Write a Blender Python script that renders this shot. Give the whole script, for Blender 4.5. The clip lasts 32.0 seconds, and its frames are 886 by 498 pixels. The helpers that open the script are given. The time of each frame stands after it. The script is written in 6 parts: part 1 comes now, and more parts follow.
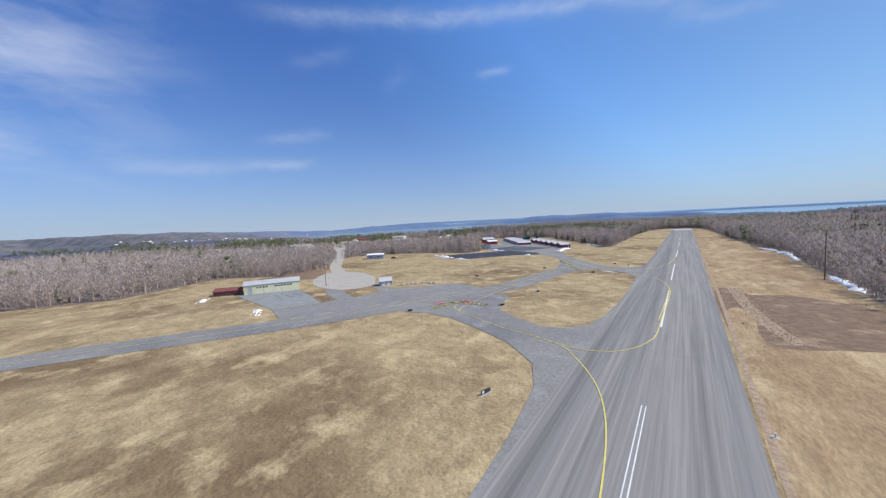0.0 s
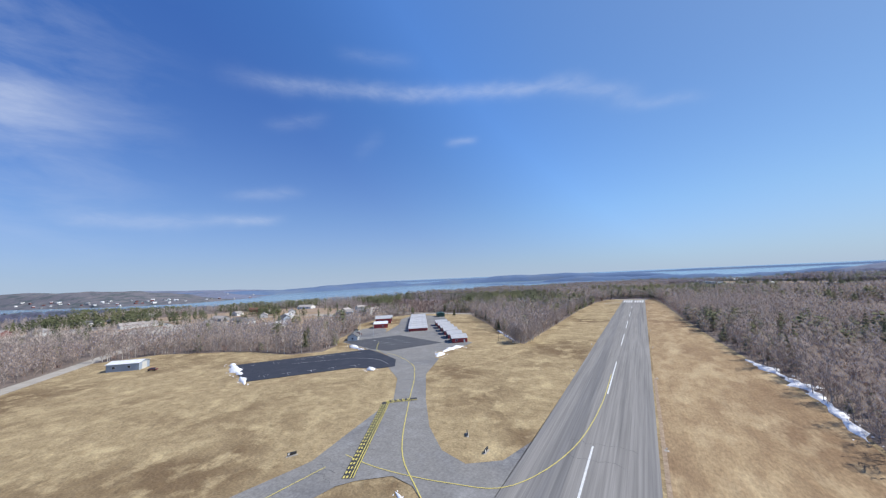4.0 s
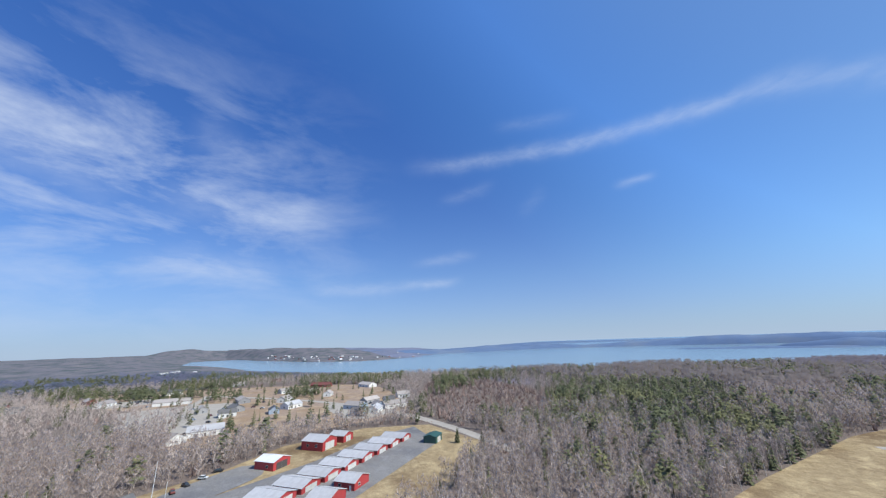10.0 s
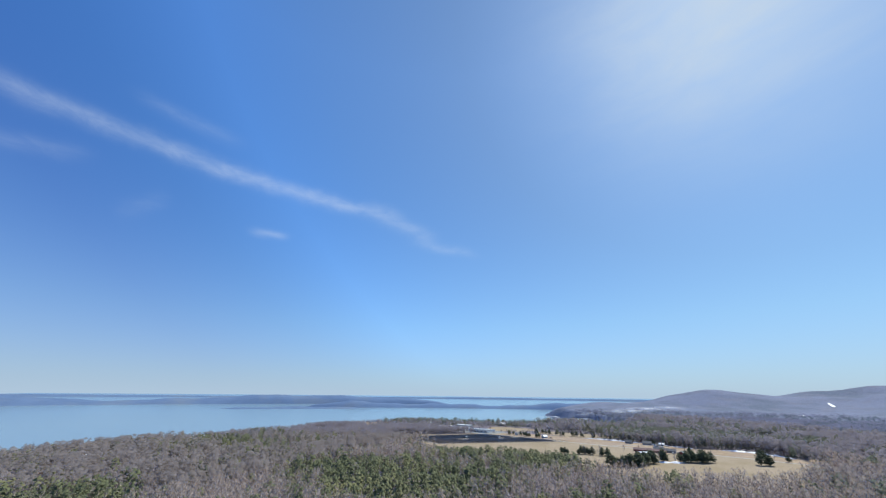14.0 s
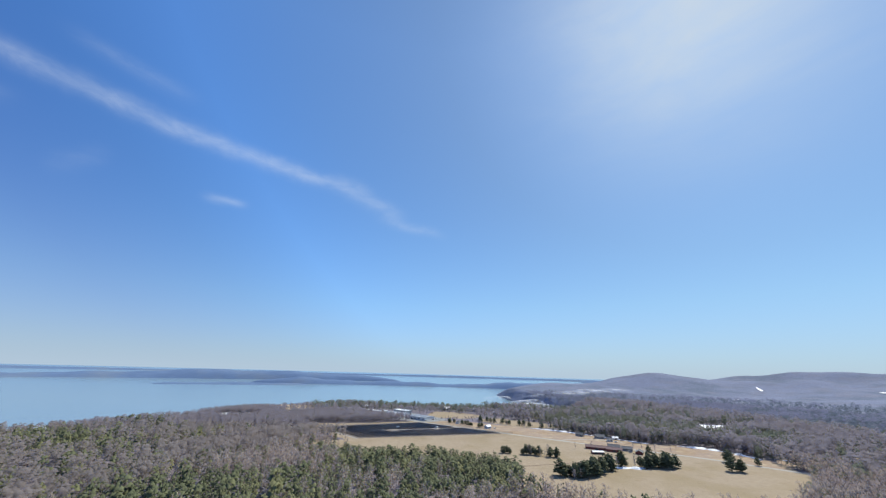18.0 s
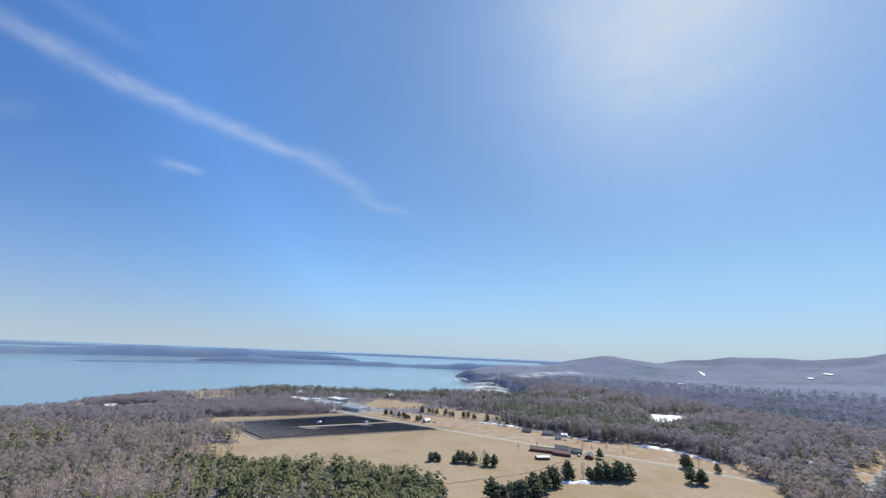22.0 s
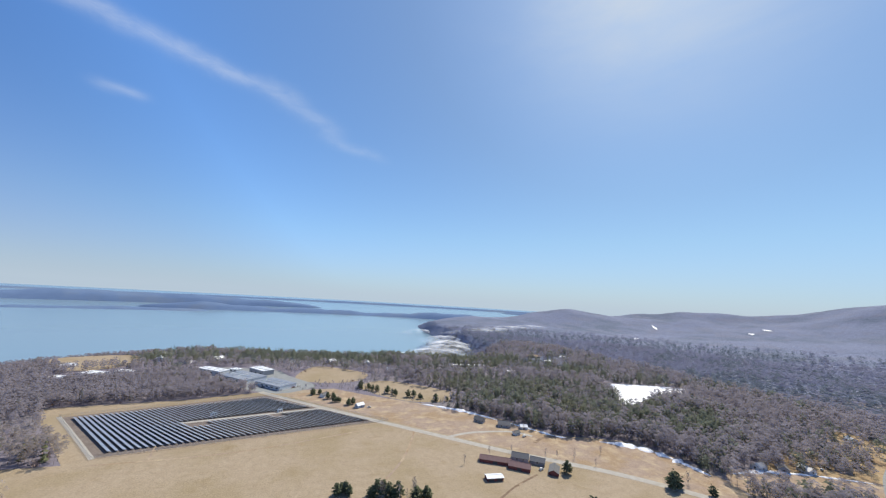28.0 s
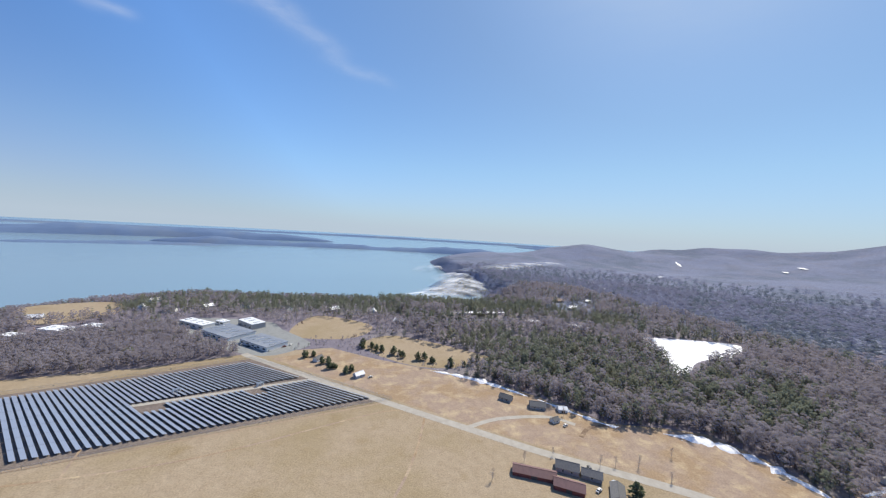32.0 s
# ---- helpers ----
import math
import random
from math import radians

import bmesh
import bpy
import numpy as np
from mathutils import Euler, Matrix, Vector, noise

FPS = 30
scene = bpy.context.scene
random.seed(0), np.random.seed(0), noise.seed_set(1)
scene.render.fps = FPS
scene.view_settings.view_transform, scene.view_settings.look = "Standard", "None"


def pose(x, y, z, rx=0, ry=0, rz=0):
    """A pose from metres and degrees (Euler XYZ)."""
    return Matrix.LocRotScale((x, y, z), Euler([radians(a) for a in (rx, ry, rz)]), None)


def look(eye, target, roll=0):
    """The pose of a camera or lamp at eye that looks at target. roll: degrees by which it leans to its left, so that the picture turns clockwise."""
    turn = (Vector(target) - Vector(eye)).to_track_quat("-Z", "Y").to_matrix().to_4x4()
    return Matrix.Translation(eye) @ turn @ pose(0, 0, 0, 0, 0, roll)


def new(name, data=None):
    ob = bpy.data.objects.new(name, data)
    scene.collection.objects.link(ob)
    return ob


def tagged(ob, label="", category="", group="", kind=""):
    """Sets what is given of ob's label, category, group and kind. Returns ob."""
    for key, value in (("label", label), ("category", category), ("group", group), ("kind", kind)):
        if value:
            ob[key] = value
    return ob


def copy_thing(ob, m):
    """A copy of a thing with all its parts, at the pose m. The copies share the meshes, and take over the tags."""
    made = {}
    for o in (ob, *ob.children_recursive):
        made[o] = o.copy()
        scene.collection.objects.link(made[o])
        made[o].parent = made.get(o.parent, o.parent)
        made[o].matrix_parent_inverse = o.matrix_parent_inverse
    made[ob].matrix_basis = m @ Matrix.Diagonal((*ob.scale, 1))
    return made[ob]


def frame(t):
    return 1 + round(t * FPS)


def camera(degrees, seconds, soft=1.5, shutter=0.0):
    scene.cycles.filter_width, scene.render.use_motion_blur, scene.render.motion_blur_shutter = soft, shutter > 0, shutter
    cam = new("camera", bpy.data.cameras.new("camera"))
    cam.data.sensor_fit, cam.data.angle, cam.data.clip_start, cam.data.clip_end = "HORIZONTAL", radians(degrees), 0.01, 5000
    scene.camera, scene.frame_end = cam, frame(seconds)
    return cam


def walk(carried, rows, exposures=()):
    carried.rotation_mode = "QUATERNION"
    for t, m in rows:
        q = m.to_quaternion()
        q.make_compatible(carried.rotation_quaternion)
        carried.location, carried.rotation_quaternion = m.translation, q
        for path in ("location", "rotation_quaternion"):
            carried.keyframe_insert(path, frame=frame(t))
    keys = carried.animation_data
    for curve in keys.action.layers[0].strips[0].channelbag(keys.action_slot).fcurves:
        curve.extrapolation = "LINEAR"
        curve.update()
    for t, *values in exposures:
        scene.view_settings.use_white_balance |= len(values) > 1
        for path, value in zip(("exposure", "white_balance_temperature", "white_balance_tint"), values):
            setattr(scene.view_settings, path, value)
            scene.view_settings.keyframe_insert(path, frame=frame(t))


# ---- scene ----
# ---- the camera and its flight ----
FLIGHT = [  # seconds, x, y, z, heading to the left of +y, pitch, roll
    (0.0, 5.3, 0.1, 30.8, 35.76, -4.50, -2.80),
    (0.5, 6.8, 19.1, 32.1, 34.55, -3.38, -3.40),
    (1.0, 8.2, 38.1, 33.4, 33.26, -1.87, -3.60),
    (1.5, 9.7, 56.7, 34.7, 32.56, -0.65, -3.85),
    (2.0, 11.1, 74.7, 36.0, 31.75, 0.53, -3.70),
    (2.5, 12.4, 92.3, 37.2, 31.49, 1.59, -3.65),
    (3.0, 13.2, 109.7, 38.5, 30.74, 2.24, -3.40),
    (3.5, 13.5, 127.1, 40.0, 29.96, 3.41, -2.75),
    (5.5, 13.7, 196.8, 46.5, 38.58, 10.48, -2.70),
    (6.0, 14.5, 214.2, 48.0, 45.60, 10.61, -2.94),
    (6.5, 15.8, 231.6, 49.1, 53.21, 8.05, -2.66),
    (7.0, 17.2, 249.0, 50.0, 61.59, 5.35, -2.94),
    (7.5, 18.2, 266.4, 50.7, 69.84, 2.70, -3.05),
    (8.0, 18.4, 284.2, 51.5, 77.95, -0.05, -3.37),
    (8.5, 17.9, 302.5, 52.6, 77.09, 1.87, -3.42),
    (9.0, 17.1, 321.3, 54.0, 71.87, 5.92, -3.22),
    (9.5, 16.8, 340.4, 55.6, 66.04, 10.30, -3.10),
    (10.0, 16.9, 359.4, 57.1, 58.20, 15.56, -1.96),
    (10.5, 17.6, 378.0, 58.6, 48.71, 21.04, -1.62),
    (11.0, 18.8, 396.2, 60.0, 40.42, 22.77, -1.25),
    (11.5, 20.5, 413.9, 61.4, 36.09, 22.76, -0.90),
    (12.0, 22.7, 431.3, 63.0, 25.77, 23.26, -0.62),
    (12.5, 25.4, 448.1, 64.7, 16.92, 23.40, -0.53),
    (13.0, 28.8, 464.4, 66.4, 7.64, 23.59, -0.14),
    (13.5, 32.9, 480.0, 68.0, -0.96, 23.51, 0.27),
    (14.0, 37.6, 494.9, 69.6, -3.29, 23.13, 0.62),
    (14.5, 43.0, 508.9, 71.1, -4.11, 22.74, 0.74),
    (16.5, 67.1, 561.7, 76.7, -7.35, 20.86, 1.01),
    (17.0, 73.5, 574.2, 78.0, -8.00, 20.52, 1.29),
    (17.5, 80.1, 586.0, 79.2, -8.81, 20.15, 1.43),
    (18.0, 87.0, 597.1, 80.4, -9.40, 19.84, 1.66),
    (18.5, 94.0, 607.5, 81.6, -10.05, 19.54, 1.68),
    (19.0, 101.0, 617.3, 82.8, -10.82, 19.13, 1.77),
    (19.5, 107.9, 626.4, 84.1, -11.54, 18.81, 1.82),
    (20.0, 114.7, 635.0, 85.4, -12.12, 18.44, 2.10),
    (20.5, 121.4, 643.1, 86.9, -12.75, 18.12, 2.22),
    (21.0, 127.8, 650.7, 88.6, -13.48, 17.65, 2.33),
    (21.5, 134.0, 658.0, 90.4, -14.14, 17.27, 2.38),
    (22.0, 140.0, 665.1, 92.4, -14.81, 16.84, 2.43),
    (22.5, 145.9, 672.2, 94.7, -15.46, 16.30, 2.52),
    (23.0, 151.8, 679.2, 97.1, -16.14, 15.82, 2.59),
    (23.5, 157.5, 686.3, 99.7, -16.78, 15.28, 2.69),
    (24.0, 163.0, 693.6, 102.4, -17.38, 14.77, 2.88),
    (24.5, 168.2, 701.0, 105.2, -18.02, 14.17, 2.85),
    (25.0, 173.1, 708.6, 108.0, -18.68, 13.58, 3.03),
    (25.5, 177.5, 716.6, 110.7, -19.35, 13.00, 3.18),
    (27.5, 193.6, 749.9, 120.8, -20.45, 9.66, 3.49),
    (28.0, 197.5, 759.1, 123.2, -20.23, 8.41, 3.40),
    (28.5, 201.3, 769.2, 125.4, -20.13, 7.09, 3.35),
    (29.0, 205.1, 780.0, 127.5, -19.96, 5.76, 3.36),
    (29.5, 208.8, 791.4, 129.4, -19.79, 4.40, 3.49),
    (30.0, 212.4, 803.1, 131.2, -19.58, 3.04, 3.57),
    (30.5, 215.9, 815.0, 132.8, -19.44, 1.54, 3.49),
    (31.0, 219.3, 827.1, 134.3, -19.25, 0.01, 3.39),
    (31.5, 222.7, 839.1, 135.7, -19.02, -1.46, 3.41),
    (32.0, 226.1, 851.2, 137.0, -18.88, -3.01, 3.45),
]


def flown(x, y, z, heading, pitch, roll):
    a, b = radians(heading), radians(pitch)
    ahead = Vector((-math.sin(a) * math.cos(b), math.cos(a) * math.cos(b), math.sin(b)))
    return look((x, y, z), Vector((x, y, z)) + ahead * 10, roll)


cam = camera(105.14, 32.0, soft=1.25)
walk(cam, [(t, flown(*p)) for t, *p in FLIGHT],
     [(0.0, 0.0, 6330, 10), (6.0, 0.02, 6330, 10), (9.0, 0.04, 6250, 9), (12.0, 0.08, 6100, 5), (14.0, 0.10, 6250, 4), (19.0, 0.12, 6500, 5), (25.0, 0.15, 6750, 6), (32.0, 0.14, 6850, 8)])

# ---- sky, sun ----
SUN_AZ, SUN_EL = radians(55), radians(47)
world = bpy.data.worlds.new("sky")
scene.world = world
world.use_nodes = True


def sky_nodes():
    nt = world.node_tree
    nt.nodes.clear()
    n = nt.nodes.new
    out, bg = n("ShaderNodeOutputWorld"), n("ShaderNodeBackground")
    sky = n("ShaderNodeTexSky")
    sky.sky_type, sky.sun_disc = "NISHITA", False
    sky.sun_elevation, sky.sun_rotation = SUN_EL, SUN_AZ
    sky.altitude, sky.air_density, sky.dust_density, sky.ozone_density = 100, 1.0, 0.2, 3.0
    bg.inputs["Strength"].default_value = 0.105
    geo = n("ShaderNodeTexCoord")
    sep = n("ShaderNodeSeparateXYZ")
    nt.links.new(geo.outputs["Generated"], sep.inputs[0])

    def m(op, a, b=None, c=None):
        node = n("ShaderNodeMath")
        node.operation = op
        for i, v in enumerate((a, b, c)):
            if v is None:
                continue
            if isinstance(v, (int, float)):
                node.inputs[i].default_value = v
            else:
                nt.links.new(v, node.inputs[i])
        return node.outputs[0]

    az = m("MULTIPLY", m("ARCTAN2", sep.outputs[0], sep.outputs[1]), 57.3)
    el = m("MULTIPLY", m("ARCSINE", sep.outputs[2]), 57.3)
    co = n("ShaderNodeCombineXYZ")
    nt.links.new(az, co.inputs[0])
    nt.links.new(el, co.inputs[1])

    def noise(scale, detail, sx, sy, rough=0.55, dist=0.0):
        mp = n("ShaderNodeMapping")
        mp.inputs["Scale"].default_value = (sx, sy, 1)
        nt.links.new(co.outputs[0], mp.inputs[0])
        t = n("ShaderNodeTexNoise")
        t.inputs["Scale"].default_value, t.inputs["Detail"].default_value = scale, detail
        t.inputs["Roughness"].default_value, t.inputs["Distortion"].default_value = rough, dist
        nt.links.new(mp.outputs[0], t.inputs["Vector"])
        return t.outputs["Fac"]

    wisp = noise(1.0, 7, 0.055, 0.17, 0.6, 0.3)
    warp = m("MULTIPLY", m("SUBTRACT", noise(1.0, 4, 0.12, 0.12), 0.5), 7.0)
    fine = noise(1.0, 6, 0.25, 0.7, 0.65, 0.5)

    def streak(a0, e0, a1, e1, wide, gain):
        """A long thin cirrus streak between two directions of the sky (degrees)."""
        dx, dy = a1 - a0, e1 - e0
        length = math.hypot(dx, dy)
        u = m("DIVIDE", m("ADD", m("MULTIPLY", m("SUBTRACT", az, a0), dx / length), m("MULTIPLY", m("SUBTRACT", el, e0), dy / length)), length)
        v = m("ADD", m("SUBTRACT", m("MULTIPLY", m("SUBTRACT", el, e0), dx / length), m("MULTIPLY", m("SUBTRACT", az, a0), dy / length)), m("MULTIPLY", warp, wide * 0.35))
        across = m("POWER", 2.718, m("MULTIPLY", m("MULTIPLY", v, v), -1.0 / (wide * wide)))
        along = m("POWER", 2.718, m("MULTIPLY", m("POWER", m("ABSOLUTE", m("MULTIPLY", m("SUBTRACT", u, 0.5), 2.0)), 4.0), -1.2))
        body = m("MULTIPLY", m("MULTIPLY", across, along), gain)
        return m("MULTIPLY", body, m("MULTIPLY_ADD", fine, 1.15, -0.02))

    total = None
    for args in CIRRUS:
        s = streak(*args)
        total = s if total is None else m("ADD", total, s)
    # the broad veil of cirrus low over the land side
    side = m("MULTIPLY", m("SUBTRACT", m("MULTIPLY", az, -1.0), 66.0), 1 / 36.0)
    side = m("MINIMUM", m("MAXIMUM", side, 0.0), 1.0)
    band = m("POWER", 2.718, m("MULTIPLY", m("POWER", m("DIVIDE", m("SUBTRACT", el, 20.0), 14.0), 2.0), -1.0))
    veil = m("MULTIPLY", m("MULTIPLY", side, band), m("MAXIMUM", m("MULTIPLY_ADD", wisp, 3.0, -1.32), 0.0))
    total = m("MINIMUM", m("MAXIMUM", m("ADD", total, veil), 0.0), 0.85)
    mix = n("ShaderNodeMix")
    mix.data_type = "RGBA"
    nt.links.new(total, mix.inputs["Factor"])
    tone = n("ShaderNodeMix")
    tone.data_type, tone.blend_type = "RGBA", "MULTIPLY"
    tone.inputs["Factor"].default_value = 1.0
    deep = n("ShaderNodeValToRGB")
    deep.color_ramp.elements[0].position, deep.color_ramp.elements[0].color = 0.10, (0.325, 0.405, 0.50, 1)
    deep.color_ramp.elements[1].position, deep.color_ramp.elements[1].color = 0.86, (0.43, 0.445, 0.40, 1)
    for at, colour in ((0.28, (0.40, 0.485, 0.535, 1)), (0.46, (0.525, 0.60, 0.615, 1)), (0.64, (0.50, 0.53, 0.505, 1))):
        deep.color_ramp.elements.new(at).color = colour
    tint = n("ShaderNodeMix")
    tint.data_type, tint.blend_type = "RGBA", "MULTIPLY"
    tint.inputs["Factor"].default_value = 1.0
    nt.links.new(sky.outputs[0], tint.inputs["A"])
    nt.links.new(deep.outputs["Color"], tint.inputs["B"])
    nt.links.new(tint.outputs["Result"], tone.inputs["A"])
    ramp = n("ShaderNodeValToRGB")
    ramp.color_ramp.elements[0].color = (0.250, 0.350, 0.53, 1)
    ramp.color_ramp.elements[1].color = (0.455, 0.625, 0.87, 1)
    for at, colour in ((0.08, (0.265, 0.375, 0.56, 1)), (0.2, (0.30, 0.435, 0.585, 1)), (0.5, (0.355, 0.495, 0.68, 1))):
        ramp.color_ramp.elements.new(at).color = colour
    nt.links.new(m("MINIMUM", m("MAXIMUM", m("DIVIDE", el, 50.0), 0.0), 1.0), ramp.inputs["Fac"])
    double = n("ShaderNodeVectorMath")
    double.operation = "SCALE"
    double.inputs["Scale"].default_value = 4.0
    nt.links.new(ramp.outputs["Color"], double.inputs[0])
    nt.links.new(double.outputs[0], tone.inputs["B"])
    # the pale aureole of thin cloud about the sun
    dot = n("ShaderNodeVectorMath")
    dot.operation = "DOT_PRODUCT"
    nt.links.new(geo.outputs["Generated"], dot.inputs[0])
    dot.inputs[1].default_value = (math.sin(SUN_AZ) * math.cos(SUN_EL), math.cos(SUN_AZ) * math.cos(SUN_EL), math.sin(SUN_EL))
    near_sun = m("MAXIMUM", dot.outputs["Value"], 0.0)
    nt.links.new(near_sun, deep.inputs["Fac"])
    glow = m("ADD", m("MULTIPLY", m("POWER", near_sun, 3.5), 0.22), m("MULTIPLY", m("POWER", near_sun, 30.0), m("MULTIPLY_ADD", wisp, 0.9, 0.05)))
    low = m("MULTIPLY", m("POWER", 2.718, m("DIVIDE", m("MAXIMUM", el, 0.0), -9.0)), 0.94)
    band_mix = n("ShaderNodeMix")
    band_mix.data_type = "RGBA"
    nt.links.new(low, band_mix.inputs["Factor"])
    nt.links.new(tone.outputs["Result"], band_mix.inputs["A"])
    band_mix.inputs["B"].default_value = (4.15, 5.05, 6.25, 1)
    pale = n("ShaderNodeMix")
    pale.data_type = "RGBA"
    nt.links.new(glow, pale.inputs["Factor"])
    nt.links.new(band_mix.outputs["Result"], pale.inputs["A"])
    pale.inputs["B"].default_value = (5.5, 6.0, 6.8, 1)
    nt.links.new(pale.outputs["Result"], mix.inputs["A"])
    mix.inputs["B"].default_value = (6.0, 6.6, 8.0, 1)
    nt.links.new(mix.outputs["Result"], bg.inputs["Color"])
    nt.links.new(bg.outputs[0], out.inputs[0])


CIRRUS = [  # azimuth, elevation at both ends, half width, strength
    (-62, 29.0, -34, 30.2, 1.06, 0.40), (-38, 30.0, -8, 28.8, 1.00, 0.50), (-11, 29.0, 2, 24.6, 1.25, 0.30), (-2, 24.0, 9, 22.2, 0.75, 0.24), (-29, 22.2, -23.5, 22.5, 0.56, 0.36),
    (-47, 34.5, -34, 34.0, 0.88, 0.14), (-58, 23.5, -49, 25.5, 0.88, 0.16), (-80, 8.6, -66, 9.2, 0.94, 0.42), (-66, 9.2, -56, 10.2, 0.75, 0.48), (-63, 13.2, -53, 14.4, 0.75, 0.28),
    (-102, 11.0, -84, 12.0, 2.00, 0.35), (-100, 20, -78, 20.5, 2.75, 0.42), (-98, 29, -88, 27, 2.25, 0.28), (-124, 24, -104, 21, 3.25, 0.35), (-44, 20, -40, 24, 1.12, 0.08),
]
sky_nodes()
sun = new("sun", bpy.data.lights.new("sun", "SUN"))
sun.data.energy, sun.data.angle, sun.data.color = 5.0, radians(0.53), (1.0, 0.95, 0.86)
way = Vector((math.sin(SUN_AZ) * math.cos(SUN_EL), math.cos(SUN_AZ) * math.cos(SUN_EL), math.sin(SUN_EL)))
sun.matrix_world = look(way * 1000, (0, 0, 0))


# ---- materials ----
def material(name, base, second=None, rough=0.8, metal=0.0, scale=1.0, fine=None, bump=0.0, mix=(0.35, 0.65), third=None, third_scale=0.05, third_mix=(0.5, 0.7), stretch=(1, 1, 1), vary=0.0, island=0.0, spec=0.5, mid=None, mid_scale=0.1, mid_mix=(0.5, 0.7), leak=0.0, airy=0.0):
    """A surface with variation at two scales: base to second by a fine noise, then towards third by a broad one."""
    mat = bpy.data.materials.new(name)
    mat.use_nodes = True
    nt = mat.node_tree
    bsdf = nt.nodes["Principled BSDF"]
    bsdf.inputs["Roughness"].default_value, bsdf.inputs["Metallic"].default_value = rough, metal
    bsdf.inputs["Specular IOR Level"].default_value = spec
    n, link = nt.nodes.new, nt.links.new
    tc, mp = n("ShaderNodeTexCoord"), n("ShaderNodeMapping")
    mp.inputs["Scale"].default_value = stretch
    link(tc.outputs["Object"], mp.inputs[0])

    def field(sc, lo, hi, detail=6):
        t, r = n("ShaderNodeTexNoise"), n("ShaderNodeMapRange")
        t.inputs["Scale"].default_value, t.inputs["Detail"].default_value = sc, detail
        t.inputs["Roughness"].default_value = 0.62
        link(mp.outputs[0], t.inputs["Vector"])
        r.inputs["From Min"].default_value, r.inputs["From Max"].default_value = lo, hi
        link(t.outputs["Fac"], r.inputs["Value"])
        return r.outputs["Result"]

    def blend(fac, a, b):
        x = n("ShaderNodeMix")
        x.data_type = "RGBA"
        if isinstance(fac, float):
            x.inputs["Factor"].default_value = fac
        else:
            link(fac, x.inputs["Factor"])
        for key, v in (("A", a), ("B", b)):
            if isinstance(v, tuple):
                x.inputs[key].default_value = (*v, 1)
            else:
                link(v, x.inputs[key])
        return x.outputs["Result"]

    second = second or tuple(c * 0.8 for c in base)
    near = field(scale, *mix)
    col = blend(near, base, second)
    if third:
        col = blend(field(third_scale, *third_mix, detail=4), col, third)
    if mid:
        col = blend(field(mid_scale, *mid_mix, detail=5), col, mid)
    if fine:
        grain = n("ShaderNodeHueSaturation")
        lift = n("ShaderNodeMapRange")
        link(field(fine, 0.3, 0.7, detail=3), lift.inputs["Value"])
        lift.inputs["To Min"].default_value, lift.inputs["To Max"].default_value = 0.80, 1.17
        link(lift.outputs["Result"], grain.inputs["Value"])
        link(col, grain.inputs["Color"])
        col = grain.outputs["Color"]
    if vary or island:
        info = n("ShaderNodeObjectInfo") if vary else n("ShaderNodeNewGeometry")
        hsv = n("ShaderNodeHueSaturation")
        r = n("ShaderNodeMapRange")
        link(info.outputs["Random"] if vary else info.outputs["Random Per Island"], r.inputs["Value"])
        k = vary or island
        r.inputs["To Min"].default_value, r.inputs["To Max"].default_value = 1 - k, 1 + k
        link(r.outputs["Result"], hsv.inputs["Value"])
        link(col, hsv.inputs["Color"])
        col = hsv.outputs["Color"]
    link(col, bsdf.inputs["Base Color"])
    if leak:
        thin, both = n("ShaderNodeBsdfTranslucent"), n("ShaderNodeMixShader")
        link(col, thin.inputs["Color"])
        both.inputs["Fac"].default_value = leak
        link(bsdf.outputs[0], both.inputs[1])
        link(thin.outputs[0], both.inputs[2])
        gaps, crown = n("ShaderNodeBsdfTransparent"), n("ShaderNodeMixShader")
        crown.inputs["Fac"].default_value = airy
        link(both.outputs[0], crown.inputs[1])
        link(gaps.outputs[0], crown.inputs[2])
        link(crown.outputs[0], nt.nodes["Material Output"].inputs["Surface"])
    if bump:
        b = n("ShaderNodeBump")
        b.inputs["Strength"].default_value, b.inputs["Distance"].default_value = bump, 0.3 / max(scale, 0.05)
        link(near, b.inputs["Height"])
        link(b.outputs[0], bsdf.inputs["Normal"])
    return mat


M = {}
M["grass"] = material("dry_grass", (0.395, 0.305, 0.175), (0.285, 0.214, 0.12), 0.95, scale=0.3, fine=1.7, bump=0.35, third=(0.185, 0.128, 0.072), third_scale=0.02, third_mix=(0.47, 0.63), spec=0.1, mid=(0.49, 0.385, 0.22), mid_scale=0.11, mid_mix=(0.5, 0.7))
M["hay"] = material("hay_field", (0.36, 0.285, 0.20), (0.31, 0.24, 0.165), 0.95, scale=0.2, fine=1.1, bump=0.15, third=(0.29, 0.225, 0.14), third_scale=0.016, third_mix=(0.45, 0.65), spec=0.1, mid=(0.25, 0.185, 0.105), mid_scale=0.045, mid_mix=(0.57, 0.8))
M["strip"] = material("reddish_dry_grass", (0.40, 0.295, 0.17), (0.29, 0.20, 0.115), 0.95, scale=0.3, fine=1.8, bump=0.25, third=(0.235, 0.155, 0.09), third_scale=0.03, third_mix=(0.46, 0.64), spec=0.1, mid=(0.47, 0.36, 0.215), mid_scale=0.1, mid_mix=(0.5, 0.68), stretch=(1, 0.4, 1))
M["hay_brown"] = material("brown_hay_field", (0.345, 0.262, 0.20), (0.29, 0.215, 0.165), 0.95, scale=0.2, fine=1.1, bump=0.15, third=(0.31, 0.22, 0.14), third_scale=0.03, third_mix=(0.45, 0.6), spec=0.1, mid=(0.46, 0.36, 0.235), mid_scale=0.08, mid_mix=(0.5, 0.7))
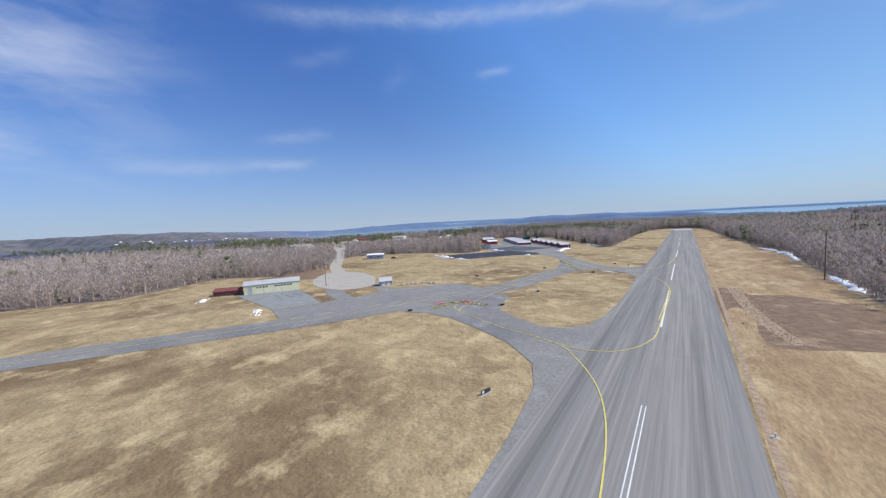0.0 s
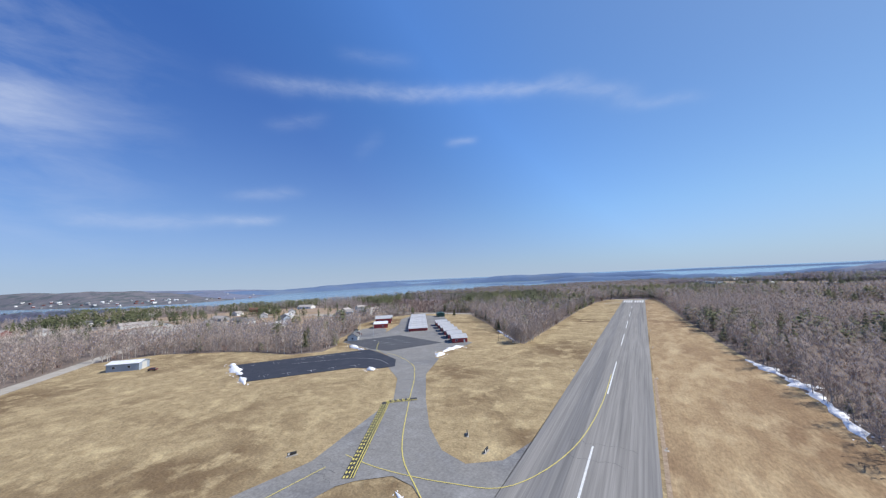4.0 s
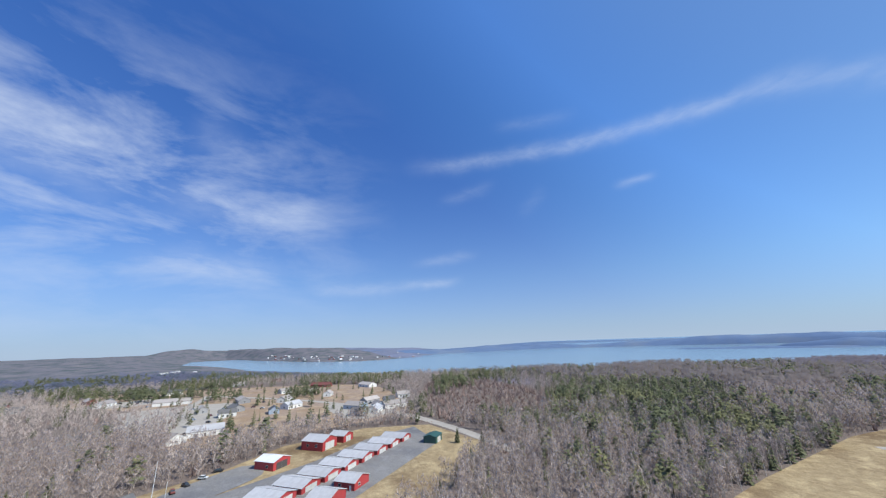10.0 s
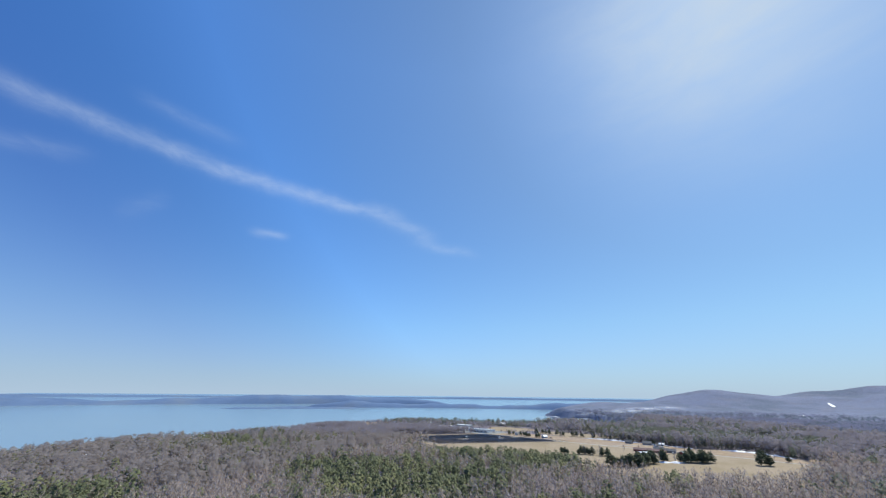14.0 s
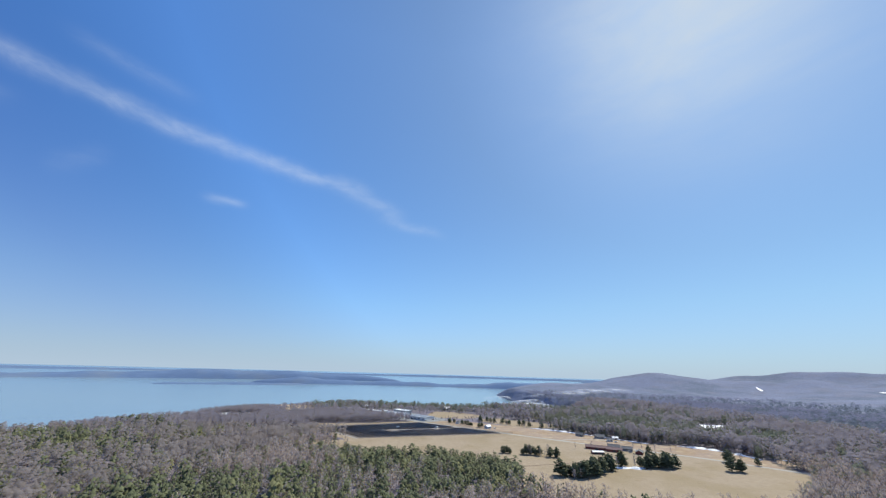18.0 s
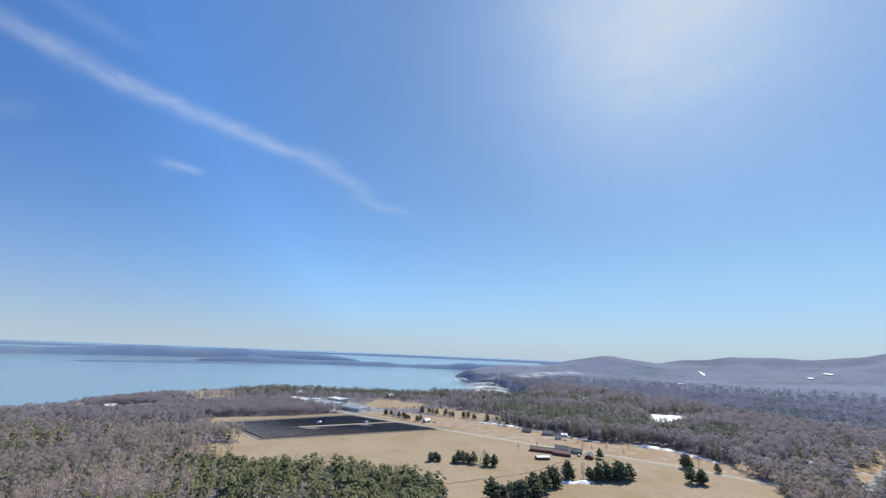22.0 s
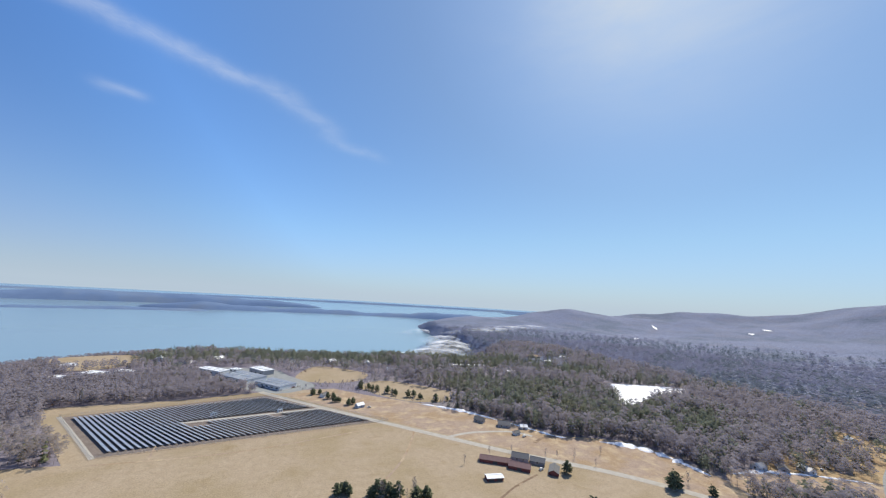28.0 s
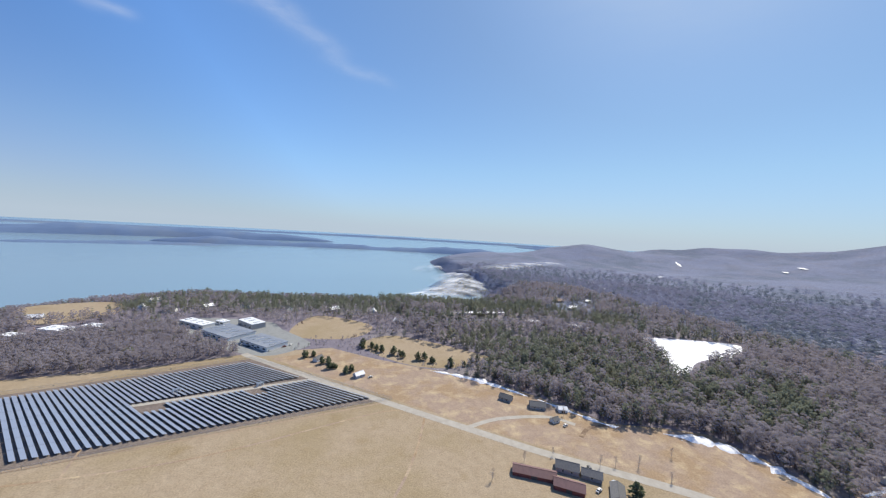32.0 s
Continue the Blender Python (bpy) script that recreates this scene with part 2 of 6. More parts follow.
M["litter"] = material("forest_floor", (0.215, 0.175, 0.15), (0.155, 0.125, 0.11), 0.95, scale=0.12, fine=0.8, bump=0.3, third=(0.18, 0.15, 0.12), third_scale=0.006, spec=0.1)
M["soil"] = material("bare_soil", (0.235, 0.165, 0.115), (0.17, 0.115, 0.08), 0.95, scale=0.4, bump=0.4, third=(0.34, 0.25, 0.165), third_scale=0.12, third_mix=(0.56, 0.68), spec=0.1)
M["pale_soil"] = material("pale_churned_soil", (0.40, 0.31, 0.22), (0.28, 0.20, 0.135), 0.95, scale=0.9, bump=0.4, spec=0.1)
M["asphalt"] = material("worn_asphalt", (0.265, 0.251, 0.234), (0.218, 0.207, 0.194), 0.9, scale=1.3, fine=2.4, third=(0.148, 0.143, 0.138), third_scale=0.22, stretch=(1, 0.012, 1), third_mix=(0.52, 0.68), spec=0.25, mid=(0.165, 0.162, 0.163), mid_scale=0.13, mid_mix=(0.5, 0.7))
M["taxi"] = material("grey_taxiway", (0.238, 0.229, 0.216), (0.21, 0.202, 0.19), 0.9, scale=0.3, fine=1.6, third=(0.145, 0.145, 0.152), third_scale=0.03, third_mix=(0.48, 0.66), spec=0.25, mid=(0.27, 0.264, 0.255), mid_scale=0.12)
M["forecourt"] = material("pale_forecourt", (0.27, 0.275, 0.265), (0.22, 0.225, 0.22), 0.9, scale=0.4, third=(0.2, 0.2, 0.2), third_scale=0.08, spec=0.25)
M["tar"] = material("fresh_black_asphalt", (0.031, 0.035, 0.049), (0.042, 0.046, 0.06), 0.85, scale=0.25, fine=1.2, third=(0.06, 0.064, 0.078), third_scale=0.07, third_mix=(0.52, 0.74), spec=0.3)
M["tar_grey"] = material("greyed_black_asphalt", (0.07, 0.072, 0.08), (0.086, 0.087, 0.094), 0.85, scale=0.25, fine=1.2, third=(0.10, 0.10, 0.105), third_scale=0.07, third_mix=(0.52, 0.74), spec=0.3)
M["gravel"] = material("gravel", (0.415, 0.38, 0.332), (0.345, 0.315, 0.27), 0.95, scale=0.22, bump=0.04, spec=0.1)
M["yellow"] = material("yellow_paint", (0.66, 0.56, 0.14), (0.55, 0.46, 0.14), 0.8, scale=1.5)
M["white"] = material("white_paint", (0.72, 0.72, 0.7), (0.55, 0.55, 0.54), 0.75, scale=0.8)
M["black"] = material("black_paint", (0.03, 0.03, 0.03), (0.05, 0.05, 0.05), 0.8)
M["red_sign"] = material("red_paint", (0.35, 0.03, 0.05), (0.28, 0.03, 0.05), 0.8)
M["crack"] = material("crack_filler", (0.085, 0.083, 0.08), (0.11, 0.107, 0.103), 0.8)
M["snow"] = material("old_snow", (0.88, 0.88, 0.9), (0.72, 0.72, 0.74), 0.7, scale=0.6, bump=0.4)
M["red_wall"] = material("red_steel_siding", (0.40, 0.05, 0.052), (0.33, 0.042, 0.045), 0.55, scale=0.8, stretch=(1, 1, 0.15), vary=0.12)
M["dark_red"] = material("faded_red_boards", (0.22, 0.07, 0.06), (0.16, 0.05, 0.045), 0.8, scale=0.7, vary=0.1)
M["metal_roof"] = material("grey_metal_roof", (0.56, 0.55, 0.54), (0.49, 0.485, 0.475), 0.45, 0.12, scale=0.5, stretch=(1, 1, 1), vary=0.08, third=(0.46, 0.44, 0.43), third_scale=0.2)
M["rust_roof"] = material("weathered_red_roof", (0.19, 0.105, 0.10), (0.15, 0.085, 0.085), 0.8, scale=0.7, vary=0.1)
M["tan_roof"] = material("faded_tan_roof", (0.40, 0.36, 0.33), (0.33, 0.295, 0.27), 0.85, scale=0.8, vary=0.2)
M["cream"] = material("cream_siding", (0.74, 0.73, 0.52), (0.66, 0.64, 0.45), 0.7, scale=0.6)
M["white_wall"] = material("white_siding", (0.72, 0.72, 0.7), (0.62, 0.62, 0.6), 0.7, scale=0.6, vary=0.08)
M["blue_grey"] = material("blue_grey_steel", (0.36, 0.43, 0.52), (0.31, 0.37, 0.46), 0.5, 0.1, scale=0.5)
M["green_wall"] = material("dark_green_steel", (0.035, 0.10, 0.08), (0.03, 0.08, 0.065), 0.55, scale=0.5)
M["grey_wall"] = material("grey_siding", (0.32, 0.32, 0.32), (0.26, 0.26, 0.27), 0.75, scale=0.6, vary=0.15)
M["shingle"] = material("dark_shingles", (0.10, 0.10, 0.105), (0.14, 0.135, 0.13), 0.9, scale=1.2, vary=0.25)
M["factory_roof"] = material("grey_membrane_roof", (0.205, 0.23, 0.275), (0.175, 0.195, 0.235), 0.6, scale=0.2, third=(0.27, 0.285, 0.315), third_scale=0.05)
M["white_roof"] = material("white_membrane_roof", (0.74, 0.75, 0.77), (0.64, 0.65, 0.67), 0.6, scale=0.3, vary=0.06)
M["door"] = material("white_door_panel", (0.55, 0.55, 0.53), (0.48, 0.48, 0.46), 0.6, scale=1.0, vary=0.1)
M["dark_door"] = material("dark_opening_door", (0.06, 0.055, 0.055), (0.09, 0.08, 0.08), 0.6, scale=1.0)
M["glass"] = material("window_glass", (0.03, 0.04, 0.05), (0.04, 0.05, 0.06), 0.08, 0.0, spec=0.8)
# Panel glass: the pale base stands in for sky reflected off it.
M["panel"] = material("sky_paled_solar_glass", (0.36, 0.385, 0.44), (0.42, 0.44, 0.49), 0.34, 0.5, scale=2.0, spec=0.9)
M["panel"].node_tree.nodes["Principled BSDF"].inputs["IOR"].default_value = 2.1
M["steel"] = material("galvanised_steel", (0.4, 0.41, 0.42), (0.32, 0.33, 0.34), 0.4, 0.7)
M["wood"] = material("weathered_pole_wood", (0.16, 0.12, 0.09), (0.11, 0.085, 0.065), 0.9)
M["bark"] = material("grey_bark", (0.36, 0.32, 0.29), (0.24, 0.21, 0.19), 0.95, scale=0.25, vary=0.2, spec=0.1)
M["birch"] = material("birch_bark", (0.62, 0.58, 0.53), (0.4, 0.36, 0.32), 0.85, scale=1.4, vary=0.15, spec=0.1)
M["twig"] = material("bare_twigs", (0.49, 0.415, 0.37), (0.38, 0.32, 0.288), 0.95, scale=0.09, third=(0.34, 0.28, 0.265), third_scale=0.012, island=0.22, spec=0.1)
M["mid_twig"] = material("bare_twigs_grey_brown", (0.315, 0.278, 0.268), (0.25, 0.22, 0.213), 0.95, scale=0.05, third=(0.27, 0.23, 0.215), third_scale=0.012, island=0.12, spec=0.05, leak=0.45, airy=0.5)
M["twig_haze"] = material("fine_twigs", (0.50, 0.425, 0.385), (0.40, 0.335, 0.305), 0.95, scale=0.07, third=(0.40, 0.315, 0.29), third_scale=0.015, island=0.12, spec=0.05, leak=0.45, airy=0.8)
M["thicket"] = material("red_brown_undergrowth", (0.40, 0.295, 0.245), (0.30, 0.215, 0.178), 0.95, scale=0.1, third=(0.36, 0.30, 0.265), third_scale=0.02, island=0.2, spec=0.05)
# Twigs beyond the fields: a copy with a blue haze veil in its colour.
M["late_twig"] = material("bare_twigs_haze_blue", (0.302, 0.274, 0.305), (0.25, 0.228, 0.256), 0.95, scale=0.05, third=(0.265, 0.236, 0.255), third_scale=0.009, island=0.10, spec=0.05, leak=0.45, airy=0.5)
# Far trees: distance haze is mixed into both colours.
M["far_twig"] = material("far_twigs_hazed", (0.245, 0.255, 0.35), (0.22, 0.23, 0.32), 0.95, scale=0.02, third=(0.205, 0.205, 0.275), third_scale=0.006, island=0.05, spec=0.05, leak=0.5, airy=0.3)
M["far_needle"] = material("far_needles_hazed", (0.155, 0.182, 0.222), (0.135, 0.162, 0.20), 0.9, scale=0.03, island=0.06, spec=0.05, leak=0.45, airy=0.25)
M["brush"] = material("red_brown_brush", (0.36, 0.27, 0.235), (0.26, 0.19, 0.165), 0.95, scale=0.2, island=0.35, spec=0.1)
M["needle"] = material("conifer_needles", (0.118, 0.126, 0.066), (0.085, 0.094, 0.052), 0.9, scale=0.15, third=(0.18, 0.174, 0.084), third_scale=0.02, island=0.22, spec=0.15)
# Ground of the far hills, lightened and blued to carry aerial haze.
M["hazed_far_woods"] = material("hazed_far_woods", (0.20, 0.22, 0.298), (0.178, 0.197, 0.272), 0.95, scale=0.07, fine=0.25, bump=0.35, third=(0.14, 0.163, 0.215), third_scale=0.0045, third_mix=(0.45, 0.62), spec=0.05, mid=(0.19, 0.198, 0.252), mid_scale=0.014, mid_mix=(0.5, 0.68))
# Wood floor towards the fields, its purple tone standing in for haze.
M["late_floor"] = material("haze_tinted_wood_floor", (0.205, 0.182, 0.21), (0.172, 0.152, 0.178), 0.95, scale=0.12, fine=0.6, third=(0.215, 0.195, 0.187), third_scale=0.008, spec=0.1)
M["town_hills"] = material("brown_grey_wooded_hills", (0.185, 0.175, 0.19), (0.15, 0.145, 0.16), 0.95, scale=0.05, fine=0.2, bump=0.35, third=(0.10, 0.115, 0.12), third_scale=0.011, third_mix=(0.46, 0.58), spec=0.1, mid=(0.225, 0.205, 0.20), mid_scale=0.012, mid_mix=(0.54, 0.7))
# Paler, bluer copy of the conifer needles, with haze painted in.
M["late_needle"] = material("haze_paled_needles", (0.195, 0.212, 0.16), (0.155, 0.17, 0.132), 0.9, scale=0.1, third=(0.192, 0.192, 0.138), third_scale=0.015, island=0.14, spec=0.1, leak=0.45, airy=0.2)
# The blue of these wooded shores is sea haze put into the colour.
M["far_shore"] = material("haze_blue_shore", (0.135, 0.195, 0.31), (0.115, 0.168, 0.272), 1.0, scale=0.01, third=(0.16, 0.205, 0.28), third_scale=0.003, spec=0.0)
M["car_paint"] = material("car_paint", (0.08, 0.08, 0.09), (0.07, 0.07, 0.08), 0.25, 0.2, vary=0.6)
M["rubber"] = material("rubber", (0.03, 0.03, 0.03), (0.04, 0.04, 0.04), 0.9)


def water_material():
    mat = bpy.data.materials.new("bay_water")
    mat.use_nodes = True
    nt = mat.node_tree
    bsdf = nt.nodes["Principled BSDF"]
    bsdf.inputs["Base Color"].default_value = (0.20, 0.285, 0.335, 1)
    bsdf.inputs["Roughness"].default_value, bsdf.inputs["IOR"].default_value = 0.18, 1.33
    tc, mp, t, b = (nt.nodes.new(k) for k in ("ShaderNodeTexCoord", "ShaderNodeMapping", "ShaderNodeTexNoise", "ShaderNodeBump"))
    mp.inputs["Scale"].default_value = (0.05, 0.12, 1)
    t.inputs["Scale"].default_value, t.inputs["Detail"].default_value = 1.0, 5
    b.inputs["Strength"].default_value, b.inputs["Distance"].default_value = 0.08, 1.0
    nt.links.new(tc.outputs["Object"], mp.inputs[0])
    nt.links.new(mp.outputs[0], t.inputs["Vector"])
    nt.links.new(t.outputs["Fac"], b.inputs["Height"])
    nt.links.new(b.outputs[0], bsdf.inputs["Normal"])
    return mat


M["water"] = water_material()


# ---- builders ----
def mesh_of(name, verts, faces, mat):
    me = bpy.data.meshes.new(name)
    me.from_pydata([tuple(v) for v in verts], [], faces)
    me.materials.append(M[mat])
    return me


def part(name, me, parent, label=""):
    ob = new(name, me)
    ob.parent = parent
    if label:
        ob["label"] = label
    return ob


def box(x0, y0, z0, x1, y1, z1):
    v = [(x, y, z) for z in (z0, z1) for x, y in ((x0, y0), (x1, y0), (x1, y1), (x0, y1))]
    return v, [(3, 2, 1, 0), (4, 5, 6, 7), (0, 1, 5, 4), (1, 2, 6, 5), (2, 3, 7, 6), (3, 0, 4, 7)]


def bevelled(x0, y0, z0, x1, y1, z1, b=0.03, seg=1):
    bm = bmesh.new()
    v, f = box(x0, y0, z0, x1, y1, z1)
    vs = [bm.verts.new(p) for p in v]
    for q in f:
        bm.faces.new([vs[i] for i in q])
    bmesh.ops.bevel(bm, geom=bm.edges[:], offset=b, segments=seg, affect="EDGES")
    me = bpy.data.meshes.new("block")
    bm.to_mesh(me)
    bm.free()
    return me


def block(name, dims, mat, parent, label="", b=0.03):
    me = bevelled(*dims, b=b)
    me.materials.append(M[mat])
    return part(name, me, parent, label)


def sheet(name, pts, z, mat, label, category, kind="structure", thick=0.0):
    """A flat outline in plan, with a skirt below its edge."""
    bm = bmesh.new()
    vs = [bm.verts.new((x, y, z)) for x, y in pts]
    bm.faces.new(vs)
    if thick:
        low = [bm.verts.new((x, y, z - thick)) for x, y in pts]
        for i in range(len(pts)):
            j = (i + 1) % len(pts)
            bm.faces.new((vs[j], vs[i], low[i], low[j]))
    bmesh.ops.recalc_face_normals(bm, faces=bm.faces[:])
    bm.normal_update()
    if bm.faces[:][0].normal.z < 0:
        bmesh.ops.reverse_faces(bm, faces=bm.faces[:])
    bmesh.ops.triangulate(bm, faces=[f for f in bm.faces if len(f.verts) > 4])
    me = bpy.data.meshes.new(name)
    bm.to_mesh(me)
    bm.free()
    me.materials.append(M[mat])
    return tagged(new(name, me), label, category, kind=kind)


def smooth(pts, steps=6, closed=False):
    """A Catmull-Rom curve through plan points."""
    p = [Vector((*q, 0)).to_2d() if len(q) == 2 else Vector(q) for q in pts]
    n, out = len(p), []
    for i in range(n if closed else n - 1):
        a, b, c, d = (p[(i + k) % n] if closed else p[min(max(i + k, 0), n - 1)] for k in (-1, 0, 1, 2))
        for s in range(steps):
            t = s / steps
            out.append(0.5 * ((2 * b) + (c - a) * t + (2 * a - 5 * b + 4 * c - d) * t * t + (3 * b - a - 3 * c + d) * t ** 3))
    if not closed:
        out.append(p[-1])
    return [tuple(q) for q in out]


def ribbon_mesh(name, pts, width, z, mat):
    p = [Vector(q) for q in pts]
    v, f = [], []
    for i, q in enumerate(p):
        d = (p[min(i + 1, len(p) - 1)] - p[max(i - 1, 0)]).normalized()
        s = Vector((-d.y, d.x)) * width / 2
        v += [(q.x + s.x, q.y + s.y, z), (q.x - s.x, q.y - s.y, z)]
        if i:
            f.append((2 * i - 1, 2 * i + 1, 2 * i, 2 * i - 2))
    return mesh_of(name, v, f, mat)


def ribbon(name, pts, width, z, mat, label, category, kind="structure"):
    return tagged(new(name, ribbon_mesh(name, pts, width, z, mat)), label, category, kind=kind)


def inside(px, py, poly):
    hit = np.zeros(px.shape, bool)
    n = len(poly)
    for i in range(n):
        (x0, y0), (x1, y1) = poly[i], poly[(i + 1) % n]
        if y0 == y1:
            continue
        hit ^= ((y0 > py) != (y1 > py)) & (px < (x1 - x0) * (py - y0) / (y1 - y0) + x0)
    return hit


def near_line(px, py, pts, reach):
    hit = np.zeros(px.shape, bool)
    for (x0, y0), (x1, y1) in zip(pts, pts[1:]):
        dx, dy = x1 - x0, y1 - y0
        t = np.clip(((px - x0) * dx + (py - y0) * dy) / (dx * dx + dy * dy + 1e-9), 0, 1)
        hit |= (px - x0 - t * dx) ** 2 + (py - y0 - t * dy) ** 2 < reach * reach
    return hit


# ---- the lie of the land ----
SEA = -45.0
SHORE_X = [-3200, -2400, -1600, -1100, -700, -430, -170, 124, 400, 500, 570, 640, 700, 735, 760, 800, 900, 1100, 2000, 3500, 5000]
SHORE_Y = [200, 620, 830, 990, 1225, 1590, 1930, 1850, 1780, 1740, 1720, 1790, 1950, 2320, 2725, 2860, 2960, 3050, 3200, 3600, 3900]
HILLS = [(1750, 2560, 82, 330), (2250, 2520, 60, 300), (2560, 2250, 95, 280), (2850, 1950, 75, 300), (2900, 1600, 145, 320), (2850, 1150, 185, 400), (2600, 600, 170, 450), (2300, 0, 130, 600), (1450, 2480, 30, 300), (1050, 2560, 26, 260), (2300, 2000, 45, 500), (2400, 1300, 50, 500)]


def smoothstep(a, b, v):
    t = np.clip((v - a) / (b - a), 0, 1)
    return t * t * (3 - 2 * t)


def height(x, y):
    x, y = np.asarray(x, float), np.asarray(y, float)
    d = np.interp(x, SHORE_X, SHORE_Y) - y
    z = -62 + 62 * smoothstep(-60, np.interp(x, [-500, -150, 0, 400], [820, 640, 420, 420]), d)
    for hx, hy, hz, r in HILLS:
        z = z + hz * np.maximum(np.exp(-((x - hx) ** 2 + (y - hy) ** 2) / (r * r)) - 0.01, 0) * smoothstep(-50, 500, d)
    # the far side of the harbour
    e = np.interp(y, [-900, 346, 687, 909, 1154, 1530, 1735, 1800], [-5300, -5083, -3541, -2766, -2420, -2470, -2261, -2500]) - x
    turn = np.degrees(np.arctan2(x - 20, y - 400))
    rise = np.interp(turn, [-100, -92, -80, -74, -68, -62, -58, -54], [110, 112, 98, 80, 64, 40, 22, 0]) + 10 * np.sin(x / 210) * np.cos(y / 160)
    far = (0.13 * smoothstep(-20, 120, e) + 0.87 * smoothstep(100, 1200, e)) * smoothstep(-900, -300, y)
    z = np.maximum(z, -62 + np.where(x < -2000, 14 * smoothstep(-20, 60, e) + rise * far, 0) * np.maximum(smoothstep(20, -120, d), smoothstep(-3000, -3900, x)))
    z = z + 26 * smoothstep(-1900, -3600, x) * smoothstep(0, 400, d)
    bumps = 9 * np.sin(x / 118 + 0.6 * np.sin(y / 90)) * np.cos(y / 133) + 5 * np.sin(x / 47 + 1) * np.sin(y / 58)
    z = z + bumps * smoothstep(20, 70, z)
    roll = 5 * np.sin(x / 140 + 1) * np.sin(y / 170) + 3 * np.sin(x / 61) * np.cos(y / 73)
    away = smoothstep(0, 250, np.maximum(np.maximum(x - 850, -x - 700), np.maximum(y - 1480, -y - 550)))
    return z + roll * away * (z > -44)


def graded(lo, hi, c, n, k):
    t = np.linspace(-1, 1, n)
    s = np.sinh(k * t) / np.sinh(k)
    return c + np.where(s < 0, s * (c - lo), s * (hi - c))


def build_ground():
    gx, gy = graded(-6400, 5200, 0, 240, 2.6), graded(-5200, 5600, 700, 250, 2.6)
    X, Y = np.meshgrid(gx, gy)
    Zs = height(X, Y)
    v = np.stack([X.ravel(), Y.ravel(), Zs.ravel()], -1)
    nx = len(gx)
    i, j = np.meshgrid(np.arange(len(gy) - 1), np.arange(nx - 1), indexing="ij")
    a = (i * nx + j).ravel()
    f = np.stack([a, a + 1, a + nx + 1, a + nx], -1)
    me = bpy.data.meshes.new("ground")
    me.vertices.add(len(v))
    me.vertices.foreach_set("co", v.ravel())
    me.loops.add(f.size)
    me.loops.foreach_set("vertex_index", f.ravel().astype(np.int32))
    me.polygons.add(len(f))
    me.polygons.foreach_set("loop_start", np.arange(0, f.size, 4, dtype=np.int32))
    me.update()
    me.materials.append(M["litter"])
    for key in ("hazed_far_woods", "late_floor", "town_hills"):
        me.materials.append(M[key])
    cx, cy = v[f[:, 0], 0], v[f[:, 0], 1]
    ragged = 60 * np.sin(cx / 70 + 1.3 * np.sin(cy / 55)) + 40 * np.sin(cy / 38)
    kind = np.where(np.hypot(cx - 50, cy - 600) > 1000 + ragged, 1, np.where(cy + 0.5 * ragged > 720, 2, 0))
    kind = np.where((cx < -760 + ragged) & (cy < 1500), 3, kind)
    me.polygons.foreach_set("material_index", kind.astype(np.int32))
    me.polygons.foreach_set("use_smooth", np.ones(len(f), bool))
    me.update()
    tagged(new("ground", me), "brown leaf-littered ground running down to the bay", "ground", kind="structure")


build_ground()


def sea_at(d, a=0.0):
    """The level of the sea's surface far out, lifted towards the horizon line."""
    return SEA + 72 * max(0.0, (d - 1900) / 2500) ** 2 * min(1.0, max(0.0, (a + 82) / 36)) * min(1.0, max(0.0, (a + 82) / 36))


def build_water():
    v, f, n = [(60, 500, SEA)], [], 96
    rings = [600, 1200, 1900] + [1900 + 125 * k for k in range(1, 23)]
    for r in rings:
        v += [(60 + r * math.sin(6.2832 * k / n), 500 + r * math.cos(6.2832 * k / n), sea_at(r, (360.0 * k / n + 180) % 360 - 180)) for k in range(n)]
    for k in range(n):
        f.append((0, 1 + (k + 1) % n, 1 + k))
    for i in range(len(rings) - 1):
        for k in range(n):
            a, b = 1 + i * n + k, 1 + i * n + (k + 1) % n
            f.append((a, b, b + n, a + n))
    me = mesh_of("water", v, f, "water")
    for p in me.polygons:
        p.use_smooth = True
    tagged(new("water", me), "pale blue calm bay water", "water", kind="structure")


build_water()


def far_land(name, a0, a1, dist, top, seed, label):
    """A long low island or shore far over the water: a ridge with sloping sides."""
    rng = random.Random(seed)
    n, v, f = 70, [], []
    ph = [rng.uniform(0, 6.28) for _ in range(5)]
    for i in range(n + 1):
        u = i / n
        a = radians(a0 + (a1 - a0) * u)
        end = min(1.0, 7 * u, 7 * (1 - u)) ** 0.6
        h = top * end * (0.6 + 0.2 * math.sin(u * 7 + ph[0]) + 0.12 * math.sin(u * 19 + ph[1]) + 0.06 * math.sin(u * 53 + ph[2]) + 0.03 * math.sin(u * 131 + ph[3]))
        wid = 260 * end + 20
        base = sea_at(dist, a0 + (a1 - a0) * u) - 4
        for r, z in ((dist - wid * 0.5, base - 8), (dist - wid * 0.35, base + 0.5 * h), (dist, base + h), (dist + wid * 0.5, base - 8)):
            v.append((60 + r * math.sin(a), 500 + r * math.cos(a), z))
        if i:
            for k in range(3):
                b = 4 * i + k
                f.append((b - 4, b, b + 1, b - 3))
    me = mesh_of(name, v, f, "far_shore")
    for p in me.polygons:
        p.use_smooth = True
    tagged(new(name, me), label, "far shore", kind="structure")


far_land("backdrop", -85, 78, 4350, 24, 3, "low haze-blue far shore along the horizon")
far_land("backdrop", -84, 4, 3500, 88, 4, "long haze-blue wooded shore across the bay")
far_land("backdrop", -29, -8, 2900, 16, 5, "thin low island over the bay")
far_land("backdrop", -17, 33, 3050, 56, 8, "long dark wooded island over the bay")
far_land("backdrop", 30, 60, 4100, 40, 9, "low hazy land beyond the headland")

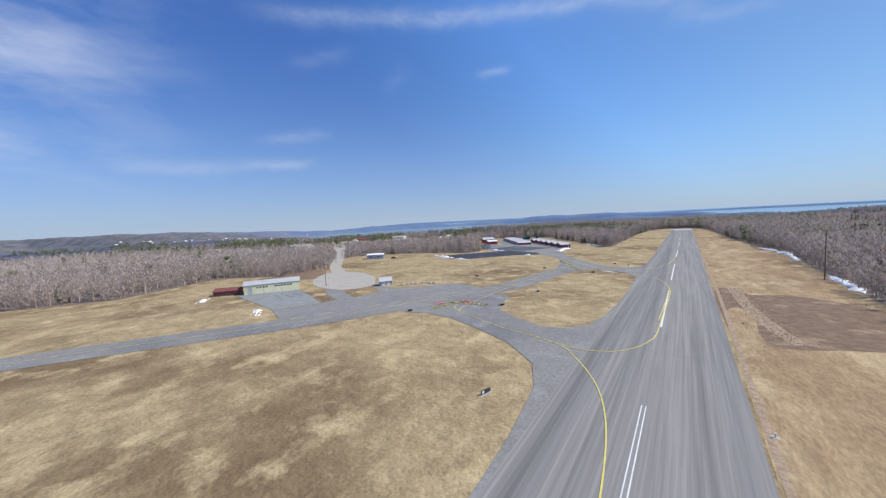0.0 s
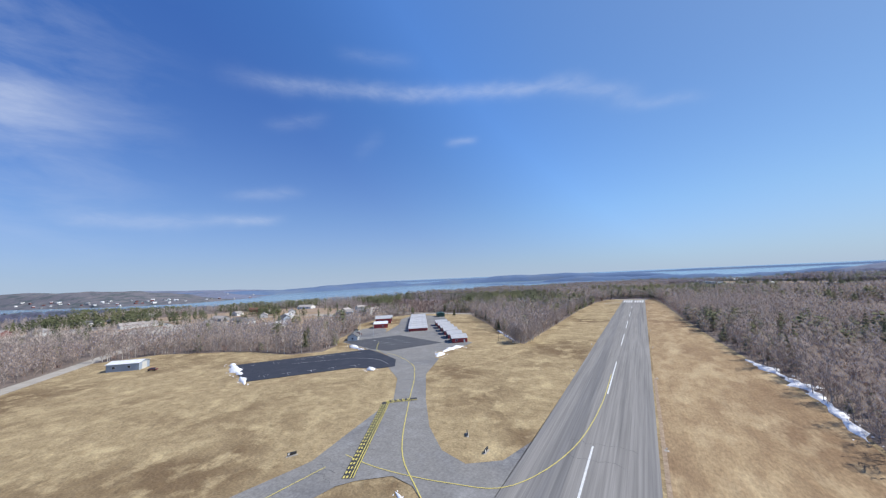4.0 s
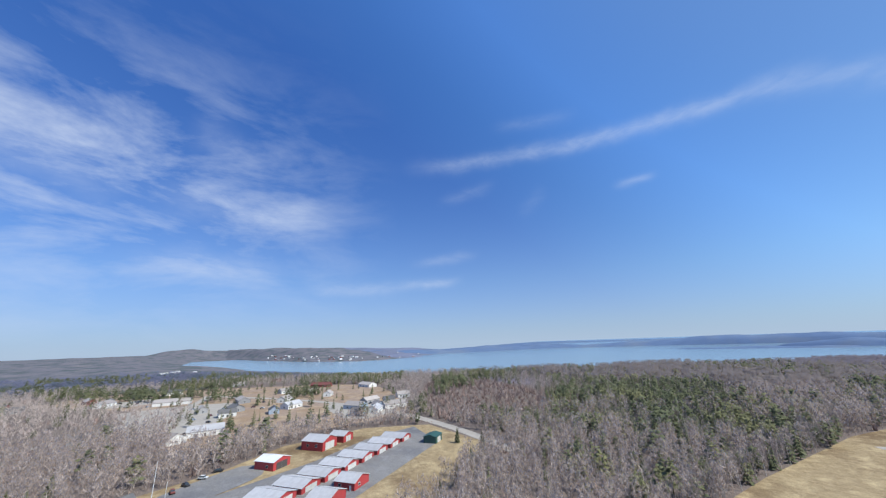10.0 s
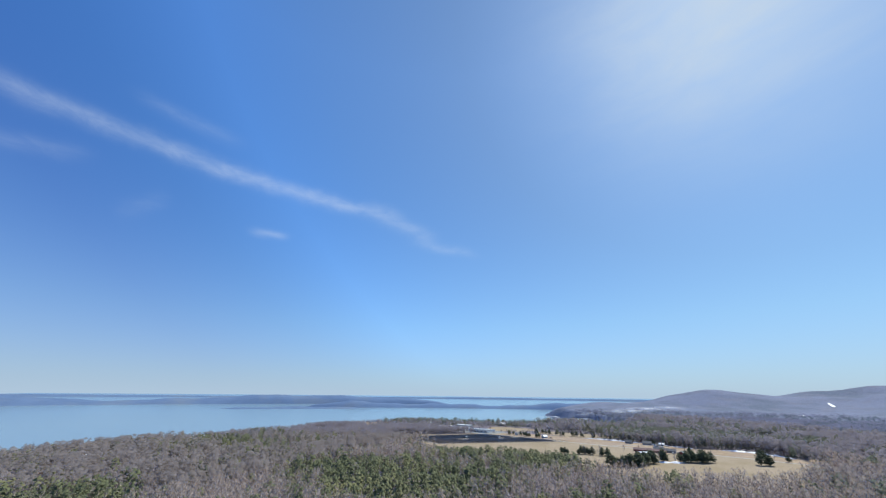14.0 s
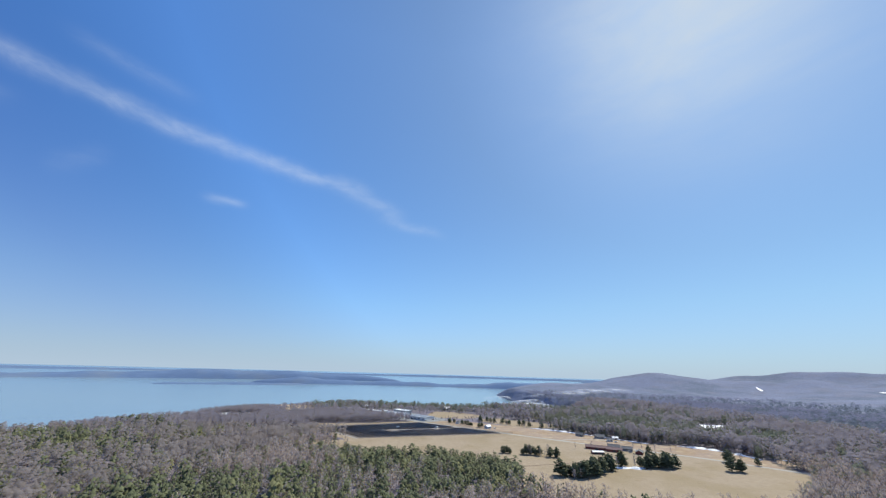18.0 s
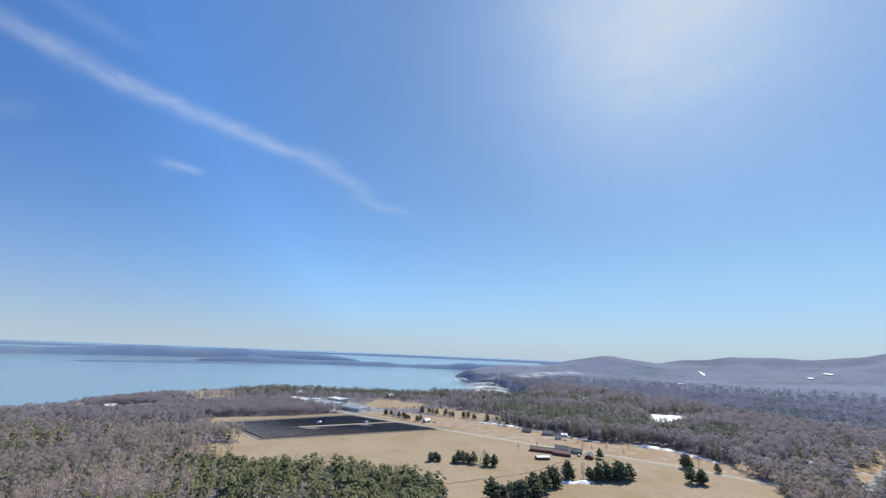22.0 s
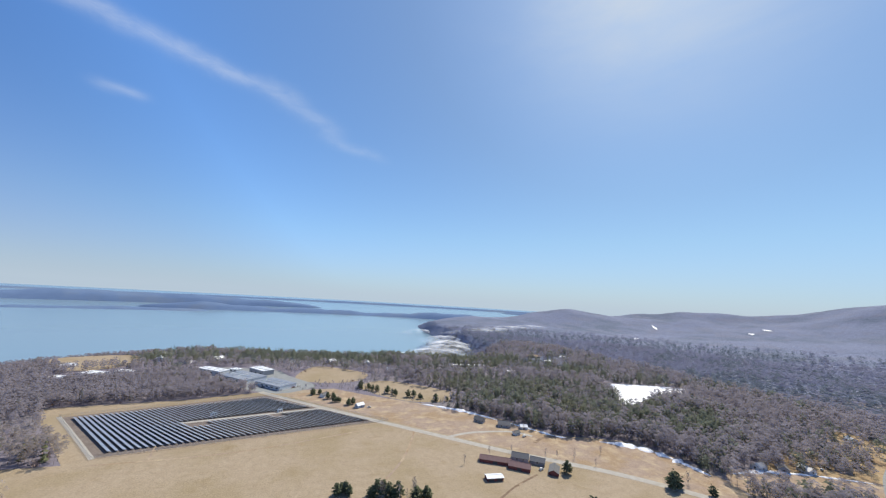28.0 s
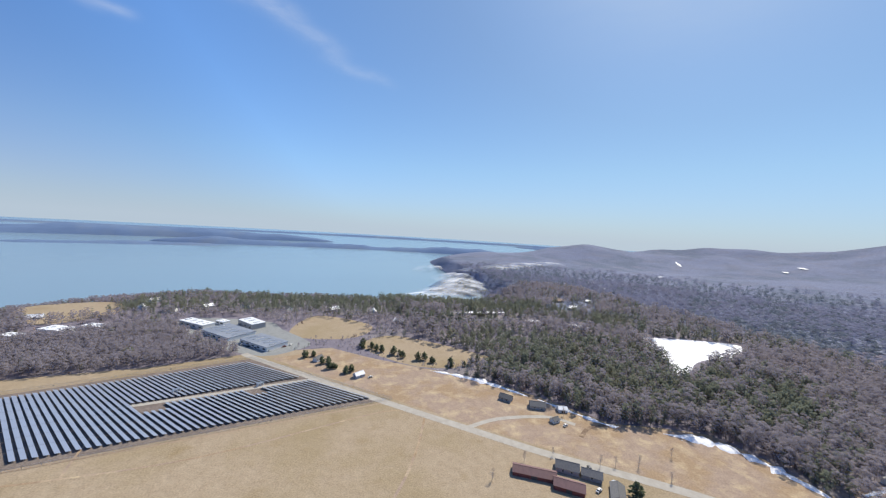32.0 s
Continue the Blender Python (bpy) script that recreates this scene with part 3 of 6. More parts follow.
# ---- airfield: grass, runway, taxiways, pads ----
AIRFIELD = [(53, -520), (53, 156), (55, 217), (57, 290), (48, 378), (40, 480), (32, 640), (26, 700), (16, 716), (-20, 716), (-36, 700), (-45, 660), (-51, 552),
            (-51, 470), (-52, 350), (-58, 354), (-74, 375), (-110, 430), (-160, 496), (-225, 492), (-245, 450), (-232, 395), (-205, 365), (-185, 325),
            (-166, 306), (-160, 290), (-172, 277), (-215, 272), (-262, 246), (-274, 215), (-232, 172), (-215, 150), (-213, 120), (-250, 95), (-225, 40), (-250, 0), (-330, -60), (-330, -520)]
sheet("ground_airfield", AIRFIELD, 0.05, "grass", "dry straw-coloured mown grass of the airfield", "grass", thick=0.1)
RW = 13.5
sheet("runway", [(-RW, -520), (RW, -520), (RW, 702), (-RW, 702)], 0.16, "asphalt", "worn grey asphalt runway with dark tyre streaks", "runway", thick=0.15)
taxi_a = smooth([(-220, -130), (-180, -68), (-150, -20), (-128, 16), (-110, 44), (-98, 63), (-89, 79), (-82, 98), (-74, 114), (-64, 132), (-59, 150), (-55, 178), (-50, 205), (-54, 226)])
ribbon("taxiway", taxi_a, 13.5, 0.13, "taxi", "cracked grey asphalt taxiway beside the runway", "taxiway")
sheet("taxiway", [(-76, 86), (-67, 89), (-57, 88), (-43, 82), (-31, 76), (-21, 67), (-17, 57), (-15, 42), (-13.5, 20), (-13.5, 128), (-14.5, 112), (-17, 98), (-22, 93), (-28, 92), (-38, 97), (-46, 103), (-49, 110), (-52, 124), (-70, 128)], 0.145, "taxi", "grey asphalt taxiway mouth at the runway", "taxiway")
sheet("taxiway", [(-55, 190), (-47, 192), (-42, 199), (-36, 204), (-30, 203), (-20, 196), (-14, 184), (-13.5, 160), (-13.5, 275), (-12.9, 252), (-13.5, 232), (-17, 220), (-24, 215), (-32, 218), (-42, 228), (-55, 246), (-72, 272), (-82, 300), (-118, 306), (-108, 286), (-92, 272), (-80, 262), (-66, 242)], 0.158, "taxi", "grey asphalt taxiway bend towards the hangars", "taxiway")
sheet("apron", [(-104, 58), (-126, 66), (-117, 82), (-116, 89), (-130, 94), (-141, 101), (-135, 105), (-112, 95), (-109, 108), (-116, 112), (-124, 116), (-120, 120), (-112, 117), (-98, 127), (-92, 137), (-86, 139), (-70, 134), (-64, 128), (-66, 110), (-76, 90), (-86, 72), (-96, 56)], 0.14, "taxi", "worn grey asphalt apron before the old hangar", "apron")
sheet("apron", [(-172, 73), (-126, 66), (-117, 82), (-155, 96)], 0.17, "forecourt", "pale grey cracked hangar forecourt", "apron")
sheet("pavement_pad", [(-181, 246), (-136, 305), (-121, 299), (-103, 290), (-94, 278), (-99, 272), (-112, 268), (-141, 232)], 0.2, "tar", "fresh black asphalt parking pad", "parking pad", thick=0.1)
sheet("pavement_pad", [(-172, 319), (-150, 354), (-103, 338), (-121, 305), (-136, 307)], 0.21, "tar_grey", "greyed black asphalt tie-down pad", "parking pad", thick=0.1)
sheet("apron", [(-138, 306), (-121, 300), (-103, 291), (-86, 283), (-80, 292), (-92, 312), (-84, 330), (-84, 345), (-96, 352), (-136, 412), (-181, 474), (-226, 480), (-214, 440), (-190, 405), (-170, 362), (-176, 330), (-172, 318)], 0.15, "taxi", "grey asphalt apron between the hangar rows", "apron")
sheet("ground_strip", smooth([(14.2, -500), (52, -500), (52, 100), (52, 160), (53, 220), (55, 288), (46, 376), (38, 480), (30, 640), (14.2, 690), (14.2, 400), (14.2, 100)], 3, True), 0.062, "strip", "reddish brown dry grass beside the runway", "grass")
gravel_road = smooth([(-150, 118), (-165, 128), (-186, 144), (-222, 168), (-282, 218), (-372, 286), (-470, 330), (-560, 345)])
ribbon("road", gravel_road, 9, 0.17, "gravel", "pale gravel access road", "road")
sheet("gravel_lot", smooth([(-132, 104), (-126, 118), (-136, 130), (-148, 140), (-172, 150), (-192, 143), (-182, 124), (-158, 106)], 4, True), 0.18, "gravel", "pale gravel turning place", "gravel lot")
ribbon("road", smooth([(-560, 345), (-420, 440), (-300, 488), (-210, 500), (-140, 498)]), 8, 0.12, "gravel", "pale country road beyond the hangars", "road")
ground_soil = sheet("ground_soil", smooth([(14.5, 166), (20, 168), (24, 158), (35, 161), (48, 150), (53, 135), (48, 112), (33, 104), (22, 100), (20, 108), (20.5, 119), (21, 131), (17.5, 136), (15, 128), (14.2, 112), (13.9, 140)], 4, True), 0.07, "soil", "bare brown soil beside the runway", "bare soil")
sheet("ground_soil", smooth([(-215, 118), (-196, 112), (-178, 122), (-190, 136), (-214, 150), (-240, 172), (-232, 150)], 3, True), 0.07, "soil", "rusty brown brush ground beside the gravel road", "bare soil")
sheet("runway_end", [(-24, 706), (18, 706), (14, 714), (-18, 714)], 0.09, "gravel", "pale bare ground past the end of the runway", "bare soil")


def stripes():
    for y, y1 in ((-420, -370), (-320, -270), (-220, -170), (-120, -70), (15, 60), (105, 156), (181, 235), (275, 322), (362, 401), (428, 468), (499, 535), (576, 609)):
        for x, w in (((-0.3, 0.16), (0.3, 0.16)) if y < 100 else ((0, 0.46),)):
            part("stripe", ribbon_mesh("stripe", [(x, y), (x, y1)], w, 0.175, "white"), RUNWAY)
    for x0 in (-11.5, -8.7, -5.9, -3.1, 1.5, 4.3, 7.1, 9.9):
        part("threshold_bar", ribbon_mesh("threshold_bar", [(x0 + 0.8, 655), (x0 + 0.8, 692)], 1.6, 0.175, "white"), RUNWAY)


RUNWAY = next(o for o in scene.objects if o.name == "runway")
stripes()


def painted(parent, pts, width, z, mat="yellow"):
    return part("painted_line", ribbon_mesh("painted_line", pts, width, z, mat), parent)


painted(RUNWAY, smooth([(-1.4, -400), (-1.4, -200), (-1.4, -60), (-1.4, -10), (-1.4, 12), (-1.6, 28), (-2.6, 42), (-4.6, 54), (-8, 64), (-14, 74), (-21, 81), (-40, 87), (-60, 97), (-65, 105), (-72, 108), (-80, 102)]), 0.22, 0.22)
painted(RUNWAY, smooth([(-26, 83), (-21, 81), (-15, 79.5), (-11, 80), (-7, 82), (-4, 86), (-2, 91), (-0.6, 98), (-0.2, 116), (0.5, 140), (0.6, 157)]), 0.24, 0.222)
painted(RUNWAY, smooth([(-0.9, 112), (-0.2, 140), (-0.2, 162), (-5, 181), (-12, 189), (-28, 202), (-41, 214), (-58, 240), (-74, 266), (-88, 284), (-110, 298), (-128, 304), (-146, 326)]), 0.24, 0.232)
painted(RUNWAY, smooth([(-0.6, 300), (-0.9, 262), (-4, 232), (-12, 212), (-24, 207), (-40, 205), (-52, 206)]), 0.22, 0.225)
painted(RUNWAY, smooth([(-58, 96), (-60, 102), (-60, 122), (-59, 150), (-55, 178), (-52, 200)]), 0.22, 0.227)
painted(RUNWAY, taxi_a[4:60], 0.22, 0.23)


def hold_bar(a, b):
    """A chequered yellow and black hold bar between two plan points."""
    a, b = Vector(a), Vector(b)
    d = (b - a).normalized()
    s = Vector((-d.y, d.x))
    holder = RUNWAY
    painted(holder, [a, b], 2.6, 0.235, "black")
    for off in (-1.1, -0.5):
        painted(holder, [a + s * off, b + s * off], 0.22, 0.245)
    n = int((b - a).length / 1.8)
    for off in (0.25, 0.95):
        for k in range(n):
            p = a + d * 1.8 * k
            painted(holder, [p + s * off, p + d * 0.95 + s * off], 0.4, 0.245)


hold_bar((-68.5, 93.5), (-66, 105.5))
hold_bar((-66, 105.5), (-53, 107))
hold_bar((-44, 199), (-66, 238))
hold_bar((-66, 238), (-58, 245))


def surface_sign(x, y, turn):
    base = tagged(new("surface_sign"), "white 33-15 lettering on a red painted panel on the taxiway", "surface marking")
    base.matrix_world = pose(x, y, 0.24, 0, 0, turn)
    me = mesh_of("panel", [(-2.3, -1.15, 0), (2.3, -1.15, 0), (2.3, 1.15, 0), (-2.3, 1.15, 0)], [(0, 1, 2, 3)], "red_sign")
    part("panel", me, base)
    cu = bpy.data.curves.new("lettering", "FONT")
    cu.body, cu.size, cu.align_x, cu.align_y = "33-15", 1.75, "CENTER", "CENTER"
    cu.extrude = 0.004
    ob = new("lettering_source", cu)
    me = bpy.data.meshes.new_from_object(ob.evaluated_get(bpy.context.evaluated_depsgraph_get()))
    bpy.data.objects.remove(ob)
    me.materials.clear()
    me.materials.append(M["white"])
    t = part("lettering", me, base)
    t.location.z = 0.012




def dashes(parent, pts, on, off, width, z, mat):
    """A broken painted line along a plan line."""
    p = [Vector(q) for q in pts]
    for a, b in zip(p, p[1:]):
        d, n = (b - a), max(1, int((b - a).length / (on + off)))
        for k in range(n):
            u = k * (on + off) / d.length
            painted(parent, [a + d * u, a + d * min(1.0, u + on / d.length)], width, z, mat)


dashes(RUNWAY, [(-126, 66), (-117, 82)], 1.3, 0.9, 0.32, 0.236, "yellow")
dashes(RUNWAY, [(-116, 89), (-112, 95)], 1.3, 0.9, 0.32, 0.236, "yellow")
dashes(RUNWAY, [(-109, 108), (-105, 114), (-96, 125)], 1.3, 0.9, 0.32, 0.236, "yellow")
dashes(RUNWAY, [(-105, 62), (-93, 86), (-83, 110)], 4.4, 5.0, 0.26, 0.236, "yellow")
for k in range(4):
    p = Vector((-163, 84)).lerp(Vector((-160, 90)), k / 3)
    painted(RUNWAY, [p + Vector((8 - k, -1.5 + 1.5 * k)), p + Vector((24, -6 + 2.5 * k))], 0.35, 0.19, "crack")
surface_sign(-70.5, 101.8, 250)
surface_sign(-63, 109.2, 190)

# ---- buildings ----
GROUPS = {}


def gabled(name, label, category, x, y, turn, w, d, wall_h, ridge_h, wall, roof, doors=(), windows=(), over=0.4, group="", z=0.0, ribs=0):
    """A gabled building. Its ridge runs along its local x; w along x, d along y. doors: (side, centre, width, height, material); windows: (side, centre, sill, width, height).
    Sides: s (-y), n (+y), e (+x), w (-x)."""
    top = tagged(new(name), label, category, group)
    top.matrix_world = pose(x, y, z, 0, 0, turn)
    a, b = w / 2, d / 2
    v = [(-a, -b, 0), (a, -b, 0), (a, b, 0), (-a, b, 0), (-a, -b, wall_h), (a, -b, wall_h), (a, b, wall_h), (-a, b, wall_h), (-a, 0, ridge_h), (a, 0, ridge_h)]
    part("wall_south", mesh_of("wall_south", *slab([v[0], v[1], v[5], v[4]], 0.15), wall), top)
    part("wall_north", mesh_of("wall_north", *slab([v[2], v[3], v[7], v[6]], 0.15), wall), top)
    part("wall_east", mesh_of("wall_east", *slab([v[1], v[2], v[6], v[9], v[5]], 0.15), wall), top)
    part("wall_west", mesh_of("wall_west", *slab([v[3], v[0], v[4], v[8], v[7]], 0.15), wall), top)
    rise = (ridge_h - wall_h) / b
    for sgn, nm in ((-1, "roof_slope"), (1, "roof_slope")):
        q = [(-a - over, sgn * (b + over), wall_h - rise * over + 0.16), (a + over, sgn * (b + over), wall_h - rise * over + 0.16), (a + over, 0, ridge_h + 0.16), (-a - over, 0, ridge_h + 0.16)]
        if sgn > 0:
            q = q[::-1]
        r = part(nm, mesh_of(nm, *slab(q, 0.14), roof), top)
        for k in range(ribs):
            u = -a + (k + 0.5) * w / ribs
            s = [(u - 0.05, sgn * (b + over), wall_h - rise * over + 0.2), (u + 0.05, sgn * (b + over), wall_h - rise * over + 0.2), (u + 0.05, 0, ridge_h + 0.2), (u - 0.05, 0, ridge_h + 0.2)]
            part("seam", mesh_of("seam", *slab(s if sgn < 0 else s[::-1], 0.05), roof), r)
    part("ridge_cap", mesh_of("ridge_cap", *box(-a - over, -0.15, ridge_h + 0.1, a + over, 0.15, ridge_h + 0.22), roof), top)

    def on(side, c, wd, z0, z1, proud, mat, nm, under=top):
        if side in "sn":
            sg = -1 if side == "s" else 1
            y0, y1 = sorted((sg * (b - 0.02), sg * (b + proud)))
            dims = (c - wd / 2, y0, z0, c + wd / 2, y1, z1)
        else:
            sg = -1 if side == "w" else 1
            x0, x1 = sorted((sg * (a - 0.02), sg * (a + proud)))
            dims = (x0, c - wd / 2, z0, x1, c + wd / 2, z1)
        return part(nm, mesh_of(nm, *box(*dims), mat), under)

    for side, c, wd, ht, mat in doors:
        dr = on(side, c, wd, 0.02, ht, 0.08, mat, "door")
        if wd > 4:
            k = max(2, int(wd / 3))
            for i in range(1, k):
                on(side, c - wd / 2 + i * wd / k, 0.08, 0.02, ht, 0.12, "steel", "door_rail", dr)
    for side, c, sill, wd, ht in windows:
        fr = on(side, c, wd + 0.2, sill - 0.1, sill + ht + 0.1, 0.06, "white_wall", "window")
        on(side, c, wd, sill, sill + ht, 0.09, "glass", "pane", fr)
    return top


def slab(pts, thick):
    """A flat outline (counter-clockwise from outside) given thickness inwards."""
    p = [Vector(q) for q in pts]
    nrm = (p[1] - p[0]).cross(p[2] - p[0]).normalized()
    n = len(p)
    v = [tuple(q) for q in p] + [tuple(q - nrm * thick) for q in p]
    f = [tuple(range(n)), tuple(range(2 * n - 1, n - 1, -1))]
    f += [((i + 1) % n, i, n + i, n + (i + 1) % n) for i in range(n)]
    return v, f


# red single hangars, in one slanting row
ROW_A, ROW_B = Vector((-95, 346)), Vector((-147, 411))
row_turn = math.degrees(math.atan2(ROW_B.y - ROW_A.y, ROW_B.x - ROW_A.x))
for k in range(6):
    p = ROW_A.lerp(ROW_B, k / 5)
    gabled("hangar", "red steel hangar with a grey metal gable roof", "hangar", p.x, p.y, row_turn - 90, 10, 11, 3.0, 4.8, "red_wall", "metal_roof",
           doors=[("w", 0, 9, 2.8, "dark_door"), ("s", 3.0, 1.0, 2.0, "white_wall")], windows=[("e", -2, 1.2, 1.2, 1.0), ("s", -2.2, 1.2, 1.2, 1.0)], group="hangars in the slanting row", ribs=7)
# nested hangars, two abreast
for k in range(8):
    p = Vector((-151, 380)).lerp(Vector((-203, 456)), k / 7)
    gabled("nested_hangar", "low red hangar with pale streaked metal gable roofs", "hangar", p.x, p.y, row_turn - 90, 15, 11.6, 2.4, 4.0, "red_wall", "metal_roof",
           doors=[("e", 0, 7, 2.2, "door"), ("w", 0, 7, 2.2, "door")], group="nested hangars on the apron", ribs=6)
gabled("barn", "red steel maintenance hangar with a pale roof", "hangar", -195, 385, row_turn - 90, 12, 11, 3.8, 5.4, "red_wall", "white_roof", doors=[("e", 0, 7, 3.2, "dark_door")], windows=[("s", 2, 1.3, 1.4, 1)], ribs=6)
gabled("barn", "large red hangar with a grey metal roof and white door", "hangar", -215, 412, row_turn - 90, 15, 13, 4.8, 7.2, "red_wall", "metal_roof", doors=[("e", 0, 8, 3.9, "door")], windows=[("s", 3, 2, 1.4, 1.2), ("s", -3, 2, 1.4, 1.2)], ribs=8)
gabled("barn_annex", "lower red annexe with a grey metal roof", "hangar", -223, 427, row_turn - 90, 11, 10, 3.8, 5.6, "red_wall", "metal_roof", doors=[("e", 0, 5, 3.2, "door")], ribs=5)
gabled("office_house", "small white office house with a dark roof", "house", -173, 329, row_turn, 12, 7, 2.9, 5.0, "white_wall", "shingle", doors=[("s", 0, 1, 2.1, "dark_door")], windows=[("s", -3.5, 1, 1.2, 1.2), ("s", 3.5, 1, 1.2, 1.2), ("e", 0, 1, 1, 1.2), ("w", 0, 1, 1, 1.2)], ribs=0)
gabled("green_hangar", "dark green steel hangar at the apron's end", "hangar", -184, 472, row_turn, 10, 8, 3.6, 4.6, "green_wall", "green_wall", doors=[("s", 0, 5, 3, "door")])
gabled("storage_building", "blue-grey steel building with a pale low roof", "building", -231, 220, 42, 15, 9, 3.8, 4.8, "blue_grey", "white_roof", doors=[("e", 0, 4, 3.6, "door")], windows=[("s", -4, 1.6, 1.2, 1), ("s", 3, 1.6, 1.2, 1)], ribs=8)
gabled("old_hangar", "long cream hangar with sliding doors and a pale blue-grey roof", "hangar", -167, 88.5, 59, 25, 10, 4.6, 6.0, "cream", "metal_roof", doors=[("s", -5.8, 11.2, 4.1, "cream"), ("s", 5.8, 11.2, 4.1, "cream"), ("s", -9.8, 2.2, 3.9, "white_wall")], windows=[("s", u, 2.9, 0.9, 0.7) for u in (-6.6, -5.2, -3.8, -2.4, 1.6, 3.0, 4.4, 5.8, 7.2, 8.6)] + [("e", 0, 1.2, 1.0, 1.0)], ribs=12)
gabled("red_shed", "low dark red shed beside the old hangar", "shed", -180.5, 73, 50, 11, 7, 2.3, 3.3, "red_wall", "dark_red", doors=[("s", 0, 9.4, 1.4, "dark_door")])
gabled("pump_shed", "small pale shed with a striped metal roof", "shed", -121, 123, 52, 6, 5, 2.4, 4.0, "blue_grey", "metal_roof", doors=[("s", -1.3, 1.8, 2.0, "white_wall"), ("s", 1.3, 1.8, 2.0, "white_wall")], ribs=5)

# ---- village beyond the woods ----
sheet("ground_village", smooth([(-262, 345), (-320, 335), (-400, 345), (-480, 280), (-560, 215), (-630, 165), (-690, 260), (-630, 400), (-520, 545), (-335, 520), (-272, 478)], 4, True), 0.04, "hay_brown", "tan rough grass of the village", "grass")
for outline in ([(-470, 275), (-468, 365), (-400, 372), (-343, 356), (-307, 328), (-330, 300), (-400, 290)], [(-560, 225), (-520, 250), (-540, 300), (-590, 290)], [(-372, 455), (-320, 505), (-282, 480), (-290, 448)]):
    sheet("gravel_lot", smooth(outline, 4, True), 0.08, "gravel", "pale gravel yard among the village houses", "gravel lot")
sheet("gravel_lot", smooth([(-178, 337), (-205, 372), (-186, 380), (-166, 352)], 4, True), 0.19, "taxi", "grey parking place beside the office house", "parking lot")

rng = random.Random(11)
HOUSES = [(-600, 140, 26, 14, "dark_red", "shingle"), (-560, 168, 20, 12, "grey_wall", "shingle"), (-545, 244, 26, 14, "white_wall", "tan_roof"), (-505, 312, 34, 16, "white_wall", "tan_roof"),
          (-303, 352, 22, 13, "white_wall", "metal_roof"), (-325, 280, 20, 12, "grey_wall", "shingle"), (-330, 470, 20, 12, "blue_grey", "tan_roof"), (-312, 502, 24, 12, "white_wall", "tan_roof"),
          (-352, 492, 18, 10, "grey_wall", "tan_roof"), (-300, 478, 16, 10, "white_wall", "metal_roof"), (-498, 540, 26, 14, "white_wall", "tan_roof"), (-550, 486, 28, 14, "dark_red", "dark_red"),
          (-400, 372, 18, 11, "grey_wall", "shingle"), (-430, 420, 16, 10, "white_wall", "tan_roof"), (-380, 420, 18, 11, "white_wall", "metal_roof"), (-460, 380, 22, 12, "grey_wall", "tan_roof"), (-360, 402, 12, 9, "blue_grey", "shingle"),
          (-85, 740, 18, 12, "white_wall", "tan_roof"), (-620, 300, 20, 12, "white_wall", "shingle"), (-680, 380, 22, 12, "grey_wall", "tan_roof"),
          (-592, 222, 16, 10, "dark_red", "tan_roof"), (-570, 244, 13, 9, "grey_wall", "shingle"), (-372, 365, 14, 9, "white_wall", "shingle"), (-412, 344, 12, 8, "grey_wall", "tan_roof"), (-290, 332, 20, 12, "white_wall", "tan_roof"),
          (-296, 462, 12, 8, "blue_grey", "shingle"), (-318, 488, 13, 8, "blue_grey", "tan_roof"), (-340, 508, 11, 8, "white_wall", "shingle"), (-366, 536, 14, 9, "white_wall", "tan_roof"), (-440, 470, 14, 9, "white_wall", "tan_roof"), (-480, 455, 15, 9, "grey_wall", "tan_roof"), (-512, 430, 14, 9, "white_wall", "tan_roof")]
for hx, hy, w, d, wall, roof in HOUSES:
    colour = {"dark_red": "red", "grey_wall": "grey", "white_wall": "white", "blue_grey": "blue-grey"}[wall]
    cover = {"shingle": "dark shingle roof", "tan_roof": "faded tan roof", "white_roof": "pale roof", "metal_roof": "grey metal roof", "dark_red": "red roof"}[roof]
    gabled("house", f"{colour} house among the trees with a {cover}", "house", hx, hy, rng.uniform(0, 180), w, d, 3.6, 6.4, wall, roof,
           doors=[("s", 0, 1.4, 2.1, "dark_door")], windows=[("s", -w / 4, 1, 1.6, 1.3), ("s", w / 4, 1, 1.6, 1.3), ("n", 0, 1, 1.6, 1.3), ("e", 0, 1, 1.4, 1.3), ("w", 0, 1, 1.4, 1.3)])

# ---- hay fields, solar farm, farm ----
FIELDS = [(-30, 1203), (-12, 1170), (54, 1072), (20, 1074), (16, 1050), (64, 1010), (124, 997), (205, 962), (222, 930), (196, 880), (240, 830), (330, 800), (430, 850), (478, 890), (505, 940), (503, 985), (496, 1014),
          (466, 1030), (433, 1043), (404, 1090), (368, 1135), (318, 1170), (272, 1205), (235, 1240), (165, 1238), (80, 1214), (-4, 1206)]
sheet("ground_field", FIELDS, 0.05, "hay", "wide dry golden hay fields", "field", thick=0.1)
for outline in ([(185, 1298), (215, 1382), (287, 1328), (273, 1280), (231, 1270)], [(268, 1240), (313, 1273), (400, 1188), (385, 1166), (317, 1172)], [(-160, 1459), (-77, 1490), (-39, 1418), (-92, 1369)]):
    sheet("ground_field", smooth(outline, 4, True), 0.05, "hay", "small dry golden field among woods", "field", thick=0.1)
farm_road = smooth([(150, 1236), (168, 1216), (271, 1113), (330, 1056), (366, 1022), (430, 968), (480, 908), (520, 850), (560, 780)])
ribbon("road", farm_road, 7, 0.12, "gravel", "pale country road through the fields", "road")
ribbon("road", smooth([(322, 1062), (352, 1068), (390, 1062), (405, 1048)]), 4, 0.11, "gravel", "pale farm drive", "road")
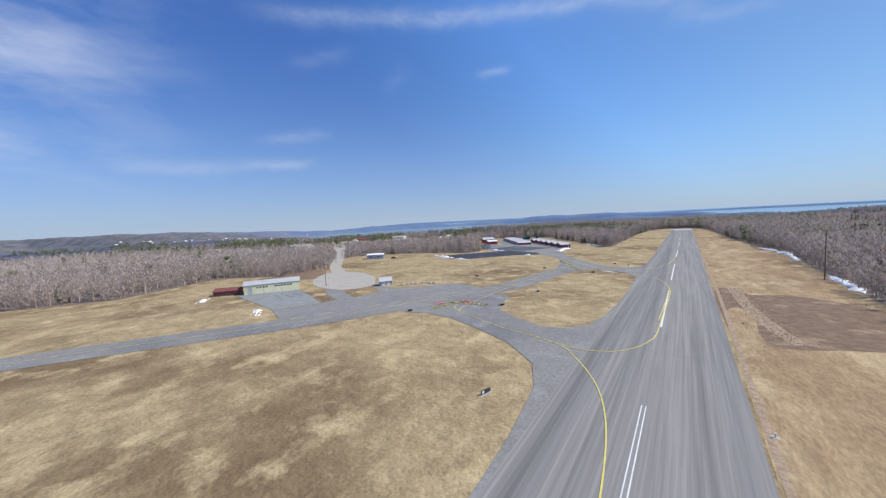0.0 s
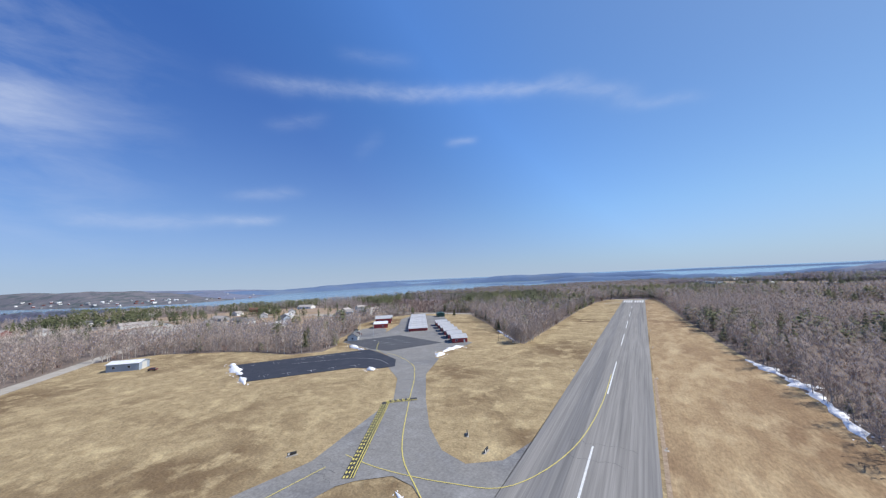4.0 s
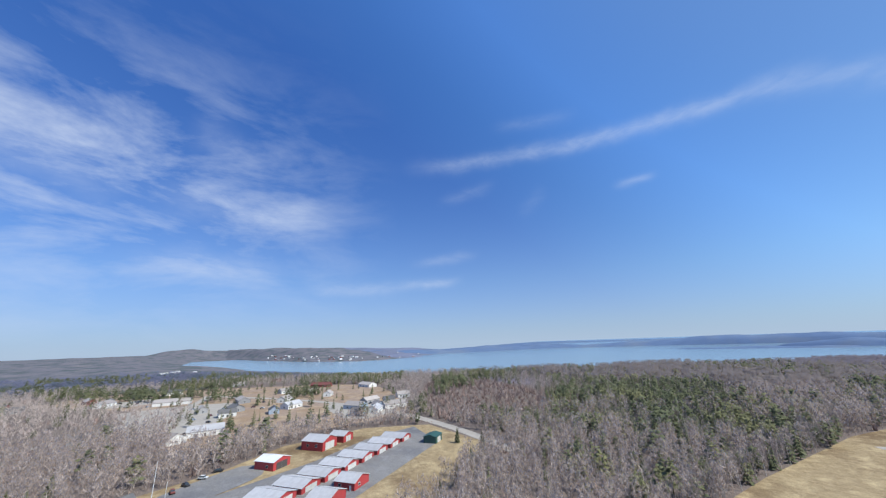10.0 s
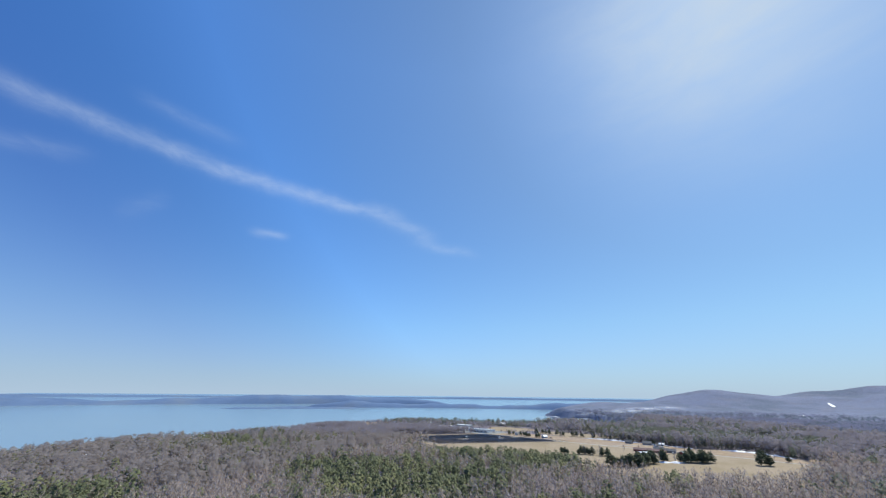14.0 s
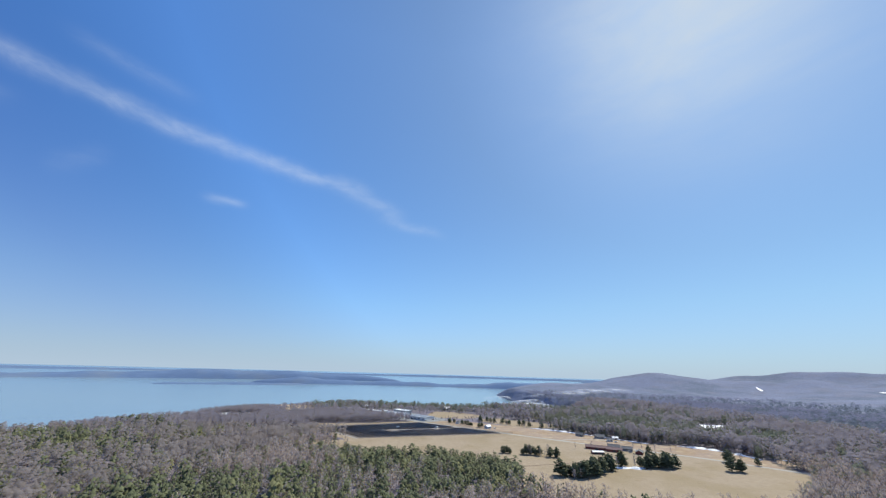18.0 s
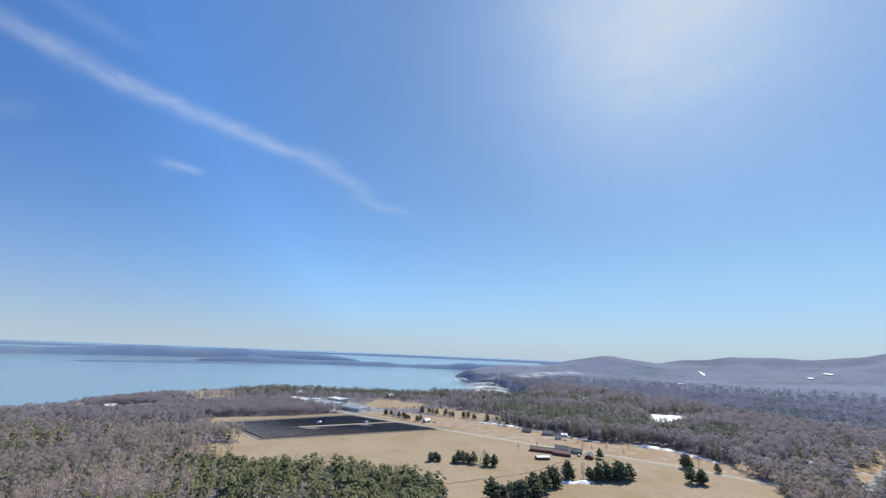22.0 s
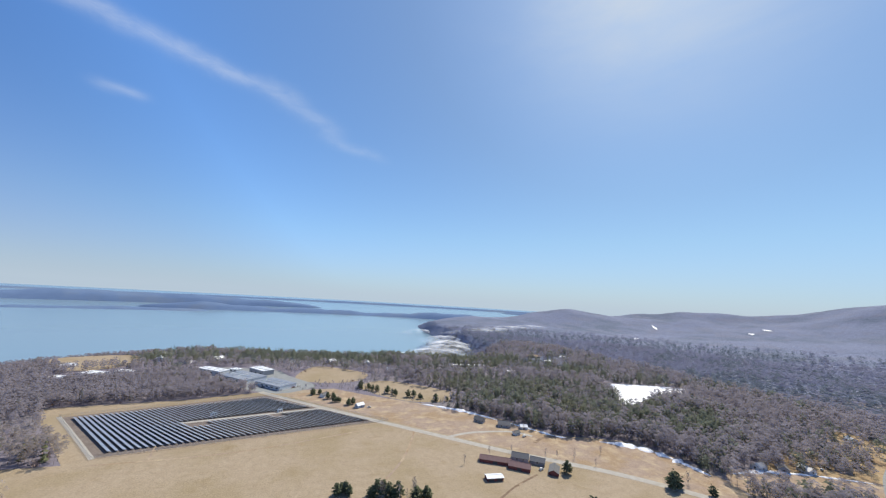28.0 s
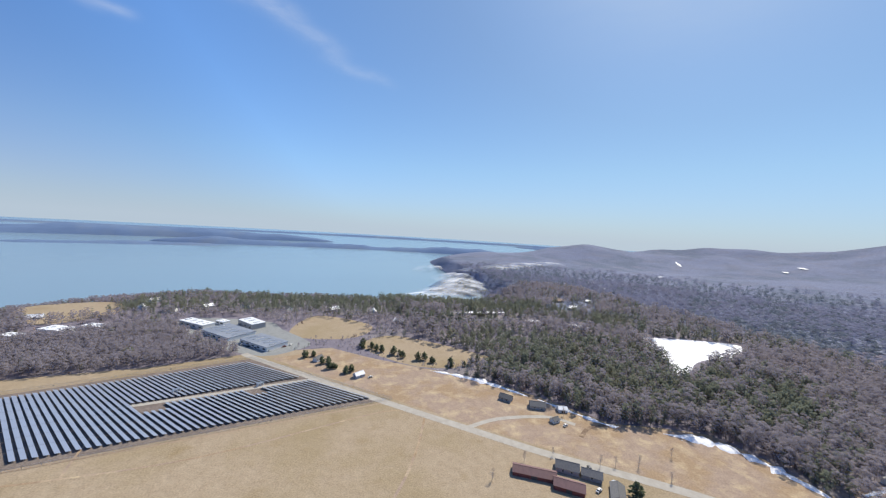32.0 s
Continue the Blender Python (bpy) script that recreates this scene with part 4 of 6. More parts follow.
ribbon("road", smooth([(530, 868), (577, 884), (655, 911), (766, 936), (850, 964), (930, 990)]), 4.2, 0.12, "forecourt", "pale country road among houses", "road")
YARD = [(555, 915), (640, 902), (720, 912), (775, 948), (770, 985), (690, 976), (600, 960), (560, 950)]
sheet("ground_yard", smooth(YARD, 4, True), 0.05, "strip", "brown rough grass round the roadside houses", "grass")
CLEARING = [(500, 930), (518, 950), (545, 950), (580, 936), (628, 908), (612, 890), (560, 893), (515, 912)]
sheet("ground_field", smooth(CLEARING, 4, True), 0.06, "hay_brown", "small dry field beside the country road", "field")
SOLAR = [(72, 1084), (8, 1172), (155, 1214), (268, 1115)]


POST = mesh_of("post", *box(-0.08, -0.1, 0, 0.08, 0.1, 1.1), "steel")


def solar_farm():
    a, b, c, d = (Vector(p) for p in SOLAR)
    rows = 46
    group = "solar panel rows"
    for k in range(rows):
        u = (k + 0.5) / rows
        p, q = a.lerp(d, u), b.lerp(c, u)
        p, q = p.lerp(q, 0.03), p.lerp(q, 0.97)
        for s0, s1 in (((0.0, 0.455), (0.53, 1.0)) if k > 15 else ((0.0, 1.0),)):
            if k in (16, 17, 18, 19, 33, 34, 35) and s1 < 0.5:
                s1 = 0.36
            m0, m1 = p.lerp(q, s0), p.lerp(q, s1)
            length = (m1 - m0).length
            top = tagged(new("solar_row"), "long tilted row of solar panels, coloured pale as if reflecting sky, on steel posts", "solar panels", group)
            mid = (m0 + m1) / 2
            top.matrix_world = pose(mid.x, mid.y, 0, 0, 0, math.degrees(math.atan2(m1.y - m0.y, m1.x - m0.x)))
            h = length / 2
            tilt = 0.31
            n = max(2, int(length / 14))
            for i in range(n):
                x0, x1 = -h + i * length / n + 0.15, -h + (i + 1) * length / n - 0.15
                part("panel", mesh_of("panel", *slab([(x0, -1.2, 0.8), (x1, -1.2, 0.8), (x1, 1.1, 0.8 + 2.3 * tilt), (x0, 1.1, 0.8 + 2.3 * tilt)], 0.08), "panel"), top)
            for i in range(n + 1):
                part("post", POST, top).location = (-h + 0.1 + i * (length - 0.2) / n, 0, 0)


solar_farm()
sheet("ground_field", [(276, 1118), (332, 1062), (368, 1028), (432, 972), (482, 912), (503, 940), (501, 985), (494, 1012), (466, 1028), (431, 1041), (402, 1090), (366, 1133), (318, 1168), (272, 1203), (238, 1236), (178, 1218)], 0.075, "hay_brown", "dry reddish-brown hay field beyond the road", "field")
sheet("ground_solar", [(66, 1080), (0, 1174), (158, 1220), (276, 1114)], 0.08, "litter", "dark bare ground under the solar panels", "gravel")
ribbon("road", [(79, 1138), (150, 1150), (222, 1163)], 4.2, 0.1, "gravel", "pale gravel path between the solar rows", "track")

gabled("farm_barn", "long dark red barn with a weathered roof", "barn", 344, 1010, -32, 24, 8, 2.4, 4.2, "dark_red", "rust_roof", doors=[("s", 0, 3.4, 1.9, "dark_door")])
gabled("farm_barn", "dark red barn with a faded red roof", "barn", 357, 996, -38, 16, 8, 2.6, 4.6, "dark_red", "rust_roof", doors=[("s", 0, 3, 2, "dark_door")], windows=[("e", 0, 1.2, 1, 1)])
gabled("farm_house", "grey farmhouse with a dark roof", "house", 366, 1009, -36, 13, 8, 2.8, 5.2, "grey_wall", "shingle", windows=[("s", -2.4, 1.0, 1.0, 1.2), ("s", 2.4, 1.0, 1.0, 1.2), ("e", 0, 1.0, 1.0, 1.2)])
gabled("farm_house", "grey farm outbuilding with a dark roof", "house", 376, 1000, -40, 11, 7, 2.6, 4.6, "grey_wall", "shingle", windows=[("s", 0, 1.2, 1.2, 1.2)])
gabled("hay_shed", "open hay shed with a pale tin roof", "barn", 330, 987, -8, 12, 6, 2.2, 3.0, "dark_red", "white_roof", doors=[("s", -3, 4, 1.9, "dark_door"), ("s", 3, 4, 1.9, "dark_door")])
gabled("house", "blue-grey house beside the field road", "house", 258, 1160, 30, 9, 6, 2.8, 4.8, "blue_grey", "white_roof", windows=[("s", 0, 1.2, 1.4, 1.4), ("w", 0, 1.2, 1.4, 1.4)])
gabled("farm_barn", "low dark brown barn beside the farm drive", "barn", 380, 985, 48, 13, 7, 2.2, 3.9, "dark_red", "shingle", doors=[("s", 0, 3, 1.9, "dark_door")])
gabled("house", "grey house at the wood's edge", "house", 372, 1093, -50, 10, 7, 2.7, 4.8, "grey_wall", "shingle", windows=[("s", -2, 1, 1.2, 1.2), ("s", 2, 1, 1.2, 1.2)])
gabled("house", "dark-roofed grey house at the wood's edge", "house", 391, 1076, -25, 12, 8, 2.8, 5.2, "grey_wall", "shingle", windows=[("s", -2.6, 1, 1.2, 1.2), ("s", 2.6, 1, 1.2, 1.2)])
gabled("garage", "white garage with a pale roof at the wood's edge", "garage", 408, 1067, -20, 7, 6, 2.4, 3.9, "white_wall", "white_roof", doors=[("s", 0, 2.6, 2.0, "dark_door")])
gabled("house", "small white house at the wood's edge", "house", 392, 1055, 10, 6, 4.5, 2.2, 3.6, "white_wall", "shingle", windows=[("s", 0, 1, 1.2, 1.2)])
gabled("house", "white house with a grey roof among trees", "house", 222, 1206, 50, 9, 6, 2.8, 4.8, "white_wall", "shingle", windows=[("s", 0, 1.2, 1.4, 1.4)])
for i, (hx, hy) in enumerate([(556, 948), (574, 941), (592, 934), (628, 926), (676, 966), (700, 952), (742, 962), (650, 944)]):
    gabled("house", "pale house beside the far road", "house", hx, hy, i * 37, 10, 7, 2.8, 5.0, ("white_wall", "grey_wall")[i % 2], ("metal_roof", "shingle")[i % 2], windows=[("s", 0, 1.2, 1.4, 1.3), ("w", 0, 1.2, 1.4, 1.3)])


def flat_hall(name, label, x, y, turn, w, d, h, roof="white_roof", wall="white_wall"):
    top = tagged(new(name), label, "factory hall")
    top.matrix_world = pose(x, y, 0, 0, 0, turn)
    block("body", (-w / 2, -d / 2, 0, w / 2, d / 2, h), wall, top)
    block("roof", (-w / 2 - 0.3, -d / 2 - 0.3, h, w / 2 + 0.3, d / 2 + 0.3, h + 0.5), roof, top)
    for k in range(max(2, int(w / 9))):
        u = -w / 2 + (k + 0.5) * w / max(2, int(w / 9))
        block("rooflight", (u - 1, -d / 4, h + 0.5, u + 1, d / 4, h + 0.9), "steel", top)
        part("window", mesh_of("window", *box(u - 2, -d / 2 - 0.06, 1.4, u + 2, -d / 2 + 0.02, 3.0), "glass"), top)


sheet("parking_lot", smooth([(62, 1322), (118, 1262), (168, 1226), (200, 1240), (212, 1262), (176, 1318), (160, 1352), (118, 1372), (70, 1384), (46, 1372)], 3, True), 0.06, "forecourt", "pale grey asphalt yard round the factory", "parking lot")
flat_hall("factory_hall", "large flat blue-grey-roofed factory hall", 120, 1304, -46, 52, 33, 4.8, "factory_roof")
flat_hall("factory_hall", "flat blue-grey-roofed factory wing with rooflights", 164, 1263, -46, 46, 26, 4.4, "factory_roof")
flat_hall("factory_hall", "long white-roofed factory hall", 75, 1347, -40, 44, 15, 5)
flat_hall("factory_hall", "white-roofed warehouse with dark walls", 138, 1338, -52, 34, 17, 6.5, "white_roof", "grey_wall")
flat_hall("factory_hall", "small white-roofed store beside the factory", 102, 1352, -40, 14, 9, 4)
flat_hall("white_hall", "white flat-roofed hall at the village edge", -52, 1334, -25, 26, 16, 5)
flat_hall("white_hall", "smaller white flat-roofed hall at the village edge", -24, 1344, -20, 22, 12, 4.5)
flat_hall("white_hall", "low white store at the village edge", -78, 1318, -25, 18, 10, 4)
for i, (hx, hy) in enumerate([(20, 1420), (60, 1440), (-20, 1440), (110, 1450), (240, 1410), (300, 1390), (170, 1420), (-110, 1400), (-30, 1500), (60, 1510), (-160, 1330), (-210, 1380), (-250, 1300), (330, 1330)]):
    gabled("house", "pale village house near the shore", "house", hx, hy, i * 53, 15, 10, 4, 7, ("white_wall", "grey_wall", "blue_grey")[i % 3], ("shingle", "white_roof", "metal_roof")[i % 3], windows=[("s", -3, 1.2, 1.4, 1.3), ("s", 3, 1.2, 1.4, 1.3)], z=float(height(hx, hy)))

POND = smooth([(650, 1216), (632, 1172), (606, 1130), (578, 1098), (612, 1108), (634, 1120), (664, 1128), (712, 1128), (752, 1140), (784, 1164), (738, 1192), (700, 1206)], 5, True)
sheet("pond_ice", POND, 0.06, "snow", "snow-covered frozen pond in the woods", "frozen pond")


# ---- snow heaps ----
def snow_bank(pts, wide, high, seed, label, name="snow_bank", mat="snow", category="snow"):
    """A low bank of old snow along a plan line, uneven in width and height, with lumps broken off beside it."""
    rng = random.Random(seed)
    p = smooth(pts, 10)
    v, f = [], []
    for i, q in enumerate(p):
        a, b = Vector(p[max(i - 1, 0)]), Vector(p[min(i + 1, len(p) - 1)])
        d = (b - a).normalized()
        s = Vector((-d.y, d.x))
        u = i / (len(p) - 1)
        swell = max(0.04, 0.85 + 1.5 * noise.noise(Vector((q[0] * 0.19, q[1] * 0.19, seed))))
        end = min(1.0, 0.1 + 4 * u, 0.1 + 4 * (1 - u))
        w, h = wide * end * swell, high * end * swell
        for e, z in ((-0.5, 0.0), (-0.34, 0.5), (-0.1, 0.95), (0.14, 1.0), (0.36, 0.5), (0.52, 0.0)):
            k = 0.22 * noise.noise(Vector((q[0] * 0.9, q[1] * 0.9, seed + 9 * e)))
            c = Vector(q) + s * w * (e + k)
            v.append((c.x, c.y, (0.02 if z == 0 else 0.16) + h * z * (1 + k)))
        if i:
            for k in range(5):
                e = 6 * i + k
                f.append((e - 6, e, e + 1, e - 5))
    for i, q in enumerate(p):
        a, b = Vector(p[max(i - 1, 0)]), Vector(p[min(i + 1, len(p) - 1)])
        d = (b - a).normalized()
        s = Vector((-d.y, d.x))
        if rng.random() < 0.5:
            c = Vector(q) + s * rng.choice((-1, 1)) * wide * rng.uniform(0.55, 0.9)
            r, n = rng.uniform(0.15, 0.45), len(v)
            v += [(c.x + r * rng.uniform(0.6, 1.4) * math.cos(1.2566 * k), c.y + r * rng.uniform(0.6, 1.4) * math.sin(1.2566 * k), 0.03) for k in range(5)] + [(c.x, c.y, 0.2 + r * 0.3)]
            f += [(n + k, n + (k + 1) % 5, n + 5) for k in range(5)]
    me = mesh_of(name, v, f, mat)
    for q in me.polygons:
        q.use_smooth = True
    tagged(new(name, me), label, category, "ploughed snow banks")


snow_bank([(-185, 250), (-170, 243), (-155, 238)], 4.6, 1.0, 1, "old white ploughed snow bank beside the black pad")
snow_bank([(-152, 236), (-142, 232), (-136, 229)], 2.2, 0.6, 2, "broken remains of snow on the grass")
snow_bank([(-85, 302), (-87, 310), (-88, 318), (-87, 327), (-84, 332)], 5.0, 0.9, 3, "dirty snow heap at the apron's corner")
snow_bank([(-138, 303), (-148, 306), (-160, 312)], 3.2, 0.8, 4, "thin snow strip between pad and woods")
snow_bank([(-106, 273), (-103, 270), (-99, 268)], 3.5, 0.8, 5, "small snow heap on the grass")
snow_bank([(50, 345), (56, 318), (58, 300)], 5, 0.5, 6, "melting snow along the wood's edge")
snow_bank([(55, 215), (55, 190), (54, 170)], 3, 0.4, 7, "melting snow along the wood's edge")
snow_bank([(-60, 358), (-76, 380), (-88, 398)], 2, 0.3, 8, "thin snow line in the shade of the woods")
snow_bank([(500, 950), (498, 982), (486, 1007), (462, 1023)], 9, 0.9, 9, "melting snow along the field's edge")
snow_bank([(436, 1038), (426, 1046), (399, 1088)], 5.5, 0.8, 10, "melting snow along the field's edge")
snow_bank([(394, 1094), (364, 1132), (326, 1161)], 6, 0.8, 12, "melting snow along the field's edge")
snow_bank([(-171, 57), (-175, 60), (-179, 62)], 2.2, 0.4, 13, "small melting snow patch on the grass")
snow_bank([(-122, 58), (-127, 61), (-132, 64)], 1.8, 0.3, 14, "small melting snow patch on the grass")
snow_bank([(58, 310), (57, 285), (55, 262)], 2.6, 0.4, 15, "melting snow along the wood's edge")
snow_bank([(-32, 200), (-24, 196)], 0.8, 0.15, 16, "thin snow strip on the grass island")
ribbon("ground_soil", smooth([(19.8, 169), (20.6, 152), (21.2, 138), (22.4, 124), (24.6, 110), (26.5, 104)]), 3.4, 0.094, "pale_soil", "pale churned soil beside the runway", "bare soil")
ribbon("track", [(14.4, 300), (14.7, 205), (15.0, 160), (14.9, 120), (14.6, 60), (14.4, -80)], 0.9, 0.084, "pale_soil", "pale soil edge along the runway", "bare soil")
ribbon("road", smooth([(-33, 640), (-24, 648), (-14, 650)]), 5, 0.11, "gravel", "pale gravel strip beside the runway's end", "track")
ribbon("road", smooth([(-2, 1176), (32, 1128), (67, 1078)]), 3.2, 0.12, "gravel", "pale gravel path beside the solar farm", "track")
ribbon("road", smooth([(66, 1079), (170, 1093), (279, 1110)]), 1.6, 0.1, "pale_soil", "pale gravel path beside the solar farm", "track")

snow_bank([(306, 930), (322, 928), (340, 926)], 6, 1.2, 18, "old white snow heap behind the field trees")
snow_bank([(522, 948), (552, 944), (588, 929), (624, 907)], 4.5, 0.6, 17, "melting snow along the roadside field")

# ---- trees ----
VILLAGE = [(-250, 335), (-320, 330), (-400, 345), (-480, 280), (-560, 215), (-640, 150), (-700, 260), (-640, 420), (-520, 560), (-330, 530), (-265, 480)]
CLEAR = [AIRFIELD, FIELDS, POND, CLEARING, [(-275, 1262), (-258, 1330), (-200, 1318), (-186, 1262), (-230, 1240)], [(-182, 1238), (-172, 1292), (-112, 1296), (-100, 1250), (-140, 1228)], [(420, 1352), (470, 1368), (545, 1352), (545, 1380), (480, 1398), (425, 1384)], [(522, 1296), (560, 1290), (612, 1252), (624, 1270), (580, 1308), (540, 1326)], [(672, 1440), (726, 1440), (730, 1490), (676, 1486)], [(650, 1368), (732, 1376), (738, 1424), (656, 1418)], [(430, 1318), (530, 1290), (536, 1322), (440, 1348)], [(750, 1428), (798, 1440), (796, 1466), (748, 1462)], [(185, 1298), (215, 1382), (287, 1328), (273, 1280), (231, 1270)], [(268, 1240), (313, 1273), (400, 1188), (385, 1166), (317, 1172)], [(-160, 1459), (-77, 1490), (-39, 1418), (-92, 1369)],
         [(168, 1228), (218, 1262), (165, 1352), (110, 1384), (50, 1384), (62, 1330), (116, 1262)], [(-96, 1312), (-66, 1300), (-4, 1338), (-16, 1362), (-70, 1352)], [(570, 1080), (640, 1110), (720, 1120), (790, 1160), (700, 1150), (600, 1110)]]
ROADS = [gravel_road, farm_road, smooth([(-560, 345), (-420, 440), (-300, 488), (-210, 500), (-140, 498)]), smooth([(530, 868), (577, 884), (655, 911), (766, 936), (850, 964), (930, 990)])]


def bare_tree_mesh(rng, limbs=9, twigs=10, thin=0.0135):
    """A leafless crown on a thin trunk, 1 high: trunk prism and tapered blades for limbs and twigs."""
    v, f = [], []

    def blade(a, b, w):
        d = (b - a)
        s = d.cross(Vector((rng.uniform(-1, 1), rng.uniform(-1, 1), rng.uniform(-0.3, 0.3))))
        s = s.normalized() * w / 2 if s.length > 1e-6 else Vector((w / 2, 0, 0))
        n = len(v)
        v.extend([tuple(a - s), tuple(a + s), tuple(b)])
        f.append((n, n + 1, n + 2))

    lean = Vector((rng.uniform(-0.05, 0.05), rng.uniform(-0.05, 0.05), 0))
    tip = Vector((0, 0, 0.93)) + lean
    n = len(v)
    for k in range(3):
        a = 2.094 * k
        v.append((0.009 * math.cos(a), 0.009 * math.sin(a), 0))
    v.append(tuple(tip))
    f += [(n, n + 1, n + 3), (n + 1, n + 2, n + 3), (n + 2, n, n + 3)]
    for i in range(limbs):
        u = 0.12 + 0.76 * i / limbs + rng.uniform(-0.03, 0.03)
        a = i * 2.4 + rng.uniform(-0.4, 0.4)
        reach = (0.17 * (1 - u) + 0.075) * rng.uniform(0.7, 1.25)
        p = tip * u
        q = p + Vector((math.cos(a) * reach, math.sin(a) * reach, reach * rng.uniform(0.7, 1.5)))
        blade(p, q, thin * 1.2)
        for _ in range(twigs):
            s = p.lerp(q, rng.uniform(0.3, 1.0))
            e = s + Vector((rng.uniform(-1, 1) * 0.075, rng.uniform(-1, 1) * 0.075, rng.uniform(0.02, 0.17)))
            blade(s, e, thin)
    return np.array(v), np.array(f)


def conifer_mesh(rng, tiers=8, spokes=7, wide=0.165, low=0.1):
    """A ragged conifer, 1 high: tiers of drooping pointed boughs with gaps."""
    v, f = [], []
    n = 0
    for k in range(3):
        a = 2.094 * k
        v.append((0.014 * math.cos(a), 0.014 * math.sin(a), 0))
    v.append((0, 0, 0.97))
    f += [(0, 1, 3), (1, 2, 3), (2, 0, 3)]
    for t in range(tiers):
        u = t / (tiers - 1)
        z = low + (0.93 - low) * u
        r = wide * (1 - u) ** 0.8 + 0.02
        for k in range(spokes):
            if rng.random() < 0.1:
                continue
            a = 6.283 * (k + 0.5 * (t % 2)) / spokes + rng.uniform(-0.2, 0.2)
            rr = r * rng.uniform(0.65, 1.2)
            wa = 6.6 / spokes
            n = len(v)
            top = z + 0.07 + rng.uniform(-0.01, 0.02)
            end = z - rr * rng.uniform(0.05, 0.4)
            v += [(0.01 * math.cos(a), 0.01 * math.sin(a), top), (rr * 0.8 * math.cos(a - wa * 0.5), rr * 0.8 * math.sin(a - wa * 0.5), end), (rr * 1.1 * math.cos(a), rr * 1.1 * math.sin(a), end + 0.03), (rr * 0.8 * math.cos(a + wa * 0.5), rr * 0.8 * math.sin(a + wa * 0.5), end)]
            f += [(n, n + 1, n + 2), (n, n + 2, n + 3)]
    return np.array(v), np.array(f)


def pine_mesh(rng):
    """A broad old pine, 1 high: bare lower trunk and flat uneven clumps of needles."""
    v, f = [], []
    for k in range(3):
        a = 2.094 * k
        v.append((0.018 * math.cos(a), 0.018 * math.sin(a), 0))
    v.append((0, 0, 0.95))
    f += [(0, 1, 3), (1, 2, 3), (2, 0, 3)]
    for i in range(34):
        u = 0.18 + 0.78 * i / 34
        a, r = i * 2.4 + rng.uniform(-0.6, 0.6), (0.25 * min(1.0, 2.6 * (1.02 - u)) ** 0.7) * rng.uniform(0.25, 1.1)
        c = Vector((math.cos(a) * r, math.sin(a) * r, u + rng.uniform(-0.03, 0.03)))
        s = 0.062 + 0.04 * (1 - u)
        n = len(v)
        ring = 4
        for k in range(ring):
            b = 6.283 * k / ring + rng.uniform(-0.3, 0.3)
            q = s * rng.uniform(0.6, 1.5)
            v.append((c.x + math.cos(b) * q, c.y + math.sin(b) * q, c.z + rng.uniform(-0.05, 0.03)))
        v.append((c.x, c.y, c.z + s * 0.75))
        for k in range(ring):
            f.append((n + k, n + (k + 1) % ring, n + ring))
    return np.array(v), np.array(f)


def puff_mesh(rng, n=15, wide=0.25, low=0.34, tuft=1.3):
    """A leafless crown seen from afar, 1 high: a thin trunk and a dome of small uneven tufts of twigs."""
    v, f = [], []
    for k in range(3):
        a = 2.094 * k
        v.append((0.012 * math.cos(a), 0.012 * math.sin(a), 0))
    v.append((0, 0, 0.9))
    f += [(0, 1, 3), (1, 2, 3), (2, 0, 3)]
    for i in range(n):
        u = low + (0.94 - low) * (i + rng.random()) / n
        a, r = i * 2.4 + rng.uniform(-0.5, 0.5), wide * math.sqrt(max(0.05, 1 - ((u - 0.55) / 0.45) ** 2)) * rng.uniform(0.35, 1.0)
        c = Vector((math.cos(a) * r, math.sin(a) * r, u))
        s, m = rng.uniform(0.06, 0.105) * tuft, len(v)
        for k in range(4):
            b = 1.571 * k + rng.uniform(-0.4, 0.4)
            q = s * rng.uniform(0.5, 1.4)
            v.append((c.x + math.cos(b) * q, c.y + math.sin(b) * q, c.z + rng.uniform(-0.06, 0.02)))
        v.append((c.x + rng.uniform(-0.02, 0.02), c.y + rng.uniform(-0.02, 0.02), c.z + 0.09 * rng.uniform(0.7, 1.3)))
        f += [(m + k, m + (k + 1) % 4, m + 4) for k in range(4)]
    return np.array(v), np.array(f)


def bush_mesh(rng):
    v, f = [], []
    for i in range(14):
        a, r = rng.uniform(0, 6.28), rng.uniform(0, 0.25)
        p = Vector((math.cos(a) * r, math.sin(a) * r, 0))
        q = p + Vector((math.cos(a) * rng.uniform(0.1, 0.5), math.sin(a) * rng.uniform(0.1, 0.5), rng.uniform(0.5, 1.0)))
        s = Vector((-math.sin(a), math.cos(a), 0)) * 0.05
        n = len(v)
        v += [tuple(p - s), tuple(p + s), tuple(q)]
        f.append((n, n + 1, n + 2))
    return np.array(v), np.array(f)


